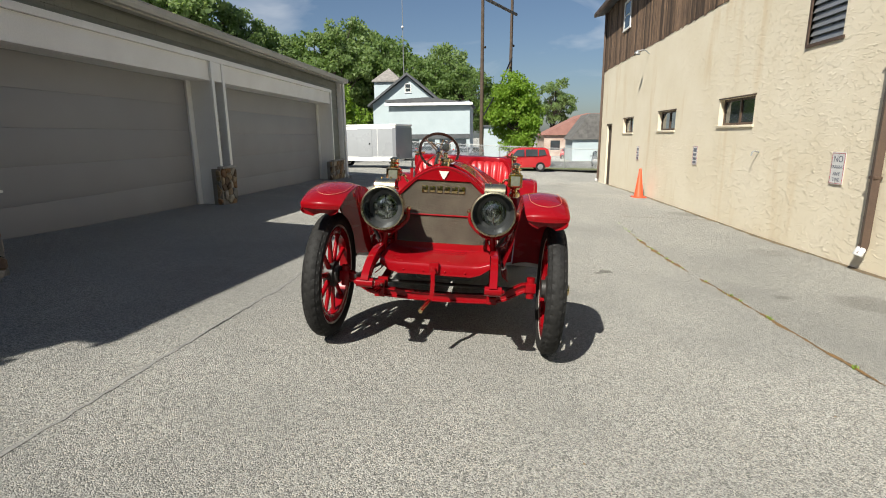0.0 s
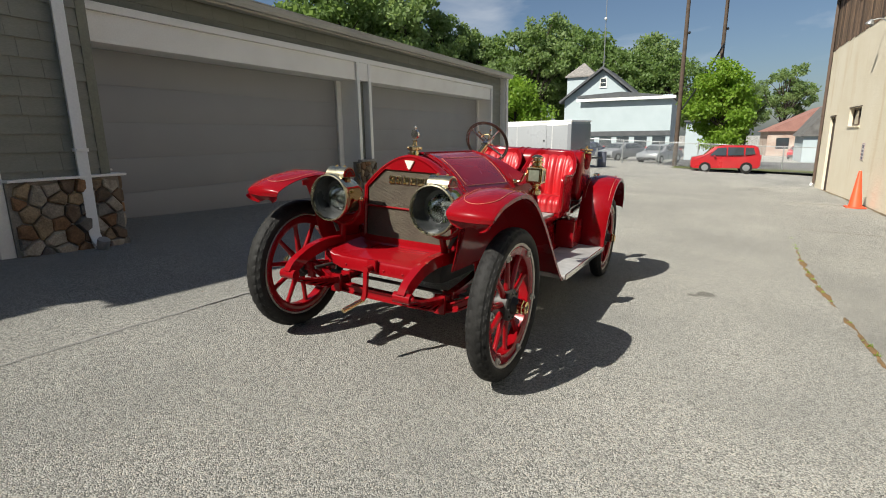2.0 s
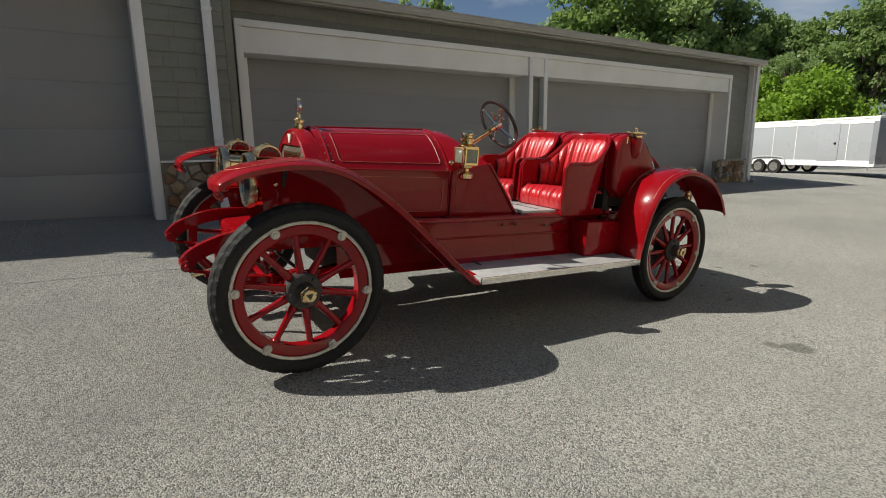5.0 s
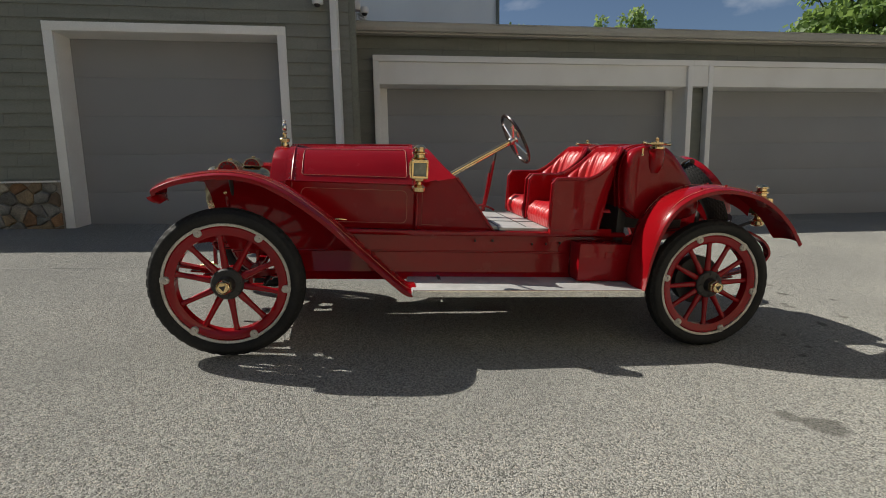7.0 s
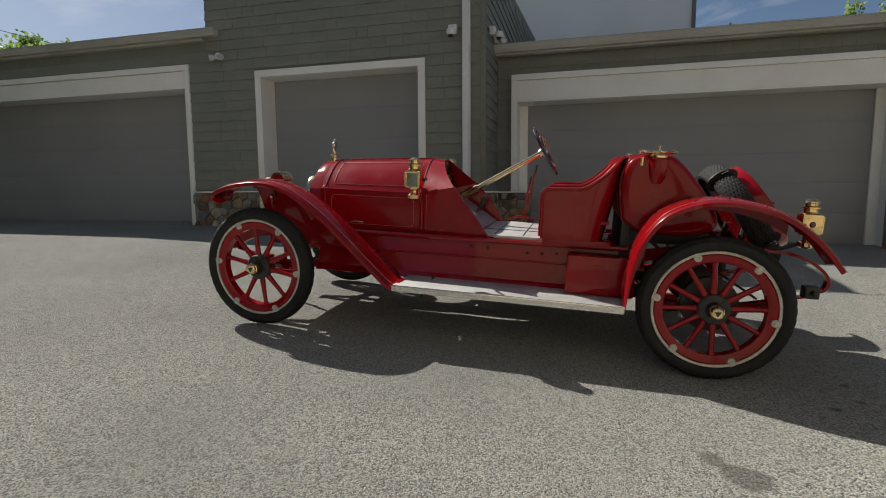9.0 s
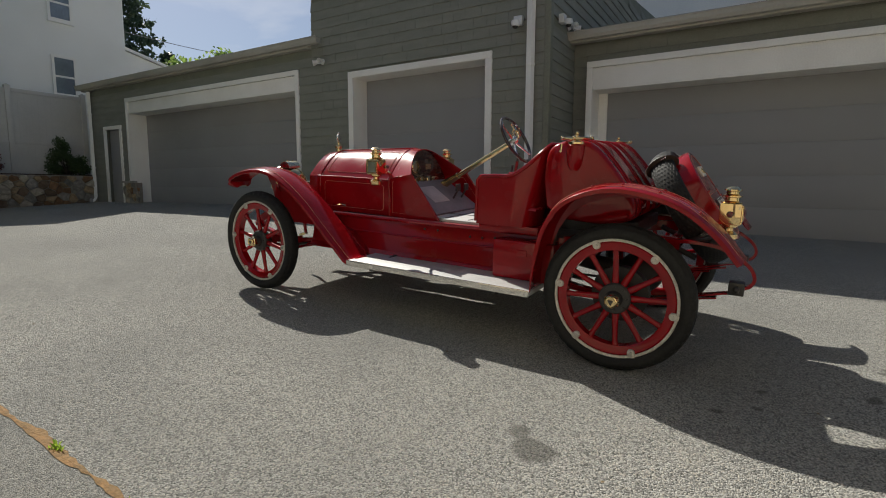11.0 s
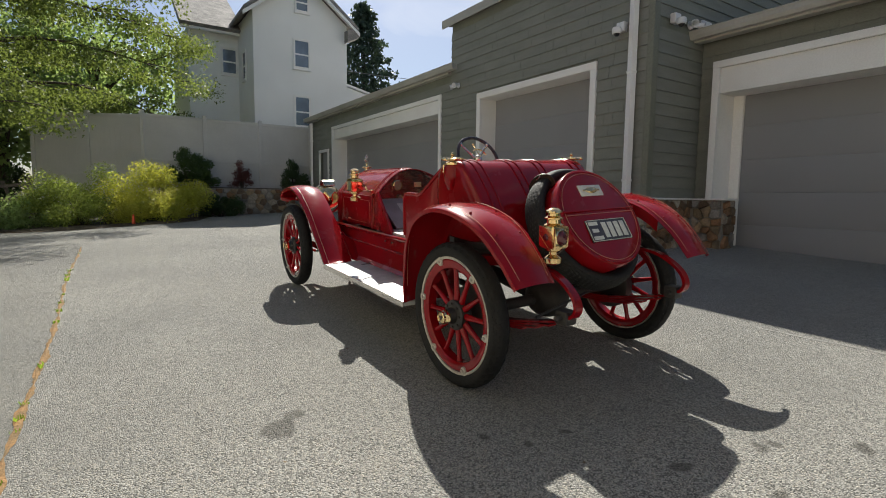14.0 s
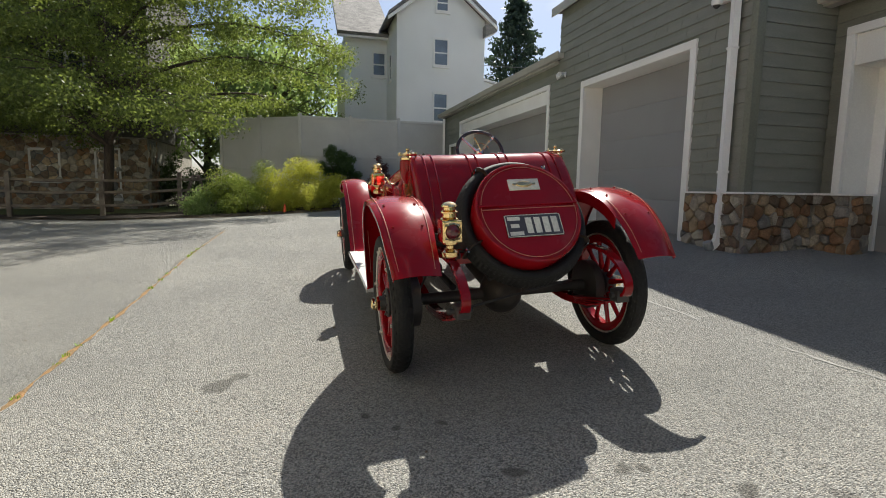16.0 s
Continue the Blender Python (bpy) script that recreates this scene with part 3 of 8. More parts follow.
bx(wall, FRONT - 0.25, FRONT - 0.02, 3.80, 4.118, 4.60, 4.662)
bx(wall, -14, FRONT - 0.25, -1.0, -0.8, -0.5, 4.66)
bx(wall, -14, FRONT - 0.25, -10.42, -10.22, -0.5, 3.6)
side_wall = structure("wall_side", wall, SIDING_PLAIN, "side wall of the tall garage bay in grey-green lapped siding", "wall")
boards(side_wall, 4.12, BACK - .14, FRONT - 0.005, 0.10, 3.45, [], side=True)
for i in range(13):
    z = 3.45 + i * COURSE
    x_top = max(-13.9, -5.0 - max(0.0, (z + COURSE - 4.62)) / 0.124) if z + COURSE > 4.62 else FRONT - 0.005
    ob = new("siding_board", BOARD)
    ob.parent = side_wall
    ob.matrix_basis = Matrix.Translation((-13.9, 4.12, z)) @ Matrix.Rotation(math.pi / 2, 4, "Z") @ Matrix.Diagonal((1, -(x_top + 13.9), 1, 1))
wall = bmesh.new()
B_ = (4.41, 10.36)
C_ = (10.68, 18.08)
wall_along_y(wall, BACK - 0.25, BACK - 0.16, 4.0, 19.42, -1.2, 3.3, [(B_[0] + .05, B_[1] - .05, -1.2, 2.9), (C_[0] + .05, C_[1] - .05, -1.2, 2.9)])
bx(wall, -14, BACK - 0.25, 19.22, 19.42, -1.2, 3.3)
bx(wall, -14.2, -14, -10.42, 19.42, -1.2, 3.5)
back_wall = structure("wall_west_low", wall, SIDING_PLAIN, "low garage wing clad in grey-green lapped siding", "wall")
boards(back_wall, BACK - 0.16, 4.14, 19.3, 0.0, 3.25, [(B_[0], C_[1], 2.40, 2.93), (B_[0], B_[1], -2, 2.5), (C_[0], C_[1], -2, 2.5)], shake=random.Random(22))
part("corner_board", box(BACK - 0.17, BACK + 0.012, 19.27, 19.44, -0.8, 3.3, 0.004), WHITE, back_wall)
part("corner_board", box(FRONT - 0.12, FRONT + 0.012, 4.05, 4.15, 0.0, 4.62, 0.004), SIDING_PLAIN, west)
part("corner_board", box(FRONT - 0.12, FRONT + 0.012, -10.45, -10.32, 0.0, 3.56, 0.004), SIDING_PLAIN, west)

for nm, p, yy, ztop, head, lo in (("door_frame_1", FRONT, D0, 3.21, 0.42, 0.0), ("door_frame_2", FRONT, DA, 3.0, 0.12, 0.0)):
    framed_opening(nm, "white painted casing round a garage door", p, yy[0], yy[1], ztop, head, 0.50 if nm.endswith("1") else 0.40, 0.12 if nm.endswith("2") else 0.1, -0.2)
framed_opening("door_frame_3", "white painted casing of a wide garage door", BACK, B_[0], B_[1], 2.89, 0.47, 0.48, 0.1, stop=.15)
framed_opening("door_frame_4", "white painted casing of a wide garage door", BACK, C_[0], C_[1], 2.89, 0.47, 0.48, 0.1, stop=.15)
band = bmesh.new()
bx(band, BACK - 0.16, BACK + 0.033, B_[1], C_[0], 2.79, 2.89, 0.004)
bx(band, BACK - 0.16, BACK + 0.012, B_[1], C_[0], 2.42, 2.79, 0.003)
structure("trim", band, WHITE, "white painted band over the pier", "trim")
sectional_door("door_1", "closed wide grey sectional garage door", FRONT - 0.50, D0[0] + .06, D0[1] - .06, 0.22, 2.80, 5)
sectional_door("door_2", "closed grey sectional garage door in the tall bay", FRONT - 0.40, DA[0] + .06, DA[1] - .06, 0.14, 2.9, 5)
sectional_door("door_3", "closed wide grey sectional garage door", BACK - 0.48, B_[0] + .06, B_[1] - .06, -0.06, 2.45, 5)
sectional_door("door_4", "closed wide grey sectional garage door", BACK - 0.48, C_[0] + .06, C_[1] - .06, -0.22, 2.45, 5)
# service door in the far corner
sd = thing("door_5", "narrow grey service door in a white frame", "door", kind="structure")
part("casing", box(FRONT - .02, FRONT + .03, DS[0], DS[0] + .1, 0, 2.40, .004), WHITE, sd)
part("casing", box(FRONT - .02, FRONT + .03, DS[1] - .1, DS[1], 0, 2.40, .004), WHITE, sd)
part("casing", box(FRONT - .02, FRONT + .032, DS[0], DS[1], 2.40, 2.50, .004), WHITE, sd)
part("door_leaf", box(FRONT - .16, FRONT - .11, DS[0] + .08, DS[1] - .08, 0.22, 2.42, .006), DOORGREY, sd)
part("door_handle", ball(bmesh.new(), (FRONT - .08, DS[0] + .2, 1.15), .03), GALV, sd)


def gutter(name, label, x, y0, y1, z):
    """A box gutter with a rolled lip under the edge of a roof."""
    b = bmesh.new()
    prism(b, [(x - 0.14, z - 0.12), (x - 0.03, z - 0.12), (x - 0.005, z - 0.07), (x, z - 0.01), (x + 0.012, z - 0.008), (x + 0.012, z + 0.008), (x - 0.012, z + 0.008), (x - 0.02, z - 0.02), (x - 0.125, z - 0.02), (x - 0.14, z)], y0, y1, "y")
    return structure(name, b, GUTTER, label, "gutter")


def roof(name, label, x0, x1, y0, y1, z0, slope, t=0.09):
    b = bmesh.new()
    prism(b, [(x0, z0), (x1, z0 + slope * (x0 - x1)), (x1, z0 + slope * (x0 - x1) + t), (x0, z0 + t)], y0, y1, "y")
    return structure(name, b, ROOFING, label, "roof")


gutter("gutter", "pale painted gutter along the low garage roof", BACK + 0.24, 4.01, 19.58, 3.36)
gutter("gutter", "pale painted gutter along the low garage roof", FRONT + 0.22, -10.72, -0.66, 3.74)
roof("roof_1", "low-pitched dark shingled garage roof", BACK + 0.22, -14.2, 4.01, 19.58, 3.29, 0.11)
roof("roof_2", "low-pitched dark shingled garage roof", FRONT + 0.20, -14.2, -10.72, -1.0, 3.66, 0.11)
roof("roof_3", "roof of the tall garage bay", FRONT + 0.10, -14.2, -1.2, 4.02, 4.66, 0.124)
b = bmesh.new()
bx(b, BACK - .02, BACK + .12, 4.04, 19.5, 3.21, 3.26)
bx(b, FRONT - .02, FRONT + .10, -10.6, -1.0, 3.58, 3.63)
bx(b, FRONT + .10, FRONT + .125, -1.22, 4.04, 4.60, 4.77)
structure("fascia", b, GUTTER, "pale painted fascia and soffit boards", "trim")


def downpipe(label, x, y, z0, z1, kick=(0.12, 0.0), mt=WHITE, shoe=None):
    d = thing("downpipe", label, "downpipe", kind="structure")
    b = bmesh.new()
    sweep(b, [(x, y, z1), (x, y, z0 + 0.16), (x + kick[0] * .4, y + kick[1] * .4, z0 + 0.07), (x + kick[0], y + kick[1], z0 + 0.02)], rect(0.085, 0.10), (0.3, 0.9, 0.1))
    part("pipe", bevel_all(b, 0.008, 1), mt, d)
    for zz in (z0 + 1.02, z0 + 2.6):
        part("coupling", box(x - 0.049, x + 0.049, y - 0.057, y + 0.057, zz, zz + 0.035, .004), mt, d)
    sh = part("shoe", lathe(bmesh.new(), [(0.058, 0), (0.062, 0.012), (0.060, 0.10), (0.055, 0.115), (0, 0.118)], pose(x + kick[0], y + kick[1], z0 + 0.005, 0, 24, 0), 16), shoe or GALV, d, "round drain shoe at the pipe's foot")
    for q in range(5):
        part("grate_bar", rod(bmesh.new(), (x + kick[0] + .045, y + kick[1] - .04 + .02 * q, z0 + .105), (x + kick[0] + .075, y + kick[1] - .04 + .02 * q, z0 + .05), .005, None, 6), GALV, sh)
    return d


downpipe("white painted downpipe on the garage corner", FRONT + 0.07, 3.85, gz(-4.4, 3.85), 4.62)
downpipe("white painted downpipe at the far garage corner", FRONT + 0.07, -10.24, gz(-4.4, -10.24), 3.55)
downpipe("white painted downpipe at the end of the garage", BACK + 0.07, 19.35, gz(-5.6, 19.3), 3.28)


# ---- fieldstone ----
def stone_cells(w, h, size, rg):
    """Irregular cells that fill a w by h panel: nearest-seed polygons."""
    cols, rws = max(1, round(w / size)), max(1, round(h / (size * 0.75)))
    seeds = [((i + 0.5 + rg.uniform(-.42, .42) + (0.25 if j % 2 else -.25)) * w / cols, (j + 0.5 + rg.uniform(-.38, .38)) * h / rws) for i in range(-1, cols + 1) for j in range(-1, rws + 1)]
    out = []
    for k, (sx, sy) in enumerate(seeds):
        if not (0 < sx < w and 0 < sy < h):
            continue
        poly = [(0, 0), (w, 0), (w, h), (0, h)]
        for q, (tx, ty) in enumerate(seeds):
            if q == k:
                continue
            mx, my, nx, ny = (sx + tx) / 2, (sy + ty) / 2, tx - sx, ty - sy
            nxt = []
            for i in range(len(poly)):
                a, c = poly[i], poly[(i + 1) % len(poly)]
                da, dc = (a[0] - mx) * nx + (a[1] - my) * ny, (c[0] - mx) * nx + (c[1] - my) * ny
                if da <= 0:
                    nxt.append(a)
                if da * dc < 0:
                    s = da / (da - dc)
                    nxt.append((a[0] + (c[0] - a[0]) * s, a[1] + (c[1] - a[1]) * s))
            poly = nxt
            if len(poly) < 3:
                break
        if len(poly) >= 3:
            out.append(poly)
    return out


def stone_panel(parent, origin, along, out, w, h, size, seed):
    """Fieldstones, each its own piece, laid over a plane: origin, unit vector along, unit vector out."""
    rg = random.Random(seed)
    o, al, ou, up = Vector(origin), Vector(along), Vector(out), Vector((0, 0, 1))
    for poly in stone_cells(w, h, size, rg):
        cx, cy = sum(p[0] for p in poly) / len(poly), sum(p[1] for p in poly) / len(poly)
        b = bmesh.new()
        d = rg.uniform(0.03, 0.06)
        rings = []
        for k, dep in ((0.93, 0.0), (0.90, d * 0.7), (0.72, d)):
            rings.append([(o + al * (cx + (x - cx) * k) + up * (cy + (y - cy) * k) + ou * (dep + rg.uniform(-.004, .004))) for x, y in poly])
        vs = surf(b, rings, True)
        b.faces.new(vs[-1])
        part("stone", b, rg.choice(STONES), parent, smooth=30)


def wainscot(label, boxes, cap=None):
    b = bmesh.new()
    for q in boxes:
        bx(b, *q)
    w = structure("stone_base", b, MORTAR, label, "stone base")
    return w


ws = wainscot("fieldstone base of the garage wall with a white flashing cap", [(FRONT - .02, FRONT + .05, -1.39, -0.003, -.3, .86), (FRONT - .02, FRONT + .05, 3.153, 4.20, -.4, .82), (BACK - .16, FRONT - .02, 4.1, 4.20, -.4, .82), (BACK - .30, BACK + .06, 4.20, 4.70, -.4, .82)])
stone_panel(ws, (FRONT + .05, -1.39, .12), (0, 1, 0), (1, 0, 0), 1.38, .74, .19, 1)
stone_panel(ws, (FRONT + .05, 3.175, .0), (0, 1, 0), (1, 0, 0), 1.02, .82, .17, 2)
stone_panel(ws, (FRONT + .05, 4.20, .0), (-1, 0, 0), (0, 1, 0), 1.12, .82, .17, 3)
stone_panel(ws, (BACK + .06, 4.24, -.05), (0, 1, 0), (1, 0, 0), .46, .87, .16, 4)
stone_panel(ws, (BACK + .06, 4.70, -.05), (-1, 0, 0), (0, 1, 0), .34, .87, .16, 8)
b = bmesh.new()
bx(b, FRONT - .02, FRONT + .115, -1.39, -0.003, .86, .885, .004)
bx(b, FRONT - .02, FRONT + .115, 3.153, 4.26, .82, .845, .004)
bx(b, BACK - .16, FRONT + .0, 4.1, 4.263, .822, .847, .004)
bx(b, BACK - .30, BACK + .125, 4.22, 4.76, .821, .846, .004)
part("flashing_cap", b, WHITE, ws)
for y0, y1, nm in ((10.22, 10.80, 5), (17.72, 19.1, 6), (-8.60, -8.02, 7)):
    pl = BACK if y0 > 0 else FRONT
    zb = gz(pl, y0) - .1
    top = .44 if y0 > 15 else .66 if y0 > 0 else .86
    out = .035
    pr = wainscot("fieldstone pier base with a grey cap stone", [(pl - .16, pl + out, y0, y1, zb, top)])
    stone_panel(pr, (pl + out, y0, zb + .08), (0, 1, 0), (1, 0, 0), y1 - y0, top - zb - .08, .2, nm)
    stone_panel(pr, (pl + out, y1, zb + .08), (-1, 0, 0), (0, 1, 0), .10, top - zb - .08, .2, nm + 10)
    stone_panel(pr, (pl - .06, y0, zb + .08), (1, 0, 0), (0, -1, 0), .10, top - zb - .08, .2, nm + 20)
    part("cap_stone", box(pl - .02, pl + out + .07, y0 - .015, y1 + .015, top, top + .05, .01), CAPSTONE, pr)


# ---- wall fittings of the garage ----
def dome_camera(m):
    c = thing("security_camera", "white dome security camera on a wall box", "camera", m)
    part("wall_box", box(0, 0.09, -0.07, 0.07, -0.02, 0.12, 0.012), PLASTICWHITE, c)
    part("dome_housing", lathe(bmesh.new(), [(0, .03), (.06, .03), (.07, .0), (.065, -.05), (.05, -.06)], pose(.15, -.01, 0.0), 16), PLASTICWHITE, c)
    part("lens_dome", ball(bmesh.new(), (.15, -.01, -.05), .047, 14), DARK, c)
    return c


def flood_light(m):
    f = thing("flood_light", "white twin-head security fitting on the wall", "lamp", m)
    part("base_plate", lathe(bmesh.new(), [(0, 0), (.06, 0), (.055, .03), (0, .035)], pose(0, 0, 0, 0, 90, 0), 16), PLASTICWHITE, f)
    for s in (-1, 1):
        h = part("lamp_head", lathe(bmesh.new(), [(.0, 0), (.03, 0), (.055, .09), (.06, .12), (.05, .12), (.03, .06)], pose(.06, s * .07, 0.0, 0, 105, s * 25), 14), PLASTICWHITE, f)
        part("arm", rod(bmesh.new(), (.02, 0, .01), (.07, s * .06, .01), .012, None, 8), PLASTICWHITE, f)
    return f


structure("flashing", box(-5.98, -5.72, 4.141, 4.17, 3.42, 3.58, .004), WHITE, "white metal flashing where roof and wall meet", "flashing")
dome_camera(pose(FRONT + .01, 3.63, 3.33))
# stands for a white bullet camera, drawn with the twin-head shape
flood_light(pose(FRONT + .02, -.66, 3.28, 0, 0, -15))
# the twin flood light on the side wall
flood_light(pose(-5.42, 4.15, 3.44, 0, 0, 90))
dome_camera(pose(-5.0, 4.14, 3.40, 0, 0, 90))

# ---- the building behind the garage, and the stucco building ----
b = bmesh.new()
bx(b, -26, -14.25, -4.0, 8.87, 3.0, 12.0)
rw = structure("rear_building", b, HOUSEWHITE, "tall plain white wall of a building behind the garage", "building")
part("corner_pipe", rod(bmesh.new(), (-14.2, 8.91, 3), (-14.2, 8.91, 12), .06), SIDING_PLAIN, rw)

RX = 4.94
W_ = [(10.68, 12.25, 1.445, 1.99), (15.03, 16.55, 1.38, 1.92), (19.4, 20.83, 1.335, 1.86)]
VENT = (8.34, 9.17, 2.64, 3.68)
EDOOR = (22.8, 23.65, -1.0, 1.66)
b = bmesh.new()
wall_along_y(b, RX, RX + .3, 4.0, 25.0, -1.6, 4.05, [*W_, EDOOR, VENT])
bx(b, RX + .3, 16, 24.7, 25.0, -1.6, 6.6)
bx(b, RX + .3, 16, 4.0, 4.3, -1.6, 6.6)
bx(b, RX, RX + .3, 4.0, 12.3, 4.05, 6.6)
bx(b, RX + .02, RX + .3, 12.3, 25.0, 4.05, 6.6)
rb = structure("wall_east", b, STUCCO, "rough cream stucco wall of a tall building with rust streaks", "wall")
b = bmesh.new()
prism(b, [(RX - .35, 6.5), (16.4, 8.8), (16.4, 8.95), (RX - .35, 6.68)], 3.7, 25.6, "y")
structure("roof_east", b, DARKROOF, "dark roof overhanging the stucco building", "roof")
structure("gutter_east", bx(bmesh.new(), RX - .47, RX - .35, 3.7, 25.6, 6.48, 6.64, .02), BROWNMETAL, "brown gutter under the dark roof", "gutter")
PLANK = mesh_of("plank", box(0, .03, 0, .142, 0, 1, .004), 0)
PLANK.materials.append(BROWNBOARD)
rg = random.Random(3)
y = 12.3
while y < 24.9:
    ob = new("plank", PLANK)
    ob.parent = rb
    ob.matrix_basis = Matrix.Translation((RX - .012 + rg.uniform(-.006, .006), y, 4.03 + rg.uniform(-.02, .03))) @ Matrix.Diagonal((1, rg.uniform(.9, 1), 2.5, 1))
    y += .15
for i, (ya, yb, za, zb) in enumerate(W_):
    w = thing("window_%d" % (i + 1), "small two-pane window with a brown metal frame in stucco", "window", kind="structure")
    part("window_frame", bx(bx(bx(bx(bx(bmesh.new(), RX + .10, RX + .16, ya, ya + .05, za, zb), RX + .10, RX + .16, yb - .05, yb, za, zb), RX + .101, RX + .159, ya, yb, za, za + .05), RX + .101, RX + .159, ya, yb, zb - .05, zb), RX + .095, RX + .16, (ya + yb) / 2 - .03, (ya + yb) / 2 + .03, za, zb), BROWNMETAL, w)
    for q, r_ in ((ya + .05, (ya + yb) / 2 - .03), ((ya + yb) / 2 + .03, yb - .05)):
        part("pane", box(RX + .12, RX + .13, q, r_, za + .05, zb - .05), WINGLASS, w)
    part("window_sill", box(RX - .03, RX + .1, ya - .04, yb + .04, za - .05, za, .008), STUCCO, w)
    part("lintel", box(RX - .015, RX + .1, ya - .03, yb + .03, zb, zb + .03, .004), BROWNMETAL, w)
w = thing("window_5", "small white-framed window in the weathered boarding", "window", kind="structure")
part("window_frame", bx(bx(bx(bx(bx(bmesh.new(), RX - .05, RX - .01, 20.6, 20.68, 5.15, 6.15), RX - .05, RX - .01, 21.52, 21.6, 5.15, 6.15), RX - .051, RX - .011, 20.68, 21.52, 6.07, 6.15), RX - .06, RX - .011, 20.56, 21.64, 5.10, 5.17), RX - .046, RX - .012, 20.68, 21.52, 5.60, 5.65), WHITE, w)
for za, zb in ((5.17, 5.60), (5.65, 6.07)):
    part("pane", box(RX - .034, RX - .028, 20.68, 21.52, za, zb), WINGLASS, w)
v = thing("window_4", "grey louvred vent in a brown frame", "vent", kind="structure")
part("vent_frame", bx(bx(bmesh.new(), RX - .02, RX + .1, VENT[0] - .05, VENT[1] + .05, VENT[2] - .05, VENT[2]), RX - .021, RX + .1, VENT[1], VENT[1] + .05, VENT[2], VENT[3]), BROWNMETAL, v)
# grey panel added to lighten the dark gaps between the slats
part("vent_back", box(RX + .10, RX + .12, VENT[0], VENT[1], VENT[2], VENT[3]), GALV, v)
for i in range(9):
    zz = VENT[2] + .115 * i
    b = bmesh.new()
    prism(b, [(RX + .01, zz), (RX + .02, zz), (RX + .08, zz + .17), (RX + .07, zz + .17)], VENT[0], VENT[1], "y")
    part("louvre_slat", b, GALV, v)
dd = thing("door_6", "closed brown wooden side door", "door", kind="structure")
part("door_leaf", box(RX + .08, RX + .13, EDOOR[0], EDOOR[1], -.95, EDOOR[3], .01), BROWNBOARD, dd)
part("door_frame", bx(bx(bmesh.new(), RX - .01, RX + .13, EDOOR[0] - .06, EDOOR[0], -.95, EDOOR[3] + .06), RX - .011, RX + .13, EDOOR[0], EDOOR[1] + .06, EDOOR[3], EDOOR[3] + .06), BROWNMETAL, dd)
d = downpipe("brown metal downpipe with a white plastic foot", RX - .06, 7.15, gz(4.9, 7.15) + .22, 6.5, (-.06, .0), BROWNMETAL, PLASTICWHITE)
downpipe("brown downpipe at the end of the stucco wall", RX - .06, 24.9, gz(4.9, 24.9) + .05, 6.5, (-.08, .0), BROWNMETAL, PLASTICWHITE)
lamp = thing("wall_lamp", "grey barn light on a bent arm fixed to the stucco", "lamp", pose(RX, 18.0, 3.80))
part("arm", tube(bmesh.new(), smooth_path([(0, 0, 0), (-.15, 0, .12), (-.35, 0, .1)], 5), .015, 8, up=(0, 1, 0)), GALV, lamp)
part("shade", lathe(bmesh.new(), [(.03, .07), (.045, .05), (.09, -.02), (.098, -.05), (.09, -.05), (.04, .035)], pose(-.37, 0, .05, 0, 18, 0), 16), GALV, lamp)
b = bmesh.new()
tube(b, smooth_path([(.02, 0, 0), (-.10, 0, .02), (-.14, 0, -.06)], 5), .014, 8, up=(0, 1, 0))
tagged(part("pipe_stub", b, GALV), "short grey pipe stub bent out of the stucco", "pipe").matrix_world = pose(RX, 10.3, .925)


def notice(y, z, read):
    s = thing("no_parking_sign", "white metal parking notice fixed to the stucco wall" if not read else "white no parking any time sign on the stucco wall", "sign", pose(RX - .015, y, z, 90, 0, -90))
    part("plate", bevel_all(box(-.152, .152, -.23, .23, -.003, .003), .002, 1), SIGNWHITE, s)
    part("border", bx(bx(bx(bx(bmesh.new(), -.14, .14, .212, .218, .003, .005), -.14, .14, -.218, -.212, .003, .005), -.14, -.134, -.218, .218, .003, .0052), .134, .14, -.218, .218, .003, .0052), SIGNRED, s)
    if read:
        for txt, yy, sz, mt in (("NO", .13, .13, SIGNBLUE), ("PARKING", .02, .068, SIGNBLUE), ("ANY", -.08, .075, SIGNBLUE), ("TIME", -.165, .075, SIGNBLUE)):
            lettering(txt, sz, pose(0, yy, .004), mt, s)
    else:
        for yy, hh, mt in ((.13, .09, SIGNBLUE), (.02, .06, SIGNBLUE), (-.08, .06, SIGNBLUE), (-.165, .06, SIGNBLUE)):
            part("text_bar", box(-.1, .1, yy - hh / 2, yy + hh / 2, .003, .005), mt, s)
    for yy in (-.2, .2):
        part("screw", ball(bmesh.new(), (0, yy, .004), .007, 8), GALV, s)


notice(7.99, .77, True)
notice(13.37, .755, False)
notice(18.5, .64, False)


# ---- the red roadster ----
def paint_mat(name, base):
    """Deep gloss enamel with faint orange peel and a little dust."""
    m = bpy.data.materials.new(name)
    t, p = nodes_of(m)
    v = coord(t, "Object")
    col = mix_col(t, ramp(t, noise_of(t, v, 2.5, 4), 0.35, 0.65), base, tuple(c * 0.86 for c in base))
    t.links.new(col, p.inputs["Base Color"])
    t.links.new(ramp(t, noise_of(t, v, 6.0, 4), 0.3, 0.7, 0.16, 0.30), p.inputs["Roughness"])
    p.inputs["Specular IOR Level"].default_value = 0.08
    p.inputs["Coat Weight"].default_value = 0.55
    p.inputs["Coat Roughness"].default_value = 0.03
    b = t.nodes.new("ShaderNodeBump")
    b.inputs["Distance"].default_value = 0.0012
    b.inputs["Strength"].default_value = 0.25
    t.links.new(noise_of(t, v, 14.0, 2), b.inputs["Height"])
    t.links.new(b.outputs[0], p.inputs["Coat Normal"])
    return m


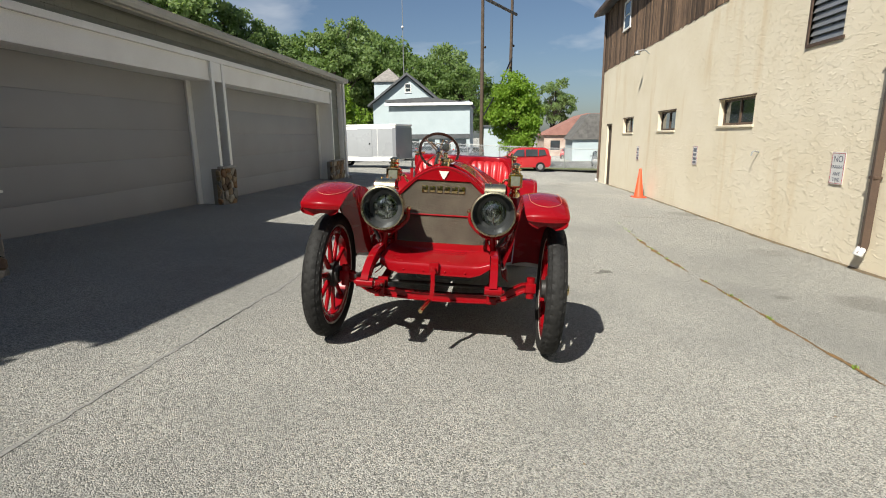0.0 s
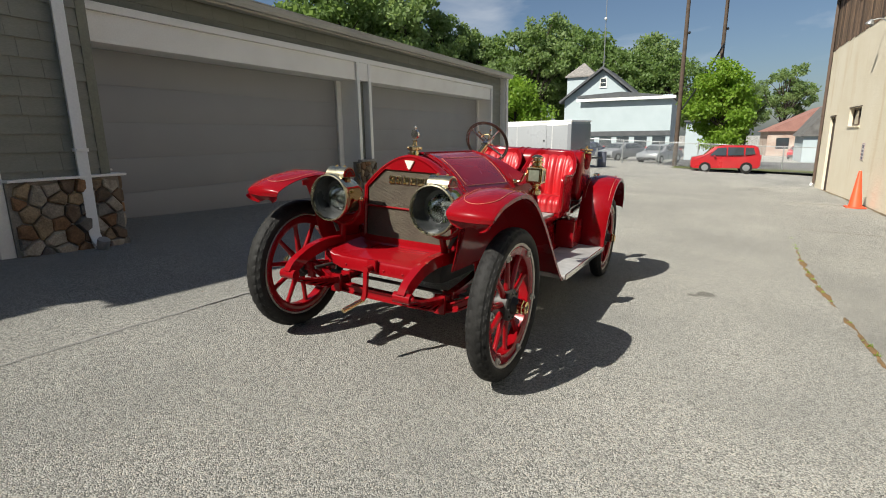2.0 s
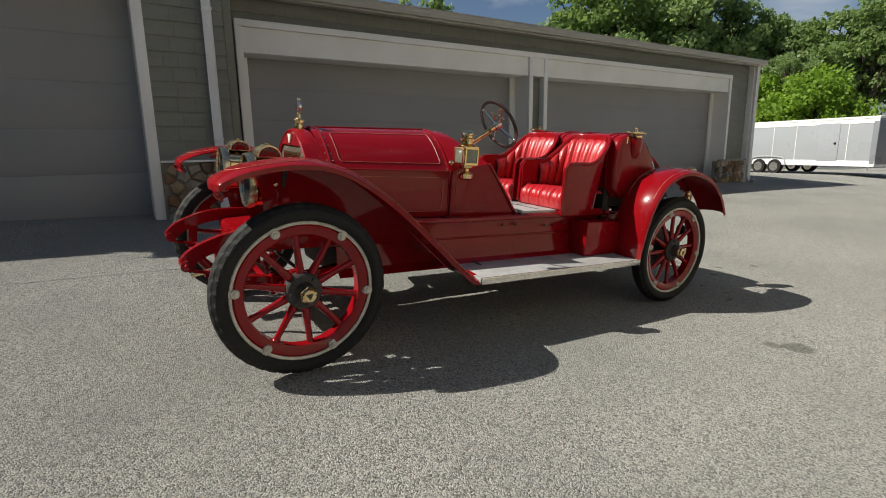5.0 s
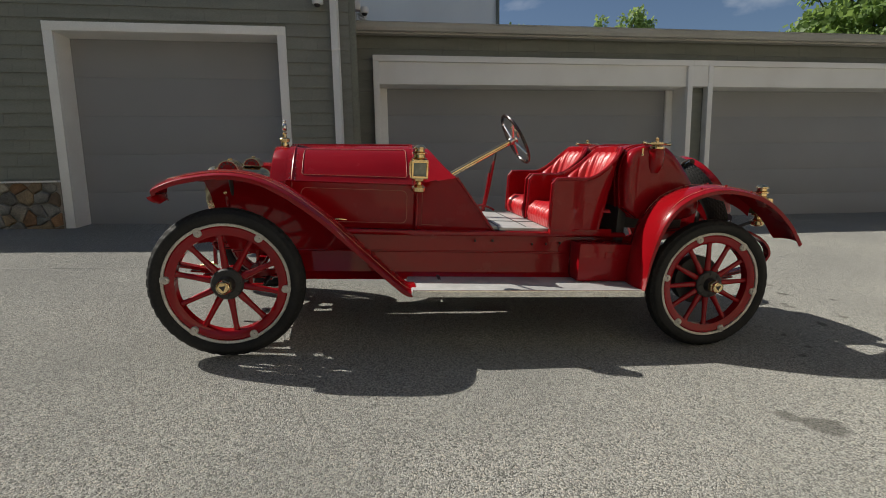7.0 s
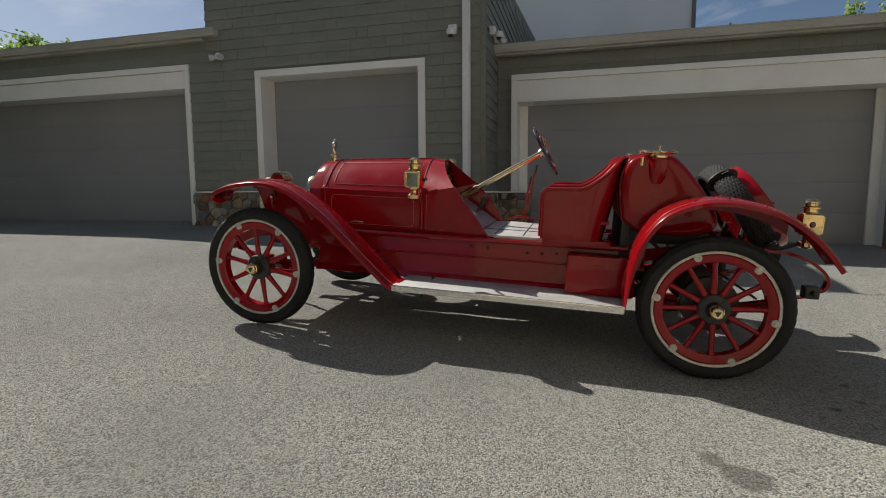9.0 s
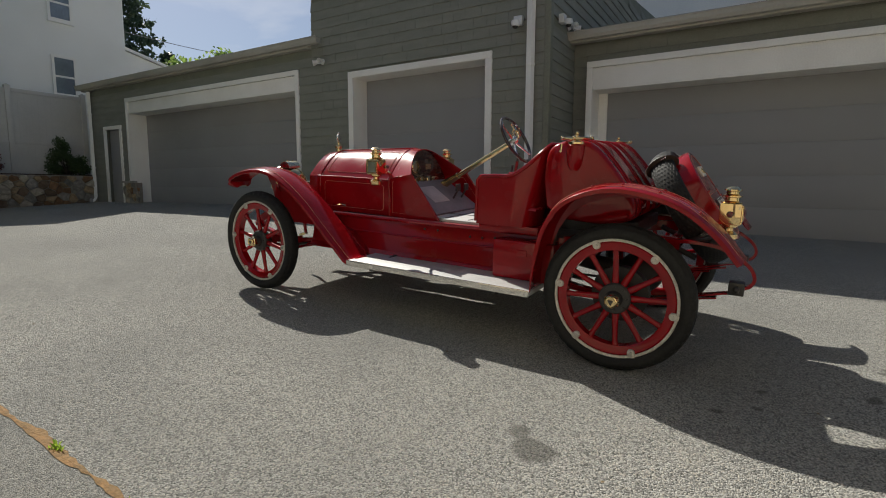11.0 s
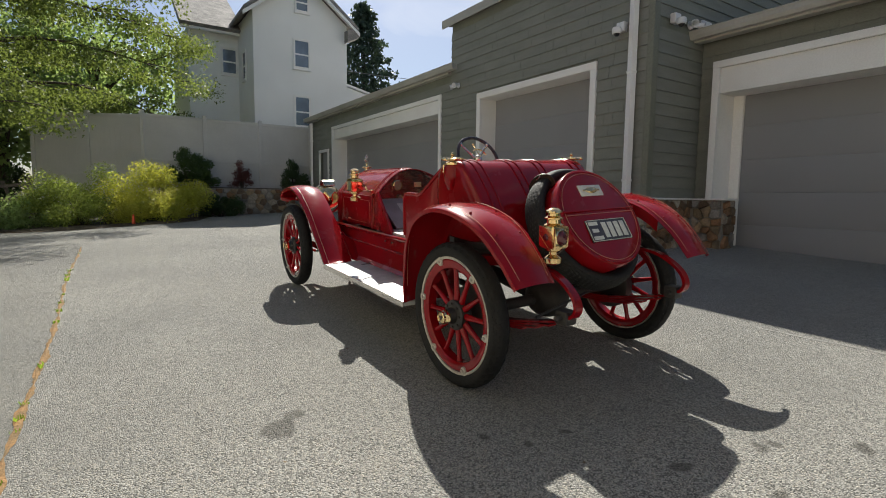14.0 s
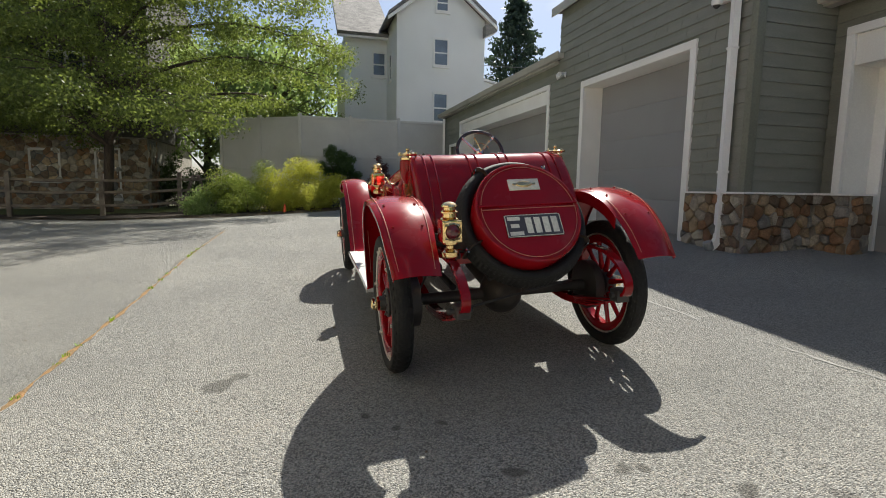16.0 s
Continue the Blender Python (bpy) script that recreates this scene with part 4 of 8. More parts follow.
RED = paint_mat("red_enamel", (0.245, 0.0035, 0.007))
GOLD = mat("gold_pinstripe", (0.52, 0.19, 0.12), None, 6, 80, 0.45)
LEATHER = mat("red_leather", (0.46, 0.012, 0.016), (0.36, 0.008, 0.012), 7, 120, 0.36, bump=0.0025, bscale=60, coat=0.25)
BRASS = mat("polished_brass", (0.80, 0.62, 0.34), (0.68, 0.50, 0.25), 9, 80, 0.075, metal=1.0, fine_amt=0.06, rough_var=0.05)
BRASS_PALE = mat("pale_brass", (0.56, 0.51, 0.36), (0.48, 0.43, 0.29), 9, 80, 0.28, metal=1.0, fine_amt=0.06)
NICKEL = mat("nickel", (0.72, 0.70, 0.66), None, 9, 80, 0.18, metal=1.0)
RUBBER = mat("tyre_rubber", (0.011, 0.0108, 0.0105), (0.020, 0.0195, 0.0185), 7, 70, 0.72, bump=0.002, bscale=90, fine_amt=0.25, spec=0.3)
RIM = mat("galvanised_rim", (0.56, 0.53, 0.48), (0.44, 0.40, 0.35), 12, 90, 0.45, metal=0.35, fine_amt=0.2)
ALU = mat("worn_aluminium", (0.50, 0.50, 0.49), (0.37, 0.37, 0.365), 6, 90, 0.5, metal=0.25, bump=0.0008, fine_amt=0.08)
FLOORGREY = mat("floor_mat_grey", (0.20, 0.21, 0.225), (0.15, 0.16, 0.17), 5, 80, 0.6, bump=0.001)
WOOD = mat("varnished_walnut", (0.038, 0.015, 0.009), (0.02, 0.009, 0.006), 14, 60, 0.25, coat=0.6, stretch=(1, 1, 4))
STRAP = mat("strap_leather", (0.045, 0.028, 0.018), (0.022, 0.014, 0.010), 9, 90, 0.5, bump=0.001)
BLACK = mat("black_iron", (0.018, 0.017, 0.016), (0.035, 0.032, 0.03), 8, 60, 0.5, bump=0.001)
GREASE = mat("greasy_steel", (0.022, 0.02, 0.018), (0.045, 0.036, 0.03), 9, 60, 0.6, metal=0.2, bump=0.002)
REFLECT = mat("lamp_reflector", (0.75, 0.76, 0.75), None, 4, 50, 0.08, metal=1.0, fine_amt=0.02)
LAMPDARK = mat("lamp_inside", (0.06, 0.065, 0.068), (0.10, 0.105, 0.105), 6, 60, 0.32, metal=0.6)
LENS = glass_mat("clear_lens", (0.93, 0.97, 0.96))
LAMPGLASS = mat("lantern_glass", (0.10, 0.12, 0.09), (0.16, 0.17, 0.13), 6, 60, 0.05, spec=0.9)
REDGLASS = mat("ruby_glass", (0.10, 0.008, 0.012), (0.05, 0.006, 0.008), 4, 50, 0.08, spec=0.8)
CREAM = mat("cream_enamel", (0.72, 0.70, 0.62), None, 6, 60, 0.3)
PLATEBLUE = mat("number_plate_dark", (0.06, 0.055, 0.065), (0.05, 0.045, 0.055), 6, 60, 0.4)


def core_mat():
    m = bpy.data.materials.new("radiator_core")
    t, p = nodes_of(m)
    v = coord(t, "Object")
    w1 = add(t, "ShaderNodeTexWave", Scale=62.0, Distortion=0.3)
    w1.bands_direction = "Z"
    t.links.new(v, w1.inputs["Vector"])
    w2 = add(t, "ShaderNodeTexWave", Scale=55.0, Distortion=0.2)
    w2.bands_direction = "X"
    t.links.new(v, w2.inputs["Vector"])
    lat = math_node(t, "MULTIPLY", w1.outputs["Fac"], ramp(t, w2.outputs["Fac"], 0.0, 1.0, 0.6, 1.0))
    col = mix_col(t, ramp(t, lat, 0.0, 0.8), (0.075, 0.066, 0.05), (0.19, 0.165, 0.125))
    col = mix_col(t, ramp(t, noise_of(t, v, 5, 4), 0.4, 0.7, 0, 0.5), col, (0.26, 0.23, 0.175))
    t.links.new(col, p.inputs["Base Color"])
    p.inputs["Metallic"].default_value = 0.55
    p.inputs["Roughness"].default_value = 0.45
    b = t.nodes.new("ShaderNodeBump")
    b.inputs["Distance"].default_value = 0.004
    t.links.new(lat, b.inputs["Height"])
    t.links.new(b.outputs[0], p.inputs["Normal"])
    return m


CORE = core_mat()

up = Vector((0.055, 0.055, 1)).normalized()
fwd = Vector((0, 1, -0.055))
fwd = (fwd - up * fwd.dot(up)).normalized()
CARM = Matrix.Translation((-0.42, 3.335, -0.112)) @ Matrix((fwd.cross(up), fwd, up)).transposed().to_4x4()
car = thing("vintage_roadster", "bright red antique open roadster with brass lamps parked on asphalt", "car", CARM)
R_, WB, TU = 0.432, 3.03, 0.745


def cp(name, bm, material, label="", parent=None, smooth=35):
    return part(name, bm, material, parent or car, label, smooth)


def mirrored(fn):
    for s in (1, -1):
        fn(s)


# wheels: built once in their own frame (axle along +x outwards), then shared
def ring_mesh(name, prof, mt, seg=64, smooth=40):
    b = bmesh.new()
    lathe(b, prof + [prof[0]], pose(0, 0, 0, 0, 90, 0), seg)
    bmesh.ops.remove_doubles(b, verts=b.verts[:], dist=1e-5)
    me = mesh_of(name, b, smooth)
    me.materials.append(mt)
    return me


def tyre_mesh(chequer=False):
    """A round-shouldered tyre: smooth walls, a centre rib, block rows and shoulder lugs cut into the tread."""
    n, m = 168, 44
    rows = []
    for i in range(n):
        a = 2 * math.pi * i / n
        row = []
        for k in range(m):
            q = 2 * math.pi * k / m
            x, r = 0.061 * math.cos(q), 0.384 + 0.048 * math.sin(q)
            if math.sin(q) > 0.45:
                r = min(r, 0.4305)
                if chequer:
                    r -= 0.0065 if (i // 2 + k) % 2 else 0.0
                elif abs(x) > 0.040:
                    r -= 0.0075 if i % 4 < 2 else 0.0
                elif abs(x) > 0.034 or 0.010 < abs(x) < 0.016:
                    r -= 0.006
                elif abs(x) > 0.016:
                    r -= 0.006 if (i + (2 if x > 0 else 0)) % 4 == 0 else 0.0
            row.append((x, r * math.cos(a), r * math.sin(a)))
        rows.append(row)
    b = bmesh.new()
    rows.append(rows[0])
    surf(b, rows, True)
    bmesh.ops.remove_doubles(b, verts=b.verts[:], dist=1e-5)
    me = mesh_of("tyre", b, 24)
    me.materials.append(RUBBER)
    return me


TYRE = tyre_mesh()
SPARE = tyre_mesh(True)
FELLOE = ring_mesh("felloe", [(0.335, -0.032), (0.335, 0.032), (0.325, 0.040), (0.292, 0.036), (0.280, 0.028), (0.280, -0.028), (0.292, -0.036), (0.325, -0.040)], RED)
CLINCH = ring_mesh("rim", [(0.334, 0.042), (0.346, 0.0455), (0.353, 0.040), (0.346, -0.036), (0.340, -0.043), (0.334, -0.038)], RIM)
b = bmesh.new()
spk = []
for r, a, c in ((0.07, .017, .019), (0.10, .019, .021), (0.17, .0155, .017), (0.25, .014, .0155), (0.272, .017, .018), (0.285, .020, .020)):
    spk.append([(a * math.cos(q * math.pi / 5), c * math.sin(q * math.pi / 5), r) for q in range(10)])
surf(b, spk, True)
SPOKE = mesh_of("spoke", b, 60)
SPOKE.materials.append(RED)
b = bmesh.new()
lathe(b, [(0, -0.06), (0.06, -0.06), (0.062, -0.035), (0.088, -0.03), (0.09, 0.028), (0.082, 0.036), (0.05, 0.04), (0.042, 0.075), (0, 0.078)], pose(0, 0, 0, 0, 90, 0), 28)
for k in range(8):
    q = k * math.pi / 4
    rod(b, (0.03, 0.07 * math.cos(q), 0.07 * math.sin(q)), (0.046, 0.07 * math.cos(q), 0.07 * math.sin(q)), 0.008, None, 6)
HUB = mesh_of("hub", b, 35)
HUB.materials.append(BLACK)
b = bmesh.new()
lathe(b, [(0.04, 0.06), (0.044, 0.07), (0.044, 0.1), (0.038, 0.107), (0.036, 0.113), (0.022, 0.118), (0, 0.118)], pose(0, 0, 0, 0, 90, 0), 6)
lathe(b, [(0.036, 0.1), (0.036, 0.119), (0.031, 0.123), (0.028, 0.119), (0, 0.119)], pose(0, 0, 0, 0, 90, 0), 24)
HUBCAP = mesh_of("hub_cap", b, 35)
HUBCAP.materials.append(BRASS)
b = prism(bmesh.new(), [(0, -0.02), (0.018, 0.011), (-0.018, 0.011)], 0.118, 0.121, "x")
EMBLEM = mesh_of("emblem", b, 0)
EMBLEM.materials.append(BLACK)
b = bmesh.new()
lathe(b, [(0.0225, 0.034), (0.0225, 0.046), (0.019, 0.050), (0.0, 0.051)], Matrix.Translation((0, 0, 0.322)) @ pose(0, 0, 0, 0, 90, 0), 14)
bx(b, 0.036, 0.048, -0.013, 0.013, 0.325, 0.352, 0.004)
rod(b, (0.05, 0, 0.322), (0.060, 0, 0.322), 0.010, None, 6)
LUG = mesh_of("lug", b, 30)
LUG.materials.append(RIM)


def wheel(u, v, w, side, spokes, steer=0, spin=0.0):
    o = part("wheel", FELLOE, RED, car)
    o.matrix_basis = pose(u, v, w, 0, 0, steer + (0 if side > 0 else 180)) @ pose(0, 0, 0, spin, 0, 0)
    part("tyre", TYRE, RUBBER, o, "black ribbed rubber tyre with a worn grey tread")
    part("rim", CLINCH, RIM, o)
    part("hub", HUB, BLACK, o)
    part("hub_cap", HUBCAP, BRASS, o, "polished brass hub cap")
    part("emblem", EMBLEM, BLACK, o)
    for k in range(spokes):
        s = part("spoke", SPOKE, RED, o)
        s.matrix_basis = pose(0, 0, 0, 360 * k / spokes, 0, 0)
    for k in range(6):
        s = part("lug", LUG, RIM, o)
        s.matrix_basis = pose(0, 0, 0, 60 * k + 18, 0, 0)
    return o


wheel(TU + .02, 0, R_, 1, 10, -1, 8)
wheel(-TU + .01, 0, R_, -1, 10, -1, 25)
wheel(TU, WB, R_, 1, 12, 0, 4)
wheel(-TU, WB, R_, -1, 12, 0, 15)

# chassis
def rail(s):
    b = bmesh.new()
    path = smooth_path([(s * .38, -.475, .505), (s * .38, -.42, .56), (s * .38, -.27, .622), (s * .38, -.08, .640), (s * .38, .25, .620), (s * .38, .6, .60), (s * .38, 2.3, .60), (s * .39, 2.75, .68), (s * .40, 3.1, .73), (s * .40, 3.3, .73)], 5)
    sweep(b, path, rect(.045, .07), (0, 0, 1))
    cp("frame_rail", bevel_all(b, .006, 2), RED)
    b = bmesh.new()
    rod(b, (s * .38 - .05, -.472, .505), (s * .38 + .05, -.472, .505), .028, None, 16)
    ball(b, (s * .38 + s * .055, -.472, .505), .015, 8)
    cp("spring_eye", b, RED)
    # front leaf spring
    for k in range(5):
        l = 1 - .16 * k
        pts = [(s * .38, -.46 * l, .475 - .012 * k - .075 * (1 - l * l) - .0), (s * .38, -.22 * l, .425 - .012 * k), (s * .38, 0, .405 - .012 * k), (s * .38, .24 * l, .425 - .012 * k), (s * .38, .5 * l, .475 - .012 * k - .075 * (1 - l * l))]
        cp("spring_leaf", sweep(bmesh.new(), smooth_path(pts, 5), rect(.05, .010), (0, 0, 1)), RED)
    for vv in (-.05, .05):
        b = bmesh.new()
        bx(b, s * .38 - .034, s * .38 + .034, vv - .012, vv + .012, .31, .425, .004)
        cp("spring_clip", b, RED)
    # rear scroll spring and its lower half
    b = bmesh.new()
    sweep(b, smooth_path([(s * .46, 2.62, .70), (s * .465, 3.05, .745), (s * .47, 3.42, .755), (s * .47, 3.57, .718), (s * .47, 3.665, .655), (s * .47, 3.70, .59), (s * .47, 3.68, .54), (s * .47, 3.635, .525)], 6), rect(.018, .05), (1, 0, 0.05))
    cp("scroll_spring", bevel_all(b, .005, 2), RED)
    for k in range(4):
        l = 1 - .17 * k
        pts = [(s * .47, 3.03 - .56 * l, .44 - .012 * k - .07 * (1 - l * l)), (s * .47, 3.03, .375 - .012 * k), (s * .47, 3.03 + .60 * l, .50 - .012 * k - .11 * (1 - l * l))]
        cp("spring_leaf", sweep(bmesh.new(), smooth_path(pts, 7), rect(.055, .010), (0, 0, 1)), RED)
    b = bmesh.new()
    bx(b, s * .47 - .04, s * .47 + .04, 3.58, 3.66, .485, .56, .01)
    rod(b, (s * .47 - .06, 3.62, .525), (s * .47 + .06, 3.62, .525), .016, None, 10)
    ball(b, (s * .47 + s * .065, 3.62, .525), .018, 10)
    cp("shackle", b, BLACK, "black iron spring shackle")


mirrored(rail)
b = bmesh.new()
path = smooth_path([(-.66, 0, .432), (-.58, 0, .425), (-.46, 0, .36), (-.34, 0, .335), (0, 0, .325), (.34, 0, .335), (.46, 0, .36), (.58, 0, .425), (.66, 0, .432)], 5)
sweep(b, path, [(-.024, -.03), (.024, -.03), (.024, -.02), (.008, -.014), (.008, .014), (.024, .02), (.024, .03), (-.024, .03), (-.024, .02), (-.008, .014), (-.008, -.014), (-.024, -.02)], (0, 0, 1))
cp("front_axle", b, RED, "red painted iron front axle")
for s in (1, -1):
    b = bmesh.new()
    rod(b, (s * .635, 0, .36), (s * .635, 0, .50), .028, None, 14)
    bx(b, s * .60, s * .67, -.035, .035, .40, .465, .008)
    rod(b, (s * .63, 0, .38), (s * .60, .16, .375), .014, None, 8)
    cp("steering_knuckle", b, RED)
    cp("brake_drum", lathe(bmesh.new(), [(0, -.02), (.15, -.02), (.165, -.012), (.165, .05), (.15, .056), (0, .056)], pose(s * .60, WB, R_, 0, 90 * s, 0), 28), BLACK, "black brake drum")
cp("tie_rod", rod(bmesh.new(), (-.60, .16, .375), (.60, .16, .375), .012, None, 10), BLACK)
cp("drag_link", rod(bmesh.new(), (-.55, -.06, .44), (-.34, .72, .50), .012, None, 10), BLACK)
b = bmesh.new()
rod(b, (-.64, WB, R_), (.64, WB, R_), .036, None, 16)
ball(b, (0.02, WB, R_ + .01), .145, 18, (.95, 1.05, 1))
rod(b, (0.02, WB, R_), (0.02, 2.4, .50), .07, .045, 14)
cp("rear_axle", b, GREASE, "greasy rear axle with differential casing")
cp("drive_shaft", rod(bmesh.new(), (.02, 2.5, .49), (.0, 1.4, .52), .03, None, 12), GREASE)
b = bmesh.new()
bx(b, -.20, .20, .30, 1.25, .365, .64, .05)
bx(b, -.15, .15, 1.2, 1.62, .40, .62, .04)
cp("engine_pan", b, BLACK, "black engine and gearbox casing under the car")
cp("exhaust_pipe", tube(bmesh.new(), smooth_path([(.24, .8, .45), (.27, 1.4, .42), (.27, 2.3, .44), (.25, 2.7, .40)], 6), .024, 10), GREASE)
cp("muffler", rod(bmesh.new(), (.27, 1.7, .43), (.27, 2.25, .44), .065, None, 18), GREASE)
for vv, ww in ((.28, .60), (1.35, .60), (2.2, .60), (3.27, .73)):
    cp("cross_member", box(-.38, .38, vv - .03, vv + .03, ww - .03, ww + .03, .005), RED)
for a, c in (((-.4, 3.2, .52), (.42, 3.35, .44)), ((.40, 2.5, .45), (.55, 3.0, .50))):
    cp("brake_rod", rod(bmesh.new(), a, c, .008, None, 8), BLACK)

# front apron, crank
b = bmesh.new()
rows = []
for u in [-.355 + .71 * i / 12 for i in range(13)]:
    e = max(0.0, (abs(u) - .27) / .085)
    rows.append([(u, .172, .668 + .01 * e), (u, .164, .626 + .02 * e), (u, .150, .614 + .025 * e), (u, -.158, .588 + .03 * e), (u, -.176, .580 + .03 * e), (u, -.183, .566 + .035 * e), (u, -.183, .514 + .06 * e)])
surf(b, rows)
solid(b, .006)
cp("front_apron", b, RED, "red sheet apron between the frame horns")
b = bmesh.new()
for u in (-.2, -.07, .07, .2):
    ball(b, (u, -.186, .54), .009, 8)
cp("apron_bolts", b, RED)
b = bmesh.new()
rod(b, (0, -.12, .56), (0, -.27, .55), .02, None, 12)
bx(b, -.03, .03, -.215, -.185, .53, .60, .006)
path = smooth_path([(0, -.262, .55), (.004, -.268, .47), (.0, -.268, .40), (-.01, -.27, .375)], 5)
sweep(b, path, rect(.026, .02), (0, 1, 0))
cp("starting_crank", b, RED, "red starting crank hanging at the front")
b = bmesh.new()
rod(b, (-.01, -.262, .372), (-.05, -.40, .33), .013, .015, 12)
cp("crank_handle", b, BRASS, "worn brass-coloured crank grip")

# radiator
def arch(a, base, h, n=28, low=None):
    pts = [(a * math.sin(math.radians(q)), base + h * (1 - abs(math.sin(math.radians(q))) ** 1.9)) for q in [-90 + 180 * i / n for i in range(n + 1)]]
    return pts if low is None else [(-a, low), *pts, (a, low)]


def shell_rows(v, a, base, h, low):
    return [(u, v, w) for u, w in arch(a, base, h, 28, low)]


b = bmesh.new()
surf(b, [shell_rows(.168, .312, .985, .195, .66), shell_rows(.160, .325, .99, .207, .655), shell_rows(.166, .336, .99, .215, .655), shell_rows(.235, .340, .99, .219, .655), shell_rows(.262, .337, .99, .216, .655)])
solid(b, .012)
cp("radiator_shell", b, RED, "red radiator shell with an arched top", smooth=50)
core_out = [(-.312, .665), (.312, .665), (.312, .985), (.185, 1.105), (-.185, 1.105), (-.312, .985)]
cp("radiator_core", prism(bmesh.new(), core_out, .178, .24, "y"), CORE, "dull brass honeycomb radiator core")
top_out = [(-.312, .987), (-.187, 1.107), (.187, 1.107), (.312, .987)] + [(u, w) for u, w in reversed(arch(.322, .987, .208, 20)[1:-1])]
cp("radiator_top", prism(bmesh.new(), top_out, .166, .25, "y"), RED)
cp("radiator_rail", rod(bmesh.new(), (-.31, .172, .865), (.31, .172, .865), .006, None, 8), RED)
b = bmesh.new()
prism(b, [(-.034, 1.172), (.034, 1.172), (.006, 1.118), (-.006, 1.118)], .156, .166, "y")
cp("badge", b, CREAM, "cream triangular enamel badge")
b = bmesh.new()
for u, ww, hh in ((-.13, .040, .050), (-.078, .040, .046), (-.026, .040, .048), (.026, .038, .046), (.078, .042, .046), (.13, .042, .050)):
    bx(b, u - ww / 2, u + ww / 2, .168, .178, 1.045 - hh / 2, 1.045 + hh / 2, .004)
cp("brass_script", b, BRASS, "row of plain brass shapes on the radiator")
b = bmesh.new()
lathe(b, [(.028, 0), (.03, .012), (.024, .03), (.034, .034), (.036, .05), (.03, .058), (.016, .062), (.012, .085), (.018, .09), (.012, .096), (0, .097)], pose(0, .215, 1.205), 20)
rod(b, (-.05, .215, 1.25), (.05, .215, 1.25), .008, None, 8)
cp("radiator_cap", b, BRASS, "polished brass radiator cap")
b = bmesh.new()
lathe(b, [(.025, -.012), (.029, -.006), (.029, .006), (.025, .012), (0, .013)], pose(0, .215, 1.335, 90, 0, 0), 20)
lathe(b, [(0, -.013), (.025, -.012)], pose(0, .215, 1.335, 90, 0, 0), 20)
ball(b, (0, .215, 1.376), .011, 10)
cp("heat_gauge", b, NICKEL, "round nickel heat gauge on the radiator cap")

# hood
def hood_row(v, k):
    a, h = .338 + .026 * k, .218 + .034 * k
    return [(-a + .006, v, .70), (-a, v, .80), (-a, v, .992)] + [(u, v, w) for u, w in arch(a - .006, 1.0, h, 30)] + [(a, v, .992), (a, v, .80), (a - .006, v, .70)]


b = bmesh.new()
surf(b, [hood_row(.262 + .84 * i / 10, i / 10) for i in range(11)])
solid(b, .005)
cp("hood", b, RED, "gloss red engine hood with gold pinstripes", smooth=30)
b = bmesh.new()
for s in (1, -1):
    for w_ in (1.0,):
        tube(b, [(s * (.341 + .026 * i / 8), .265 + .83 * i / 8, w_ - .004) for i in range(9)], .0055, 8)
tube(b, [(0, .265 + .83 * i / 8, 1.220 + .034 * i / 8) for i in range(9)], .006, 8)
cp("hood_hinge", b, RED)
for v_, k in ((.30, .03), (1.09, .98)):
    b = bmesh.new()
    row = [Vector(p) for p in hood_row(v_, k)]
    tube(b, [p + Vector((0, 0, .002)) if i > 2 else p for i, p in enumerate(row)], .0065, 6, up=(0, 1, 0))
    cp("hood_band", b, RED)
    for off in (-.016, .018):
        b = bmesh.new()
        for i in range(3, len(row) - 3, 2):
            ball(b, row[i] + Vector((0, off, .004)), .0036, 6)
        cp("hood_rivets", b, NICKEL, "row of small bright rivets")


def stripe(points, r=.0016, closed=True):
    return tube(bmesh.new(), points, r, 5, closed, up=(.3, .5, .8))


def round_rect(y0, y1, z0, z1, rad, n=4):
    pts = []
    for cy, cz, a0 in ((y1 - rad, z1 - rad, 0), (y0 + rad, z1 - rad, 90), (y0 + rad, z0 + rad, 180), (y1 - rad, z0 + rad, 270)):
        for i in range(n + 1):
            a = math.radians(a0 + 90 * i / n)
            pts.append((cy + rad * math.cos(a), cz + rad * math.sin(a)))
    return pts


for s in (1, -1):
    cp("pinstripe", stripe([(s * (.342 + .026 * (v_ - .262) / .84), v_, w_) for v_, w_ in round_rect(.36, 1.04, .74, .955, .035)]), GOLD)
    pts = []
    for v_, q in ([(.37 + .66 * i / 10, 66) for i in range(11)] + [(1.04, 62 - 38 * i / 8) for i in range(9)] + [(1.03 - .66 * i / 10, 20) for i in range(11)] + [(.36, 24 + 38 * i / 8) for i in range(9)]):
        k = (v_ - .262) / .84
        a, h = .334 + .026 * k, .220 + .034 * k
        sn = math.sin(math.radians(q))
        pts.append((s * a * sn, v_, 1.001 + h * (1 - sn ** 1.9)))
    cp("pinstripe", stripe(pts, .0018), GOLD)
    b = bmesh.new()
    rod(b, (s * .366, .60, .76), (s * .385, .60, .76), .008, None, 8)
    tube(b, [(s * .39, .55, .757), (s * .395, .60, .762), (s * .39, .65, .757)], .006, 8)
    cp("hood_latch", b, BRASS)

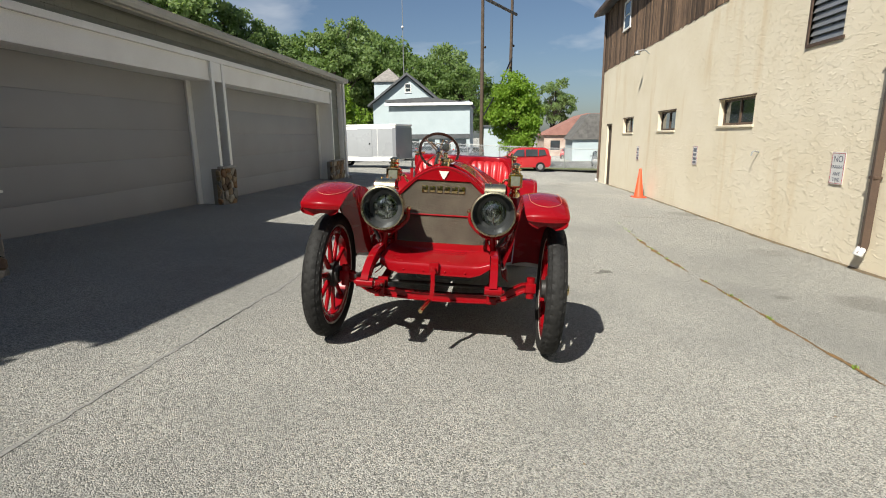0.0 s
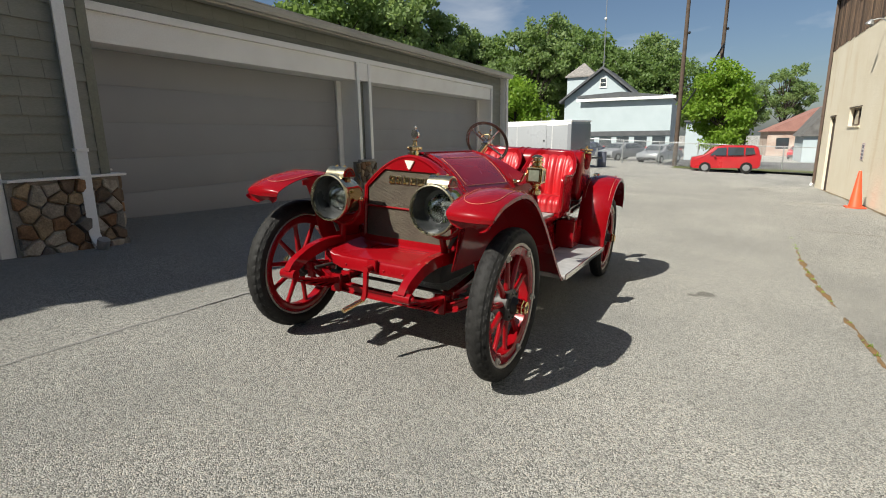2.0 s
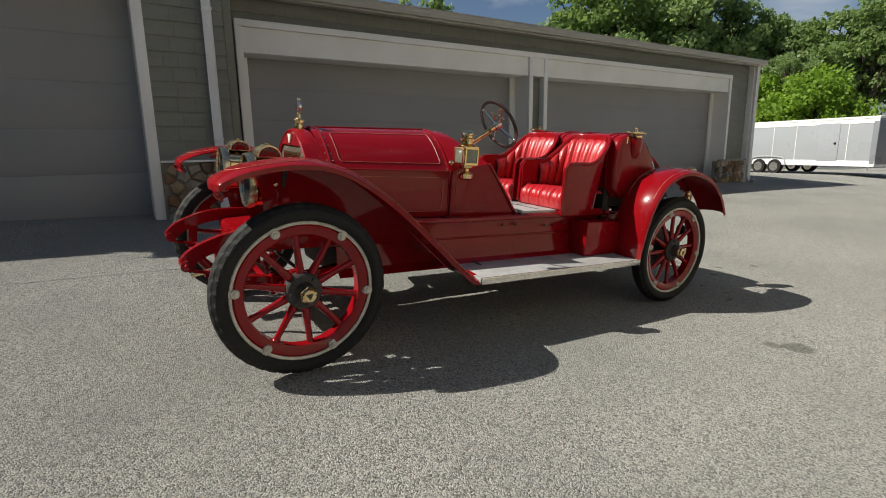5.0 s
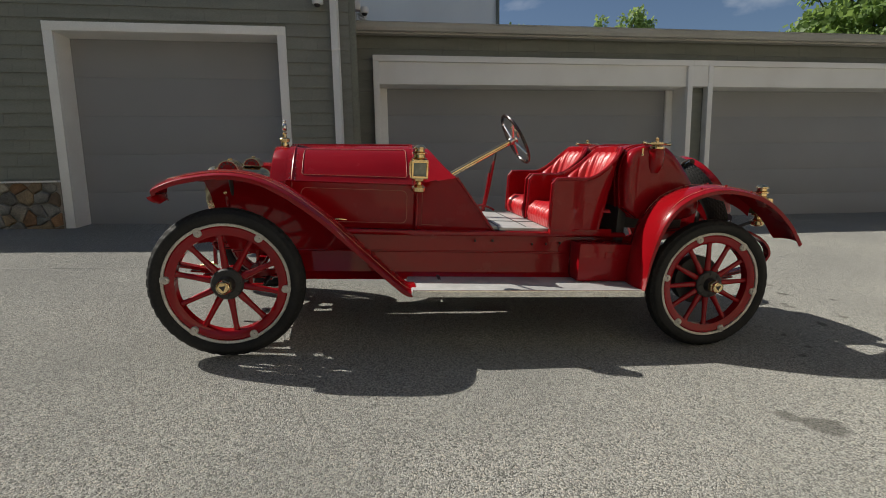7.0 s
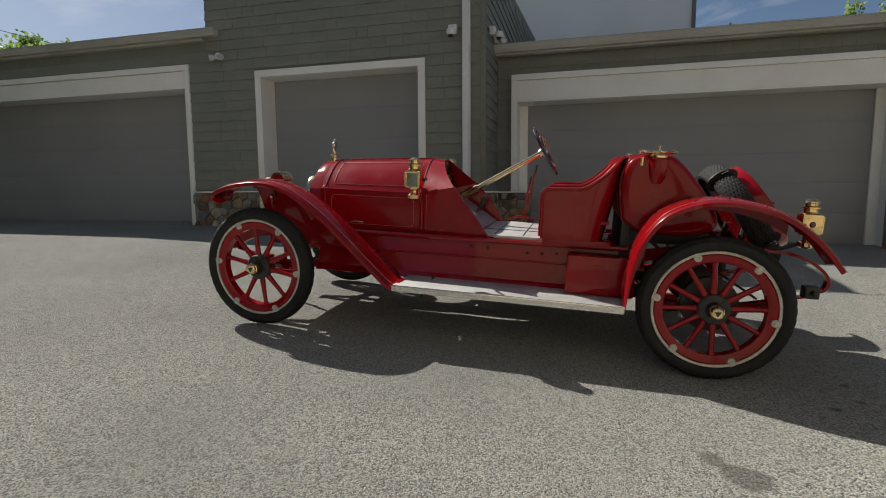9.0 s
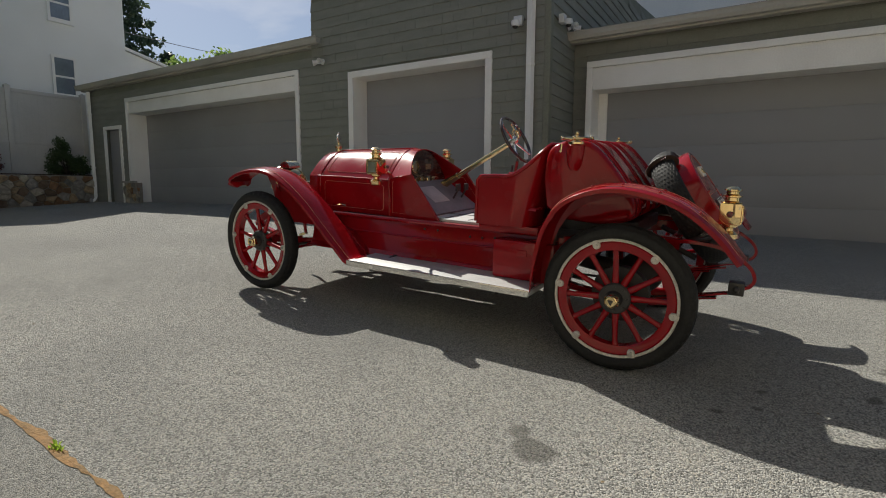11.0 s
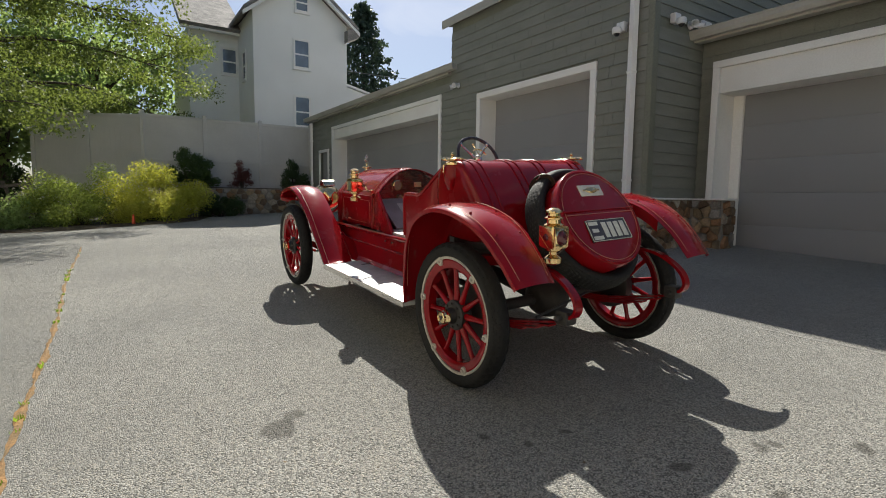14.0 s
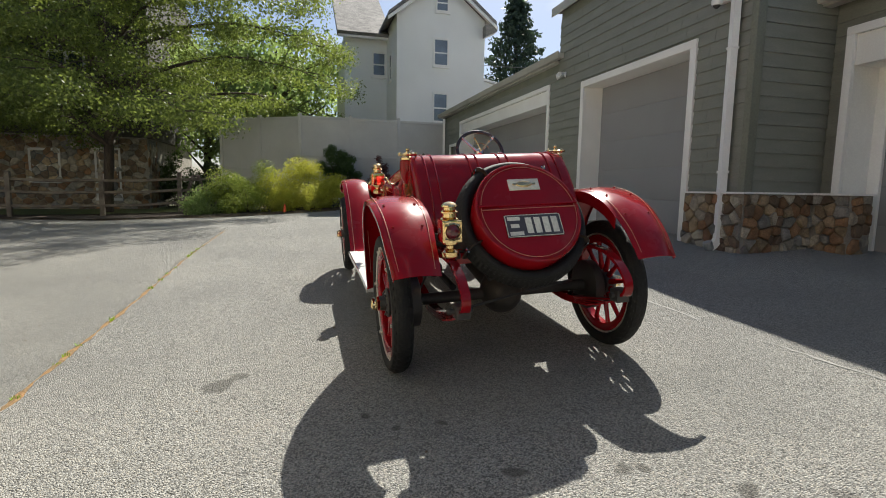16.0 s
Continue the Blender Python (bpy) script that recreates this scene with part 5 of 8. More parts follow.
# cowl and body sides
b = bmesh.new()
rows = []
for th in [-90 + 180 * i / 36 for i in range(37)]:
    q = math.radians(th)
    sn = math.sin(q)
    r_ = []
    for k in range(7):
        s = k / 6
        back = 1.19 + .165 * abs(sn) ** 2.2
        a, h = .366 + .060 * s * abs(sn) ** 1.0, .254 - .006 * s
        r_.append((a * sn, 1.10 + (back - 1.10) * s, 1.0 + .055 * s * abs(sn) ** 4 + h * (1 - abs(sn) ** (1.9 + .25 * s))))
    rows.append(r_)
surf(b, rows)
solid(b, .008)
cp("cowl", b, RED, "red arched cowl in front of the seats", smooth=50)
for s in (1, -1):
    b = bmesh.new()
    rows = []
    for i in range(13):
        w_ = .70 + (1.055 - .70) * i / 12
        back = 1.635 - (1.635 - 1.357) * (i / 12) ** 1.0
        rows.append([(s * (.364 + .064 * q / 8 + .006 * math.sin(math.pi * q / 8)), 1.10 + (back - 1.10) * q / 8, w_ if i < 12 else w_ - .052 * (1 - q / 8)) for q in range(9)])
    surf(b, rows)
    solid(b, .010)
    cp("body_side", b, RED, "red body side sweeping down to the floor")
    cp("edge_bead", tube(bmesh.new(), smooth_path([(s * .43, 1.357, 1.055), (s * .436, 1.50, .872), (s * .436, 1.635, .70), (s * .45, 1.72, .692)], 5), .009, 8), RED)
    cp("pinstripe", stripe([(s * (.372 + .052 * (v_ - 1.1) / .5), v_, w_) for v_, w_ in ((1.14, .735), (1.56, .735), (1.36, 1.0), (1.14, .985))]), GOLD)
    cp("cowl_post", tube(bmesh.new(), [(s * .372, 1.105, .70), (s * .374, 1.105, .85), (s * .374, 1.105, 1.0)], .012, 8), RED)
# dashboard shares the dark brown material of the steering wheel rim
cp("dashboard", prism(bmesh.new(), [(-.36, .86), (.36, .86), *reversed([(u, w) for u, w in arch(.36, .995, .245, 24)])], 1.165, 1.185, "y"), WOOD, "dark brown dashboard under the arched cowl")
for u, w_, r_ in ((.15, 1.10, .046), (.13, .985, .027), (.05, .995, .027), (-.06, .99, .033)):
    g = cp("gauge", lathe(bmesh.new(), [(r_ * .9, 0), (r_ * 1.05, .0), (r_ * 1.05, .02), (r_ * .9, .026), (r_ * .85, .018)], pose(u, 1.185, w_, -90, 0, 0), 20), BRASS, "brass gauge bezel")
    part("dial", lathe(bmesh.new(), [(0, .014), (r_ * .88, .014)], pose(u, 1.185, w_, -90, 0, 0), 20), LAMPGLASS, g)
for u, w_, a, c in ((-.07, 1.10, .038, .024), (-.175, .995, .044, .018)):
    g = cp("instrument_plate", box(u - a, u + a, 1.185, 1.192, w_ - c, w_ + c, .003), BRASS_PALE, "pale brass instrument plate")
    for q in (-1, 1):
        part("plate_screw", ball(bmesh.new(), (u + q * a * .8, 1.193, w_), .004, 6), BRASS, g)
b = bmesh.new()
prism(b, [(1.185, .965), (1.20, .98), (1.55, .752), (1.54, .735)], -.352, .352, "x")
cp("toe_board", b, FLOORGREY, "dull grey metal toe board")
for x0, x1, v0, v1 in ((-.03, .20, 1.27, 1.44),):
    rise = lambda v: .98 - .6514 * (v - 1.20) + .004
    cp("kick_plate", prism(bmesh.new(), [(v0, rise(v0) - .006), (v1, rise(v1) - .006), (v1, rise(v1)), (v0, rise(v0))], x0, x1, "x"), ALU, "square aluminium kick plate")
b = bmesh.new()
bx(b, -.405, .405, 1.50, 2.12, .715, .738, .004)
for s in (1, -1):
    bx(b, s * .405, s * .452, 1.66, 2.12, .716, .7375, .003)
cp("floor_board", b, ALU, "pale aluminium floor boards")
b = bmesh.new()
for vv in (1.66, 1.86):
    bx(b, -.40, .40, vv - .003, vv + .003, .738, .741)
bx(b, .14, .146, 1.5, 2.1, .738, .7415)
cp("floor_seam", b, BLACK)
for u in (-.12, -.26):
    b = bmesh.new()
    rod(b, (u, 1.40, .80), (u, 1.47, .92), .009, None, 8)
    bx(b, u - .03, u + .03, 1.455, 1.475, .90, .96, .006)
    cp("pedal", b, BLACK)


def sides(s):
    b = bmesh.new()
    tube(b, [(s * .44, .28, .692), (s * .455, 1.1, .692), (s * .47, 1.7, .700), (s * .47, 2.55, .705)], .018, 10)
    cp("sill_moulding", b, RED)
    b = bmesh.new()
    surf(b, [[(s * .415, .22 + .35 * k, .685), (s * .43, .22 + .35 * k, .57), (s * .432, .22 + .35 * k, .565)] for k in range(8)])
    solid(b, .012)
    cp("frame_cover", b, RED)
    b = bmesh.new()
    surf(b, [[(s * .428, .30 + .37 * k, .562), (s * .437, .30 + .37 * k, .50), (s * .455, .30 + .37 * k, .43), (s * .50, .30 + .37 * k, .392)] for k in range(7)])
    solid(b, .006)
    cp("splash_apron", b, RED, "red splash apron above the running board")
    cp("apron_bead", tube(bmesh.new(), [(s * .436, .25, .566), (s * .436, 2.55, .566)], .007, 8), RED)
    b = bmesh.new()
    for vv in (1.5, 1.62, 1.9, 2.0, 2.1):
        ball(b, (s * .442, vv, .635 + .01 * math.sin(vv * 9)), .009, 8)
    cp("rivets", b, BLACK)
    b = box(s * .44, s * .615, 2.17, 2.60, .405, .665, .02)
    cp("tool_box", b, RED, "red tool box on the running board")
    cp("latch", box(s * .615, s * .622, 2.35, 2.42, .57, .61, .003), RED)
    b = bmesh.new()
    bx(b, s * .475, s * .835, 1.045, 2.535, .372, .404, .008)
    rb_ = cp("running_board", b, ALU, "worn aluminium running board")
    part("edge_strip", box(s * .833, s * .842, 1.05, 2.53, .366, .408, .002), NICKEL, rb_)
    for vv in (1.25, 2.3):
        part("bracket", sweep(bmesh.new(), [(s * .38, vv, .56), (s * .45, vv, .40), (s * .80, vv, .36)], rect(.035, .02), (0, 1, 0)), BLACK, rb_)


mirrored(sides)


# fenders
def fender(path, width, s, name, label, crown=.022):
    """A crowned mudguard with a rolled outer lip, swept along (v, w)."""
    P = smooth_path([(0, a, c) for a, c in path], 6)
    W = smooth_path([(a, c, 0) for a, c in width], 6)
    b = bmesh.new()
    rows = []
    for i, p in enumerate(P):
        d = (P[min(i + 1, len(P) - 1)] - P[max(i - 1, 0)]).normalized()
        nrm = Vector((0, -d.z, d.y))
        if nrm.z < -.2:
            nrm = -nrm
        a, c = W[min(i, len(W) - 1)].x, W[min(i, len(W) - 1)].y
        row = []
        for k in range(11):
            q = k / 10
            row.append(Vector((s * (a + (c - a) * q), p.y, p.z)) + nrm * (crown * (1 - (2 * q - 1) ** 2)))
        out = Vector((s * c, p.y, p.z))
        lip = min(1.0, i / 14 + .1)
        row += [out + Vector((s * .006, 0, 0)) - nrm * .004 * lip, out + Vector((s * .005, 0, 0)) - nrm * .026 * lip, out - nrm * .028 * lip]
        rows.append(row)
    surf(b, rows)
    solid(b, .004)
    ob = cp(name, b, RED, label, smooth=50)
    return ob, P, W


FF = [(-.350, .874), (-.365, .895), (-.374, .925), (-.362, .958), (-.235, 1.012), (-.03, 1.046), (.15, 1.03), (.32, .958), (.53, .815), (.74, .632), (.93, .465), (1.02, .395), (1.075, .388)]
FW = [(.618, .718), (.575, .765), (.553, .787), (.54, .792), (.535, .795), (.535, .80), (.535, .80), (.535, .80), (.54, .80), (.545, .805), (.55, .81), (.55, .815), (.55, .82)]
RF = [(2.535, .400), (2.535, .50), (2.55, .65), (2.60, .825), (2.70, .965), (2.86, 1.045), (3.03, 1.066), (3.22, 1.035), (3.37, .972), (3.52, .855), (3.635, .722)]
RW = [(.56, .83), (.56, .835), (.56, .84), (.56, .85), (.56, .855), (.56, .86), (.56, .86), (.56, .855), (.56, .845), (.57, .835), (.575, .82)]


def fenders(s):
    f, P, W = fender(FF, [(a + (.02 if s < 0 else 0), c + (.02 if s < 0 else 0)) for a, c in FW], s, "front_fender", "swept red front fender with a gold pinstripe")
    pts = [(s * (W[i].y - .035), P[i].y, P[i].z + .016) for i in range(30, len(P) - 4)]
    part("pinstripe", stripe(pts, .0018, False), GOLD, f)
    lead = min(range(len(P)), key=lambda k: P[k].y)
    up_y, up_z = [p.y for p in P[lead:40]], [p.z for p in P[lead:40]]
    tip = [(.572, -.03), (.572, -.12)] + [(.668 - .096 * math.cos(a), -.20 - .125 * math.sin(a)) for a in [math.pi * k / 14 for k in range(15)]] + [(.764, -.12), (.764, -.03)]
    tip = [(s * x, y, float(np.interp(y, up_y, up_z)) + .022 * (1 - ((x - .668) / .13) ** 2) + .003) for x, y in tip]
    part("pinstripe", stripe(tip, .0018, False), GOLD, f)
    # inner skirt down to the frame
    b = bmesh.new()
    rows = []
    for i in range(25, len(P) - 9):
        p = P[i]
        k = min(1.0, max(0.0, (p.y + .15) / .10))
        low = min(p.z - .03, .985 - .42 * math.sin(k * math.pi / 2))
        rows.append([(s * .538, p.y, p.z - .002), (s * (.53 - .03 * k), p.y, p.z - (p.z - low) * .4), (s * (.53 - .10 * k), p.y, low)])
    surf(b, rows)
    solid(b, .004)
    part("inner_skirt", b, RED, f)
    b = bmesh.new()
    rod(b, (s * .40, -.02, .70), (s * .56, -.02, 1.02), .012, None, 8)
    part("fender_iron", b, BLACK, f)
    r, P, W = fender(RF, RW, s, "rear_fender", "arched red rear fender with a gold pinstripe")
    part("pinstripe", stripe([(s * (W[i].y - .03), P[i].y, P[i].z + .014) for i in range(6, len(P) - 1)] , .0018, False), GOLD, r)
    part("pinstripe", stripe([(s * (W[i].x + .03), P[i].y, P[i].z + .014) for i in range(18, len(P) - 1)] , .0018, False), GOLD, r)
    for i in (18, 30, 36, 42, 50):
        for x in (W[i].x + .06, W[i].y - .06):
            part("fender_bolt", ball(bmesh.new(), (s * x, P[i].y, P[i].z + .018), .008, 8), RED, r)
    b = bmesh.new()
    rows = []
    for i in range(12, len(P) - 10):
        p = P[i]
        rows.append([(s * .562, p.y, p.z), (s * .555, p.y, max(.62, p.z - .07))])
    surf(b, rows)
    solid(b, .004)
    part("inner_skirt", b, RED, r)


mirrored(fenders)


# lamps
def headlamp(s):
    m = pose(s * .355, -.17, .925, -90, 0, 0) @ Matrix.Diagonal((.94, .94, 1, 1))           # local z runs rearwards
    b = bmesh.new()
    lathe(b, [(.137, .012), (.139, .0), (.144, -.004), (.148, .006), (.147, .03), (.139, .036), (.136, .05), (.136, .15), (.128, .165), (.112, .205), (.075, .235), (.03, .248), (0, .25)], m, 36)
    h = cp("headlamp", b, BRASS, "large polished brass headlamp")
    part("lamp_rim", lathe(bmesh.new(), [(.138, .002), (.141, -.010), (.149, -.008), (.153, .008), (.150, .024), (.141, .026)], m, 40), BRASS_PALE, h, "pale brass lamp rim")
    part("lamp_inside", lathe(bmesh.new(), [(.138, .004), (.133, .06), (.112, .10), (.088, .102)], m, 36), LAMPDARK, h)
    part("reflector", lathe(bmesh.new(), [(.090, .10), (.082, .14), (.055, .18), (.02, .195), (0, .196)], m, 32), REFLECT, h)
    part("lens", lathe(bmesh.new(), [(0, .068), (.03, .071), (.06, .082), (.085, .1), (.087, .104), (.06, .095), (.03, .086), (0, .083)], m, 32), LENS, h)
    part("burner", rod(ball(bmesh.new(), (s * .355, -.025, .925), .016, 10), (s * .355, -.025, .86), (s * .355, -.025, .92), .008, None, 8), NICKEL, h)
    # ventilated crown: a half barrel lying across the lamp, closed by red plates
    hoop = [(-.065 + .062 * math.cos(q), 1.050 + .062 * math.sin(q)) for q in [math.pi * i / 16 for i in range(17)]]
    c = part("crown", bevel_all(prism(bmesh.new(), hoop, s * .355 - .066, s * .355 + .066, "x"), .004, 1), BRASS_PALE, h)
    for e in (-1, 1):
        x0 = s * .355 + e * .066
        inner = [(-.065 + .054 * math.cos(q), 1.054 + .050 * math.sin(q)) for q in [math.pi * i / 14 for i in range(15)]]
        part("crown_plate", prism(bmesh.new(), inner, x0, x0 + e * .004, "x"), RED, c, "red crown plate with vent holes")
        b = bmesh.new()
        for k in range(5):
            q = math.pi * (k + .5) / 5
            rod(b, (x0 + e * .003, -.065 + .035 * math.cos(q), 1.060 + .032 * math.sin(q)), (x0 + e * .0055, -.065 + .035 * math.cos(q), 1.060 + .032 * math.sin(q)), .008, None, 8)
        part("vent_hole", b, BLACK, c)
        part("crown_knob", ball(bmesh.new(), (s * .355 + e * .03, -.065, 1.116), .008, 8), BRASS, c)
    # fork
    b = bmesh.new()
    tube(b, smooth_path([(s * .355 - .15, -.06, .925), (s * .355 - .145, -.05, .85), (s * .355 - .07, -.04, .775), (s * .355, -.03, .755), (s * .355 + .07, -.04, .775), (s * .355 + .145, -.05, .85), (s * .355 + .15, -.06, .925)], 5), .012, 8, up=(0, 1, 0))
    rod(b, (s * .355, -.03, .76), (s * .375, .0, .63), .018, .022, 12)
    part("lamp_fork", b, RED, h)
    for q in (-1, 1):
        part("wing_nut", ball(bmesh.new(), (s * .355 + q * .158, -.06, .925), .015, 10), BRASS, h)


mirrored(headlamp)


def lantern(name, label, m, size, lens_mat, glasses):
    """A square brass oil lamp: fount, glazed body, tiered chimney."""
    b = bmesh.new()
    k = size
    bx(b, -.050 * k, .050 * k, -.050 * k, .050 * k, -.055 * k, .055 * k, .006 * k)
    l = cp(name, b, BRASS, label)
    l.matrix_basis = m
    part("chimney", lathe(bmesh.new(), [(.046 * k, .055 * k), (.050 * k, .060 * k), (.036 * k, .068 * k), (.034 * k, .085 * k), (.046 * k, .089 * k), (.046 * k, .095 * k), (.032 * k, .103 * k), (.030 * k, .116 * k), (.042 * k, .120 * k), (.040 * k, .127 * k), (.022 * k, .140 * k), (0, .144 * k)], None, 20), BRASS, l)
    part("fount", lathe(bmesh.new(), [(0, -.140 * k), (.030 * k, -.138 * k), (.044 * k, -.128 * k), (.046 * k, -.105 * k), (.036 * k, -.096 * k), (.022 * k, -.088 * k), (.022 * k, -.075 * k), (.040 * k, -.066 * k), (.042 * k, -.055 * k)], None, 20), BRASS, l)
    for ax, sg, gm in glasses:
        rz = {"x": 90 * sg, "y": 0 if sg < 0 else 180}[ax]
        fr = part("bezel", bevel_all(bx(bx(bx(bx(bmesh.new(), -.047 * k, .047 * k, -.056 * k, -.050 * k, .038 * k, .048 * k), -.047 * k, .047 * k, -.056 * k, -.050 * k, -.048 * k, -.038 * k), -.047 * k, -.037 * k, -.0562 * k, -.050 * k, -.038 * k, .038 * k), .037 * k, .047 * k, -.0562 * k, -.050 * k, -.038 * k, .038 * k), .001, 1), BRASS, l)
        fr.matrix_basis = pose(0, 0, 0, 0, 0, rz)
        gl = part("glass_pane", box(-.037 * k, .037 * k, -.0535 * k, -.0505 * k, -.038 * k, .038 * k, .001), gm, l)
        gl.matrix_basis = pose(0, 0, 0, 0, 0, rz)
    return l


for s in (1, -1):
    l = lantern("cowl_lamp", "square polished brass cowl lantern", pose(s * .53, 1.095, 1.105), 1.06, LAMPGLASS, (("y", -1, LAMPGLASS), ("x", 1, LAMPGLASS), ("x", -1, LAMPGLASS)))
    b = bmesh.new()
    tube(b, smooth_path([(s * -.18, 0, -.06), (s * -.12, .01, -.05), (s * -.09, 0, .0), (s * -.05, 0, .0)], 4), .010, 8, up=(0, 1, 0))
    ball(b, (s * -.165, 0, -.055), .018, 8)
    part("lamp_bracket", b, BRASS, l)
    ball_ = ball(bmesh.new(), (s * -.062, .062, .0), .014, 8)
    part("red_jewel", ball_, REDGLASS, l)
t_ = lantern("tail_lamp", "polished brass tail lantern with a ruby lens", pose(.505, 3.545, .94), 1.05, REDGLASS, (("y", 1, LAMPGLASS),))
part("red_jewel", lathe(bmesh.new(), [(0, .012), (.012, .010), (.018, 0)], pose(.052, 0, .0, 0, 90, 0), 16), REDGLASS, t_)
part("ruby_lens", lathe(bmesh.new(), [(0, .020), (.02, .018), (.034, .008), (.038, 0), (.0385, -.004)], pose(0, .056, 0, -90, 0, 0), 24), REDGLASS, t_)
part("lens_ring", lathe(bmesh.new(), [(.036, .0), (.046, .0), (.047, .008), (.040, .012), (.036, .006)], pose(0, .052, 0, -90, 0, 0), 24), BRASS, t_)
part("lamp_bracket", tube(bmesh.new(), [(-.05, -.02, -.13), (-.07, -.08, -.16), (-.08, -.16, -.18)], .012, 8), BLACK, t_)

# steering
SC, SD = Vector((-.23, 1.933, 1.34)), Vector((0, .861, .507))
SM = Matrix.Translation(SC) @ SD.to_track_quat("Z", "Y").to_matrix().to_4x4()
b = bmesh.new()
n = 48
rows = [[((.199 + .0145 * math.cos(2 * math.pi * k / 10)) * math.cos(2 * math.pi * i / n), (.199 + .0145 * math.cos(2 * math.pi * k / 10)) * math.sin(2 * math.pi * i / n), .0125 * math.sin(2 * math.pi * k / 10)) for k in range(10)] for i in range(n)]
rows.append(rows[0])
surf(b, rows, True)
bmesh.ops.remove_doubles(b, verts=b.verts[:], dist=1e-5)
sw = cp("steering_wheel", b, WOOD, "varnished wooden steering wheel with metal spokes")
sw.matrix_basis = SM
for k in range(4):
    q = math.pi / 4 + k * math.pi / 2
    part("wheel_spoke", rod(ball(bmesh.new(), (.19 * math.cos(q), .19 * math.sin(q), 0), .016, 8), (.02 * math.cos(q), .02 * math.sin(q), -.02), (.19 * math.cos(q), .19 * math.sin(q), 0), .011, .008, 8), NICKEL, sw)
part("wheel_hub", lathe(bmesh.new(), [(.028, -.05), (.034, -.03), (.034, .005), (.022, .018), (0, .02)], None, 18), NICKEL, sw)
part("quadrant", tube(bmesh.new(), [(.075 * math.cos(q), .075 * math.sin(q), .022) for q in [.3 + 2.4 * i / 12 for i in range(13)]], .006, 6), BRASS, sw)
for q in (.8, 1.9):
    part("spark_lever", rod(ball(bmesh.new(), (.12 * math.cos(q), .12 * math.sin(q), .034), .010, 8), (0, 0, .028), (.12 * math.cos(q), .12 * math.sin(q), .034), .005, None, 6), BRASS, sw)
b = bmesh.new()
rod(b, SC - SD * .80, SC - SD * .03, .022, None, 16)
rod(b, SC - SD * .80, SC - SD * .62, .036, .03, 16)
cp("steering_column", b, BRASS, "polished brass steering column")
b = bmesh.new()
rod(b, SC - SD * .78 + Vector((.035, 0, -.01)), SC - SD * .08 + Vector((.035, 0, -.01)), .006, None, 8)
cp("control_rod", b, BRASS)
for u, top, foot in ((-.49, (1.84, 1.16), (1.77, .72)), (-.46, (1.80, 1.06), (1.75, .72))):
    b = bmesh.new()
    sweep(b, smooth_path([(u, foot[0], foot[1]), (u, (top[0] + foot[0]) / 2 + .005, (top[1] + foot[1]) / 2), (u, top[0], top[1])], 4), rect(.014, .03), (1, 0, 0))
    lv = cp("hand_lever", b, RED, "red hand lever with a black grip")
    part("lever_grip", rod(bmesh.new(), (u, top[0], top[1]), (u, top[0] + .012, top[1] + .07), .011, .009, 10), BLACK, lv)
cp("lever_quadrant", tube(bmesh.new(), [(-.47, 1.64 + .22 * i / 10, .75 + .035 * math.sin(math.pi * i / 10)) for i in range(11)], .010, 8), RED)


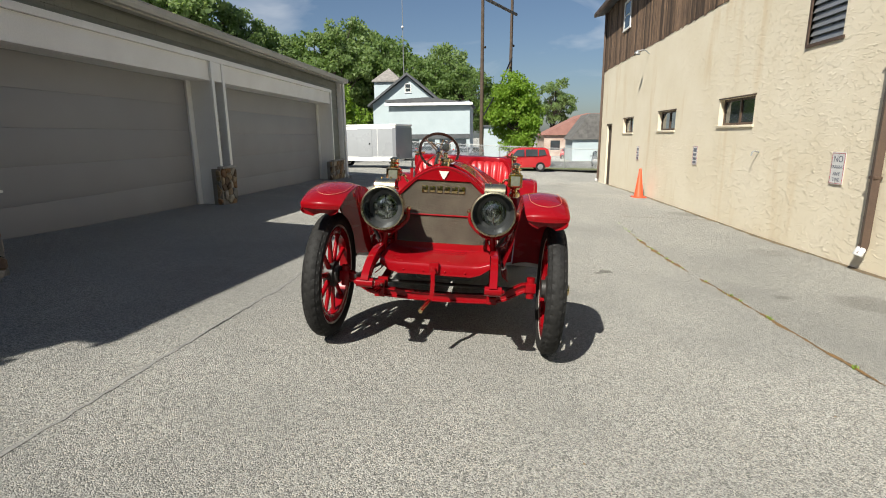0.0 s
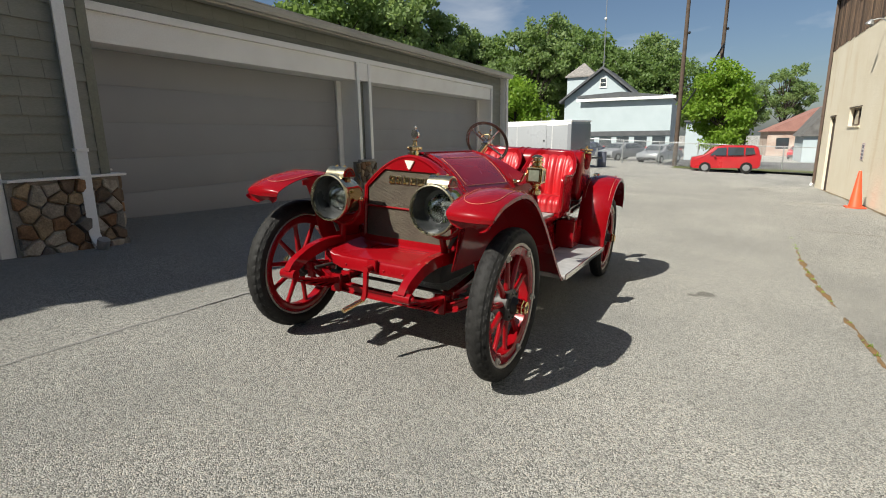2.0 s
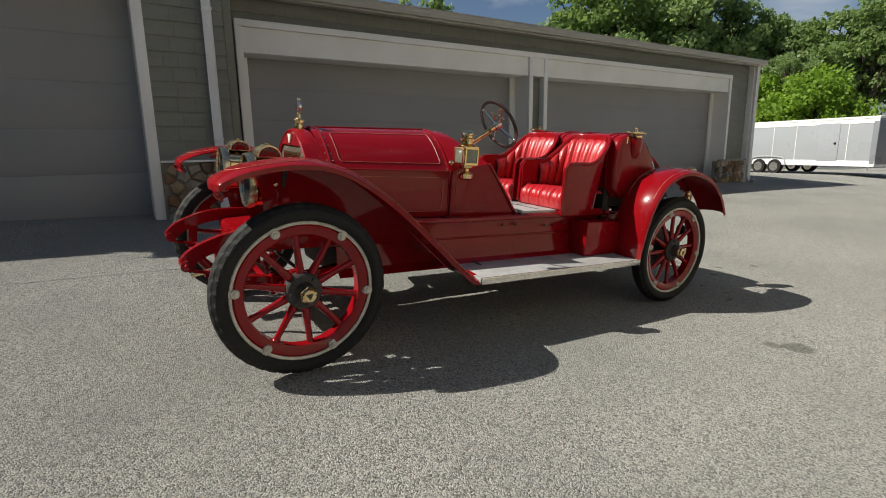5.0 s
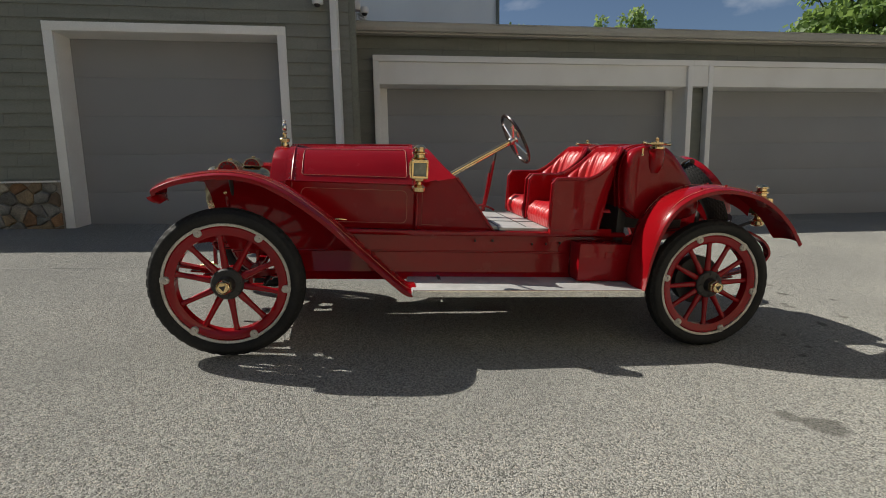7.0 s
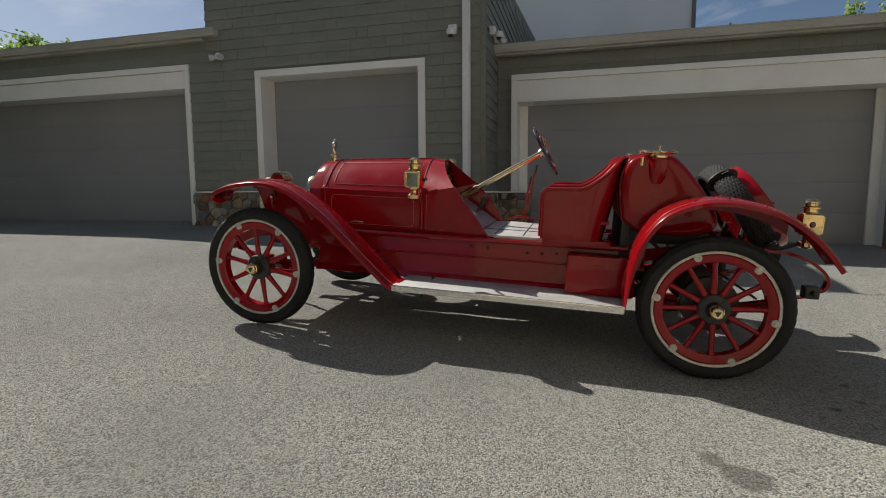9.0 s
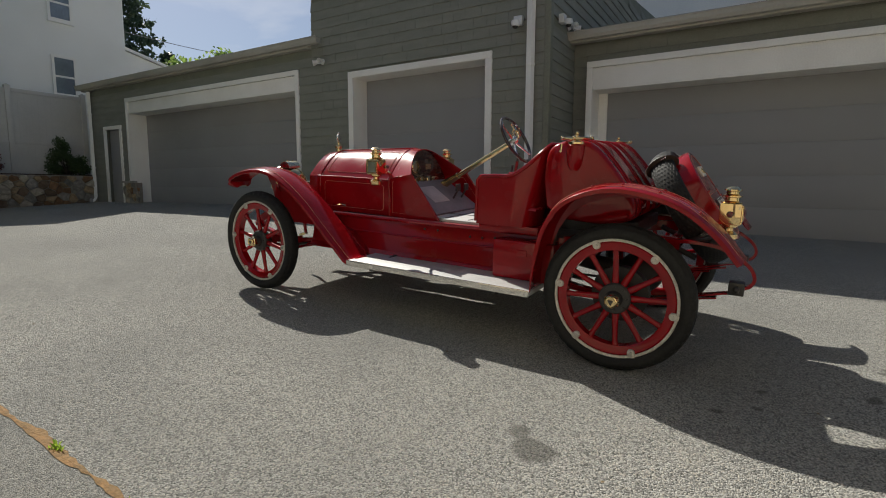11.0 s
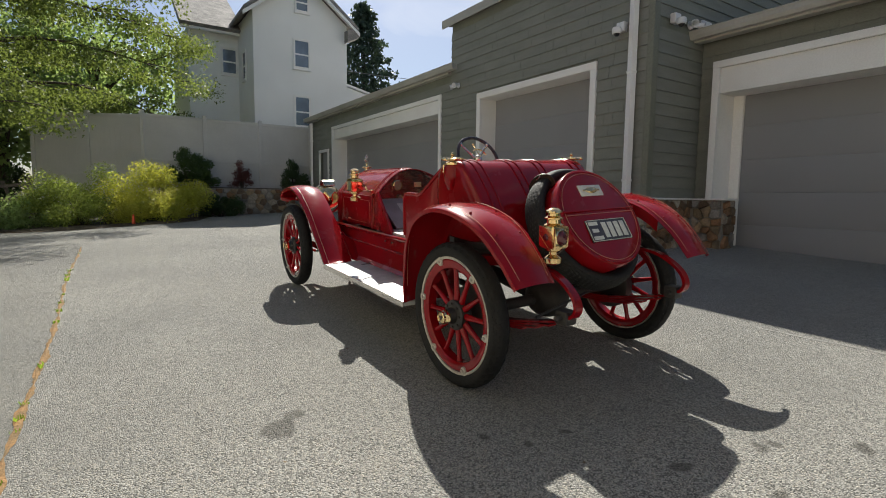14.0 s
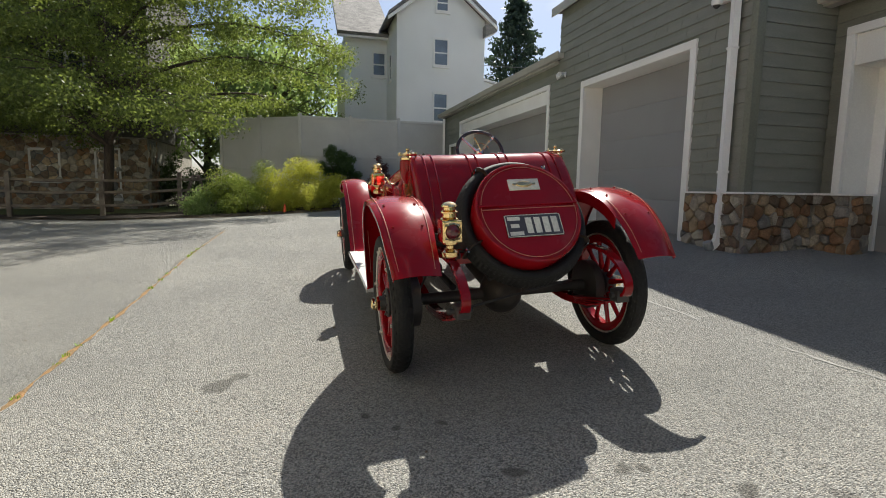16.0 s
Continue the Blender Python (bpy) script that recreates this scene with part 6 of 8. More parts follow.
# seats
def seat(s):
    plan = smooth_path([(.515, 1.985, 0), (.525, 2.15, 0), (.525, 2.32, 0), (.49, 2.44, 0), (.40, 2.495, 0), (.275, 2.505, 0), (.15, 2.495, 0), (.062, 2.44, 0), (.03, 2.32, 0), (.03, 2.15, 0), (.035, 1.985, 0)], 6)
    N = len(plan)

    def top(i):
        v = plan[i].y
        t = min(1, max(0, (v - 2.21) / .27))
        base = 1.072 + .008 * min(1, (v - 1.98) / .15)
        return base + (1.295 - base) * t ** 1.6 - (.03 if i in (0, N - 1) else 0)

    b = bmesh.new()
    rows = []
    for i, p in enumerate(plan):
        tp = top(i)
        lean = .11 * max(0, (p.y - 2.2) / .3)
        rows.append([(s * p.x, p.y - lean * (1 - q) * 1.0, .742 + (tp - .742) * q) for q in [k / 8 for k in range(9)]])
    surf(b, rows)
    solid(b, .022)
    bevel_all(b, .006, 2, 60)
    st = cp("bucket_seat", b, RED, "red bucket seat shell with pleated leather", smooth=50)
    rim = [(s * p.x, p.y, top(i) + .002) for i, p in enumerate(plan)]
    rim = [(s * plan[0].x, 1.982, .76)] + rim + [(s * plan[-1].x, 1.982, .76)]
    part("rolled_edge", tube(bmesh.new(), rim, .013, 8), RED, st)
    # pleated back
    cx, cy = .2775, 2.2
    b = bmesh.new()
    rows = []
    M = 120
    for i in range(M + 1):
        f = .10 + .80 * i / M
        x = f * (N - 1)
        i0 = min(int(x), N - 2)
        p = plan[i0].lerp(plan[i0 + 1], x - i0)
        tp = top(i0) + (top(i0 + 1) - top(i0)) * (x - i0) - .012
        inw = Vector((cx - p.x, cy - p.y, 0)).normalized()
        puff = .020 + .024 * abs(math.sin(math.pi * 11 * i / M)) ** .6
        lean = .11 * max(0, (p.y - 2.2) / .3)
        row = []
        for k, q in enumerate((0, .12, .3, .5, .7, .86, .95, 1.0)):
            th = puff * (1 - .0 * q) * (1 if q < .9 else .65 if q < .98 else .1) + .028 * math.sin(math.pi * q)
            w_ = .86 + (tp - .86) * q
            row.append((s * (p.x + inw.x * th), p.y + inw.y * th - lean * (1 - (w_ - .742) / (tp - .742)), w_))
        rows.append(row)
    surf(b, rows)
    part("back_cushion", b, LEATHER, st, "pleated red leather seat back", 70)
    b = bmesh.new()
    rows = []
    for i in range(61):
        u = .055 + .445 * i / 60
        pf = .022 * abs(math.sin(math.pi * 8 * i / 60)) ** .6
        rows.append([(s * u, 1.992, .745), (s * u, 1.985 - pf * .7, .80), (s * u, 1.99 - pf * .5, .85), (s * u, 2.03, .872 + pf), (s * u, 2.2, .870 + pf), (s * u, 2.42, .858 + pf)])
    surf(b, rows)
    part("seat_cushion", b, LEATHER, st, "pleated red leather seat cushion", 70)
    cp("seat_base", box(s * .05, s * .50, 2.0, 2.44, .70, .748, .004), RED)


mirrored(seat)

# fuel tank behind the seats
prof = smooth_path([(2.50, .90, 0), (2.475, 1.08, 0), (2.485, 1.22, 0), (2.535, 1.295, 0), (2.66, 1.325, 0), (2.77, 1.305, 0), (2.87, 1.215, 0), (2.98, 1.075, 0), (3.05, .95, 0), (3.02, .86, 0), (2.85, .82, 0), (2.60, .83, 0)], 4)
cv = sum((Vector(p) for p in prof), Vector()) / len(prof)
b = bmesh.new()
rows = []
for u, k in ((-.555, .55), (-.55, .80), (-.54, .94), (-.525, .99), (-.51, 1.0), (.51, 1.0), (.525, .99), (.54, .94), (.55, .80), (.555, .55)):
    rows.append([(u, cv.x + (p.x - cv.x) * k, cv.y + (p.y - cv.y) * k) for p in prof])
vs = surf(b, rows, True)
b.faces.new(vs[0])
b.faces.new(list(reversed(vs[-1])))
tank = cp("fuel_tank", b, RED, "rounded red fuel tank with ribs behind the seats", smooth=45)
for u in (-.46, -.40, -.12, -.06, .10, .16, .40, .46):
    ring = [(u, cv.x + (p.x - cv.x) * 1.006, cv.y + (p.y - cv.y) * 1.006) for p in prof]
    part("tank_rib", tube(bmesh.new(), ring, .0065, 6, True, up=(1, 0, 0)), RED, tank)
for s in (1, -1):
    b = bmesh.new()
    lathe(b, [(.03, -.16), (.05, -.12), (.058, -.05), (.055, -.01), (.045, 0)], pose(s * .54, 2.675, 1.30), 18)
    nk = part("filler_neck", b, RED, tank)
    b = bmesh.new()
    lathe(b, [(.045, -.005), (.052, 0), (.052, .012), (.035, .02), (.018, .026), (.012, .054), (0, .056)], pose(s * .54, 2.675, 1.30), 20)
    tube(b, [(s * .54 + .052 * math.cos(q), 2.675 + .092 * math.sin(q), 1.334) for q in [2 * math.pi * i / 24 for i in range(24)]], .0085, 8, True)
    rod(b, (s * .54, 2.585, 1.334), (s * .54, 2.765, 1.334), .009, None, 8)
    rod(b, (s * .54 - .05, 2.675, 1.334), (s * .54 + .05, 2.675, 1.334), .008, None, 8)
    for q in range(4):
        ball(b, (s * .54 + .052 * math.cos(q * math.pi / 2), 2.675 + .092 * math.sin(q * math.pi / 2), 1.336), .0135, 8)
    ball(b, (s * .54, 2.675, 1.364), .013, 10)
    part("filler_cap", b, BRASS, nk, "polished brass filler cap with a wing handle")
    b = bmesh.new()
    rod(b, (s * .54 - .0, 2.58, 1.30), (s * .54, 2.58, 1.26), .010, None, 8)
    ball(b, (s * .54, 2.58, 1.255), .014, 8)
    part("cap_chain", b, BRASS, nk)
b = bmesh.new()
bx(b, -.36, .36, 2.55, 3.05, .74, .83, .01)
bx(b, -.45, .45, 2.50, 2.56, .66, .95, .01)
cp("tank_support", b, BLACK)

# spare tyres with a red drum cover
TA = math.radians(34)
AX = Vector((0, math.cos(TA), math.sin(TA)))
SPM = Matrix.Translation((0, 3.32, .937)) @ AX.to_track_quat("X", "Z").to_matrix().to_4x4()
sp = cp("spare_tyre", SPARE, RUBBER, "black spare tyre with a chequered tread strapped behind the tank")
sp.matrix_basis = SPM @ Matrix.Translation((-.03, 0, 0)) @ Matrix.Diagonal((1.25, .93, .93, 1))
b = bmesh.new()
lathe(b, [(0, -.08), (.30, -.08), (.316, -.06), (.318, .115), (.312, .125), (.302, .128), (.296, .124), (.15, .132), (0, .134)], pose(0, 0, 0, 0, 90, 0), 56)
drum = cp("tyre_drum", b, RED, "round red drum cover over the spare tyres")
drum.matrix_basis = SPM
DRM = Matrix.Translation((0, 3.32, .937)) @ AX.to_track_quat("Z", "Y").to_matrix().to_4x4()   # local z out of the drum
flat = SPM.inverted() @ DRM
UP2 = (flat.inverted() @ SPM.inverted() @ Matrix.Translation((0, 3.32, 1.937))).translation


def on_drum(bm_, mt, name, label=""):
    o = part(name, bm_, mt, drum, label)
    o.matrix_basis = flat
    return o


sgn = 1 if UP2.y > 0 else -1
rgt = 1 if (DRM.to_3x3() @ Vector((1, 0, 0))).x > 0 else -1
on_drum(tube(bmesh.new(), [(.324 * math.cos(q), .324 * math.sin(q), -.03) for q in [2 * math.pi * i / 60 for i in range(60)]], .009, 6, True), NICKEL, "drum_band", "bright metal band behind the drum")
on_drum(box(-.300, .300, sgn * .035 - .006, sgn * .035 + .006, .12, .142, .003), RED, "hinge_bar")
on_drum(tube(bmesh.new(), [(.285 * math.cos(q), .285 * math.sin(q), .1285) for q in [2 * math.pi * i / 60 for i in range(60)]], .0018, 5, True), GOLD, "pinstripe")
on_drum(box(-.285, .285, sgn * .012 - .0015, sgn * .012 + .0015, .130, .1355), GOLD, "pinstripe")
on_drum(box(-.095, .095, sgn * .165 - .036, sgn * .165 + .036, .128, .137, .003), CREAM, "badge_plate", "cream badge plate")
b = bmesh.new()
ball(b, (0, sgn * .165, .14), .05, 16, (1, .42, .2))
bx(b, -.07, .07, sgn * .165 - .006, sgn * .165 + .006, .136, .143, .002)
on_drum(b, BRASS, "brass_badge", "plain brass winged badge")
PY = -.098
side_x = lambda x: -rgt * x
np_ = on_drum(box(-.168, .168, sgn * PY - .068, sgn * PY + .068, .130, .138, .004), PLATEBLUE, "number_plate", "dark enamel number plate with pale bars")
b = bmesh.new()
for k in range(4):
    bx(b, side_x(-.030 + k * .052) - .018, side_x(-.030 + k * .052) + .018, sgn * PY - .048, sgn * PY + .048, .138, .140)
for yy, x0, x1 in ((-.046, -.152, -.072), (0, -.14, -.09), (.044, -.152, -.078)):
    bx(b, side_x(x0), side_x(x1), sgn * (PY + yy) - .011, sgn * (PY + yy) + .011, .138, .140)
o = part("plate_bars", b, CREAM, np_)
part("plate_edge", tube(bmesh.new(), [(x, y, .139) for x, y in round_rect(-.165, .165, sgn * PY - .065, sgn * PY + .065, .008)], .002, 5, True), CREAM, np_)
for q in (-25, 58, 122, 205):
    a = math.radians(q)
    m_ = pose(0, 0, 0, 0, 0, q)
    loop = [(.357 + .052 * math.cos(i * math.pi / 9), 0, -.03 + .086 * math.sin(i * math.pi / 9)) for i in range(18)]
    b = sweep(bmesh.new(), [m_ @ Vector(p) for p in loop], rect(.036, .005), tuple(m_.to_3x3() @ Vector((0, 1, 0))), True)
    bmesh.ops.recalc_face_normals(b, faces=b.faces[:])
    st_ = on_drum(b, STRAP, "tyre_strap", "brown leather strap round the spare tyres")
    part("buckle", box(-.022, .022, -.014, .014, -.004, .004, .002), NICKEL, st_).matrix_basis = m_ @ pose(.409, 0, .0, 0, 90, 0)
for s in (-1, 1):
    b = bmesh.new()
    rod(b, (s * .22, 3.10, .74), (s * .22, 3.38, .62), .018, None, 8)
    rod(b, (s * .22, 3.27, .73), (s * .2, 3.30, .92), .018, None, 8)
    cp("spare_carrier", b, BLACK)


# ---- plants ----
def leaf_cloud(name, centres, radii, counts, size, seed, droop=0.0, shape=(1, 1, 0.7)):
    """Many small rhombic leaves in uneven clumps, as one mesh."""
    r = np.random.default_rng(seed)
    C = np.repeat(np.array(centres, float), counts, axis=0)
    Rr = np.repeat(np.array(radii, float), counts)[:, None]
    n = len(C)
    d = r.normal(size=(n, 3))
    d /= np.linalg.norm(d, axis=1, keepdims=True)
    P = C + d * (r.random((n, 1)) ** 0.45) * Rr * np.array(shape)
    P[:, 2] -= droop * r.random(n) * Rr[:, 0]
    a = r.normal(size=(n, 3))
    a[:, 2] -= 0.6
    a /= np.linalg.norm(a, axis=1, keepdims=True)
    b = np.cross(a, r.normal(size=(n, 3)))
    b /= np.linalg.norm(b, axis=1, keepdims=True) + 1e-9
    L = size * r.uniform(0.6, 1.3, (n, 1))
    W = L * r.uniform(0.28, 0.42, (n, 1))
    V = np.stack([P, P + a * L * 0.5 + b * W, P + a * L, P + a * L * 0.45 - b * W], axis=1).reshape(-1, 3)
    me = bpy.data.meshes.new(name)
    F = np.arange(4 * n).reshape(-1, 4)
    me.from_pydata(V.tolist(), [], F.tolist())
    return me


def limb(bm, a, b, r0, r1, bend, rg, n=5):
    a, b = Vector(a), Vector(b)
    pts = [a]
    side = Vector((rg.uniform(-1, 1), rg.uniform(-1, 1), rg.uniform(-.3, .8))) * bend * (b - a).length
    for i in range(1, n + 1):
        s = i / n
        pts.append(a.lerp(b, s) + side * math.sin(math.pi * s))
    rows = []
    for i, p in enumerate(pts):
        d = (pts[min(i + 1, n)] - pts[max(i - 1, 0)]).normalized()
        x = d.orthogonal().normalized()
        y = d.cross(x)
        r = r0 + (r1 - r0) * i / n
        rows.append([p + x * r * math.cos(q) + y * r * math.sin(q) for q in [2 * math.pi * k / 7 for k in range(7)]])
    surf(bm, rows, True)
    return pts


def tree(label, h, crown, base, n_clumps, n_leaves, leaf, mt, seed, trunk_r=0.16, lean=(0, 0), name="tree", cone=0.0, clump=0.26):
    """A tree standing at its origin: crown = (rx, ry, rz), base = height of the lowest leaves."""
    rg = random.Random(seed)
    t = thing(name, label, "tree")
    cz = base + crown[2]
    centres, radii = [], []
    for k in range(n_clumps):
        for _ in range(30):
            p = Vector((rg.uniform(-1, 1), rg.uniform(-1, 1), rg.uniform(-1, 1)))
            if 0.25 < p.length < 1.0:
                break
        shrink = 1 - cone * (p.z + 1) / 2
        centres.append((p.x * crown[0] * shrink * .85, p.y * crown[1] * shrink * .85, cz + p.z * crown[2] * .85))
        radii.append(clump * (crown[0] + crown[1] + crown[2]) / 3 * rg.uniform(.65, 1.35))
    tot = sum(q * q for q in radii)
    counts = [max(8, int(n_leaves * q * q / tot)) for q in radii]
    b = bmesh.new()
    top = Vector((lean[0], lean[1], cz + crown[2] * .4))
    pts = limb(b, (0, 0, -.3), top, trunk_r, trunk_r * .25, .03, rg, 8)
    for k, c in enumerate(centres):
        if k % 2 == 0 or n_clumps < 40:
            i = min(6, 2 + int(5 * max(0, (c[2] - base)) / (2 * crown[2])))
            limb(b, pts[i], c, trunk_r * .38, trunk_r * .06, .12, rg)
    part("trunk", b, BARK, t, smooth=60)
    part("crown", leaf_cloud("crown", centres, radii, counts, leaf, seed), mt, t)
    return t


def locust_tree(label, X, Y, seed):
    """A honey locust: main limbs reaching out from a slim trunk, side branches, and flat drooping sprays of fine leaves."""
    rg = random.Random(seed)
    t = thing("locust_tree", label, "tree", pose(X, Y, gz(X, Y)))
    b = bmesh.new()
    low = limb(b, (0, 0, -.3), (-.3, .25, 5.4), .20, .13, .03, rg, 8)
    high = limb(b, low[-1], (-.7, .5, 11.5), .13, .03, .05, rg, 8)
    stem = low[4:] + high[1:7]
    centres, radii = [], []
    for k in range(38):
        st = stem[min(len(stem) - 1, int(k * len(stem) / 38))]
        az = k * 2.39996 + rg.uniform(-.3, .3)
        far = 5.6 + 3.4 * max(0, -math.cos(az)) - 2.6 * max(0, -math.sin(az))
        far *= rg.uniform(.8, 1.08) * (1 - (.5 if math.cos(az) > 0 else .22) * max(0, (st.z - 5) / 8))
        d = Vector((math.cos(az), math.sin(az), 0))
        rise = rg.uniform(.45, .8)
        at = lambda q: st + d * far * q + Vector((0, 0, far * (rise * q - (rise * .85) * q * q)))
        prev = st
        for i in range(1, 9):
            p = at(i / 8) + Vector((rg.uniform(-.1, .1), rg.uniform(-.1, .1), rg.uniform(-.06, .06)))
            limb(b, prev, p, .085 * (1 - (i - 1) / 9.5), .085 * (1 - i / 9.5), .03, rg, 2)
            prev = p
            if i < 2:
                continue
            for side in (-1, 1):
                a2 = az + side * rg.uniform(.4, 1.25)
                l2 = rg.uniform(1.0, 2.3) * (1.15 - .45 * i / 8)
                tip = p + Vector((math.cos(a2) * l2, math.sin(a2) * l2, rg.uniform(-.35, .3) * l2))
                w = tip + Vector((X, Y, 0))
                if w.y < -14.2 or w.x < -1.0 + .22 * (w.z - 4.7) or w.z < float(np.interp(w.x, (-1.3, 1.3, 3.6, 5.5, 7.6, 12), (4.3, 3.2, 1.9, 2.2, 2.9, 2.9))):
                    continue
                limb(b, p, tip, .022, .006, .08, rg, 3)
                for q in (.45, .8, 1.08):
                    centres.append(p.lerp(tip, q) + Vector((rg.uniform(-.2, .2), rg.uniform(-.2, .2), rg.uniform(-.1, .1))))
                    radii.append(rg.uniform(.34, .66))
    part("trunk", b, BARK, t, smooth=60)
    tot = sum(q * q for q in radii)
    counts = [max(20, int(200000 * q * q / tot)) for q in radii]
    part("crown", leaf_cloud("crown", [tuple(c) for c in centres], radii, counts, .085, seed, .9, (1.2, 1.2, .42)), LEAF_LOCUST, t)
    return t


def put(t, x, y, turn=0.0, s=1.0, z=None):
    t.matrix_world = pose(x, y, gz(x, y) if z is None else z, 0, 0, turn) @ Matrix.Scale(s, 4)
    return t


def again(t, x, y, turn, s, z=None):
    c = copy_thing(t, Matrix())
    return put(c, x, y, turn, s, z)


def shrub(label, x, y, rx, ry, h, n, leaf, mt, seed, z=None, name="shrub"):
    rg = random.Random(seed)
    t = thing(name, label, "shrub", pose(x, y, gz(x, y) if z is None else z))
    cs, rr = [], []
    for k in range(26):
        a, q = rg.uniform(0, 6.28), rg.uniform(0, 1) ** .5
        top = h * (1 - .55 * q * q)
        cs.append((rx * q * .8 * math.cos(a), ry * q * .8 * math.sin(a), top * rg.uniform(.15, .85)))
        rr.append(min(rx, ry) * rg.uniform(.3, .5))
    part("foliage", leaf_cloud("foliage", cs, rr, [n // 26] * 26, leaf, seed, shape=(1, 1, .9)), mt, t)
    b = bmesh.new()
    for c in cs[:12]:
        limb(b, (c[0] * .15, c[1] * .15, -.05), c, .018, .006, .1, rg, 3)
    part("stems", b, BARK, t)
    return t


# the yard to the south: beds, fence, shrubs, the locust tree
b = patch([(-.05, -8.2), (1.3, -7.75), (3.5, -7.55), (5.0, -8.4), (9.5, -9.4), (40, -9.0), (40, -60), (-.9, -60), (-.9, -10.4), (-.35, -9.4)], 0.05, 3)
structure("planting_bed", b, MULCH, "dark mulch bed at the edge of the yard", "ground")
rg = random.Random(13)
bm = bmesh.new()
rows = []
for p in smooth_path([(-.85, -10.3, 0), (-.4, -9.3, 0), (-.05, -8.2, 0), (1.3, -7.75, 0), (3.5, -7.55, 0), (5.0, -8.4, 0), (9.5, -9.4, 0), (16, -9.2, 0)], 40):
    o, w = rg.uniform(-.05, .05), rg.uniform(.10, .26)
    rows.append([(p.x - w * .5, p.y + o + w, gz(p.x, p.y) + .004), (p.x, p.y + o, gz(p.x, p.y) + .035), (p.x + w * .4, p.y + o - w, gz(p.x, p.y) + .055)])
surf(bm, rows)
structure("bed_edge", bm, LITTER, "ragged edge of brown leaf litter along the planting bed", "leaf litter", smooth=60)
bm = bmesh.new()
for k in range(500):
    x = rg.uniform(-.3, 11)
    y = float(np.interp(x, (-.3, -.05, 1.3, 3.5, 5, 9.5, 16), (-9, -8.2, -7.75, -7.55, -8.4, -9.4, -9.2))) + abs(rg.gauss(0, .45))
    a, l = rg.uniform(0, 6.28), rg.uniform(.012, .03)
    z = gz(x, y) + .006
    bm.faces.new([bm.verts.new((x + l * math.cos(a + q) * (1 if i_ % 2 else .6), y + l * math.sin(a + q) * (1 if i_ % 2 else .6), z + rg.uniform(0, .008))) for i_, q in enumerate((0, 1.57, 3.14, 4.71))])
tagged(part("fallen_leaves", bm, LITTER, None), "dry fallen leaves on the asphalt beside the bed", "leaves", kind="stuff")
b = patch([(3.5, -11.6), (14, -10.2), (30, -10), (30, -40), (3.5, -40)], 0.075, 3)
structure("lawn", b, LAWN, "shaded lawn behind the rail fence", "grass")

# stone planter wall and vinyl fence
b = bmesh.new()
bx(b, -4.6, -.7, -12.3, -10.25, -.2, 1.07)
pw = structure("planter_wall", b, MORTAR, "low fieldstone planter wall below the vinyl fence", "wall")
stone_panel(pw, (-4.58, -10.25, .16), (1, 0, 0), (0, 1, 0), 3.88, .90, .26, 31)
stone_panel(pw, (-.7, -10.25, .16), (0, -1, 0), (1, 0, 0), 1.0, .90, .26, 32)
structure("planter_soil", box(-4.55, -.75, -12.2, -10.35, 1.071, 1.10), MULCH, "mulch on top of the stone planter", "ground")


def vinyl_run(a, c, z0, z1, n):
    """Fence panels between square posts."""
    f = thing("vinyl_fence", "tall pale vinyl privacy fence with square posts", "fence", kind="structure")
    a, c = Vector((*a, 0)), Vector((*c, 0))
    d = (c - a).normalized()
    for i in range(n + 1):
        p = a + (c - a) * i / n
        m = Matrix.Translation((p.x, p.y, 0)) @ d.to_track_quat("X", "Z").to_matrix().to_4x4()
        b = bx(bmesh.new(), -.065, .065, -.065, .065, z0, z1 + .08, .008)
        lathe(b, [(.095, z1 + .08), (.095, z1 + .1), (0, z1 + .15)], pose(0, 0, 0, 0, 0, 45), 4)
        o = part("fence_post", b, VINYL, f)
        o.matrix_basis = m
        if i < n:
            L = (c - a).length / n
            o = part("top_rail", box(.06, L - .06, -.04, .04, z1 - .08, z1 + .03, .008), VINYL, f)
            o.matrix_basis = m
            o = part("mid_rail", box(.06, L - .06, -.04, .04, z0 + .95, z0 + 1.04, .008), VINYL, f)
            o.matrix_basis = m
            k = int(L / .17)
            for q in range(k):
                o = part("fence_board", VBOARD, VINYL, f)
                o.matrix_basis = m @ Matrix.Translation((.06 + (L - .12) * q / k, 0, z0 + .02)) @ Matrix.Diagonal(((L - .12) / k, 1, z1 - z0 - .08, 1))


VBOARD = mesh_of("fence_board", bevel_all(box(.001, .999, -.014, .014, 0, 1), .0025, 1), 0)
vinyl_run((-4.80, -11.3), (.95, -11.3), 1.02, 3.50, 3)
vinyl_run((.95, -11.3), (4.0, -13.1), .5, 3.46, 2)

shrub("golden-leaved shrub spilling over the bed edge", .72, -8.85, 1.6, 1.15, 2.5, 34000, .05, LEAF_GOLD, 41)
shrub("green and gold shrub beside the golden one", 2.6, -8.9, 1.6, 1.05, 1.95, 20000, .05, LEAF_LIME, 42)
shrub("loose green shrub in the mulch bed", 3.7, -9.2, 1.2, .8, 1.15, 6500, .07, LEAF_MID, 43)
shrub("round dark evergreen bush by the fence", -.45, -10.75, .95, .55, 1.55, 9000, .06, LEAF_BUSH, 44, 1.08)
shrub("dark evergreen bush on the planter", -4.1, -10.85, .58, .46, 1.62, 8500, .05, LEAF_SHRUB, 45, 1.08)
shrub("small dark red barberry bush", -2.08, -10.75, .42, .36, 1.15, 3000, .05, LEAF_RED, 46, 1.08)
shrub("low dark bush at the foot of the planter", -1.15, -9.85, .85, .4, 1.0, 6000, .06, LEAF_SHRUB, 47)
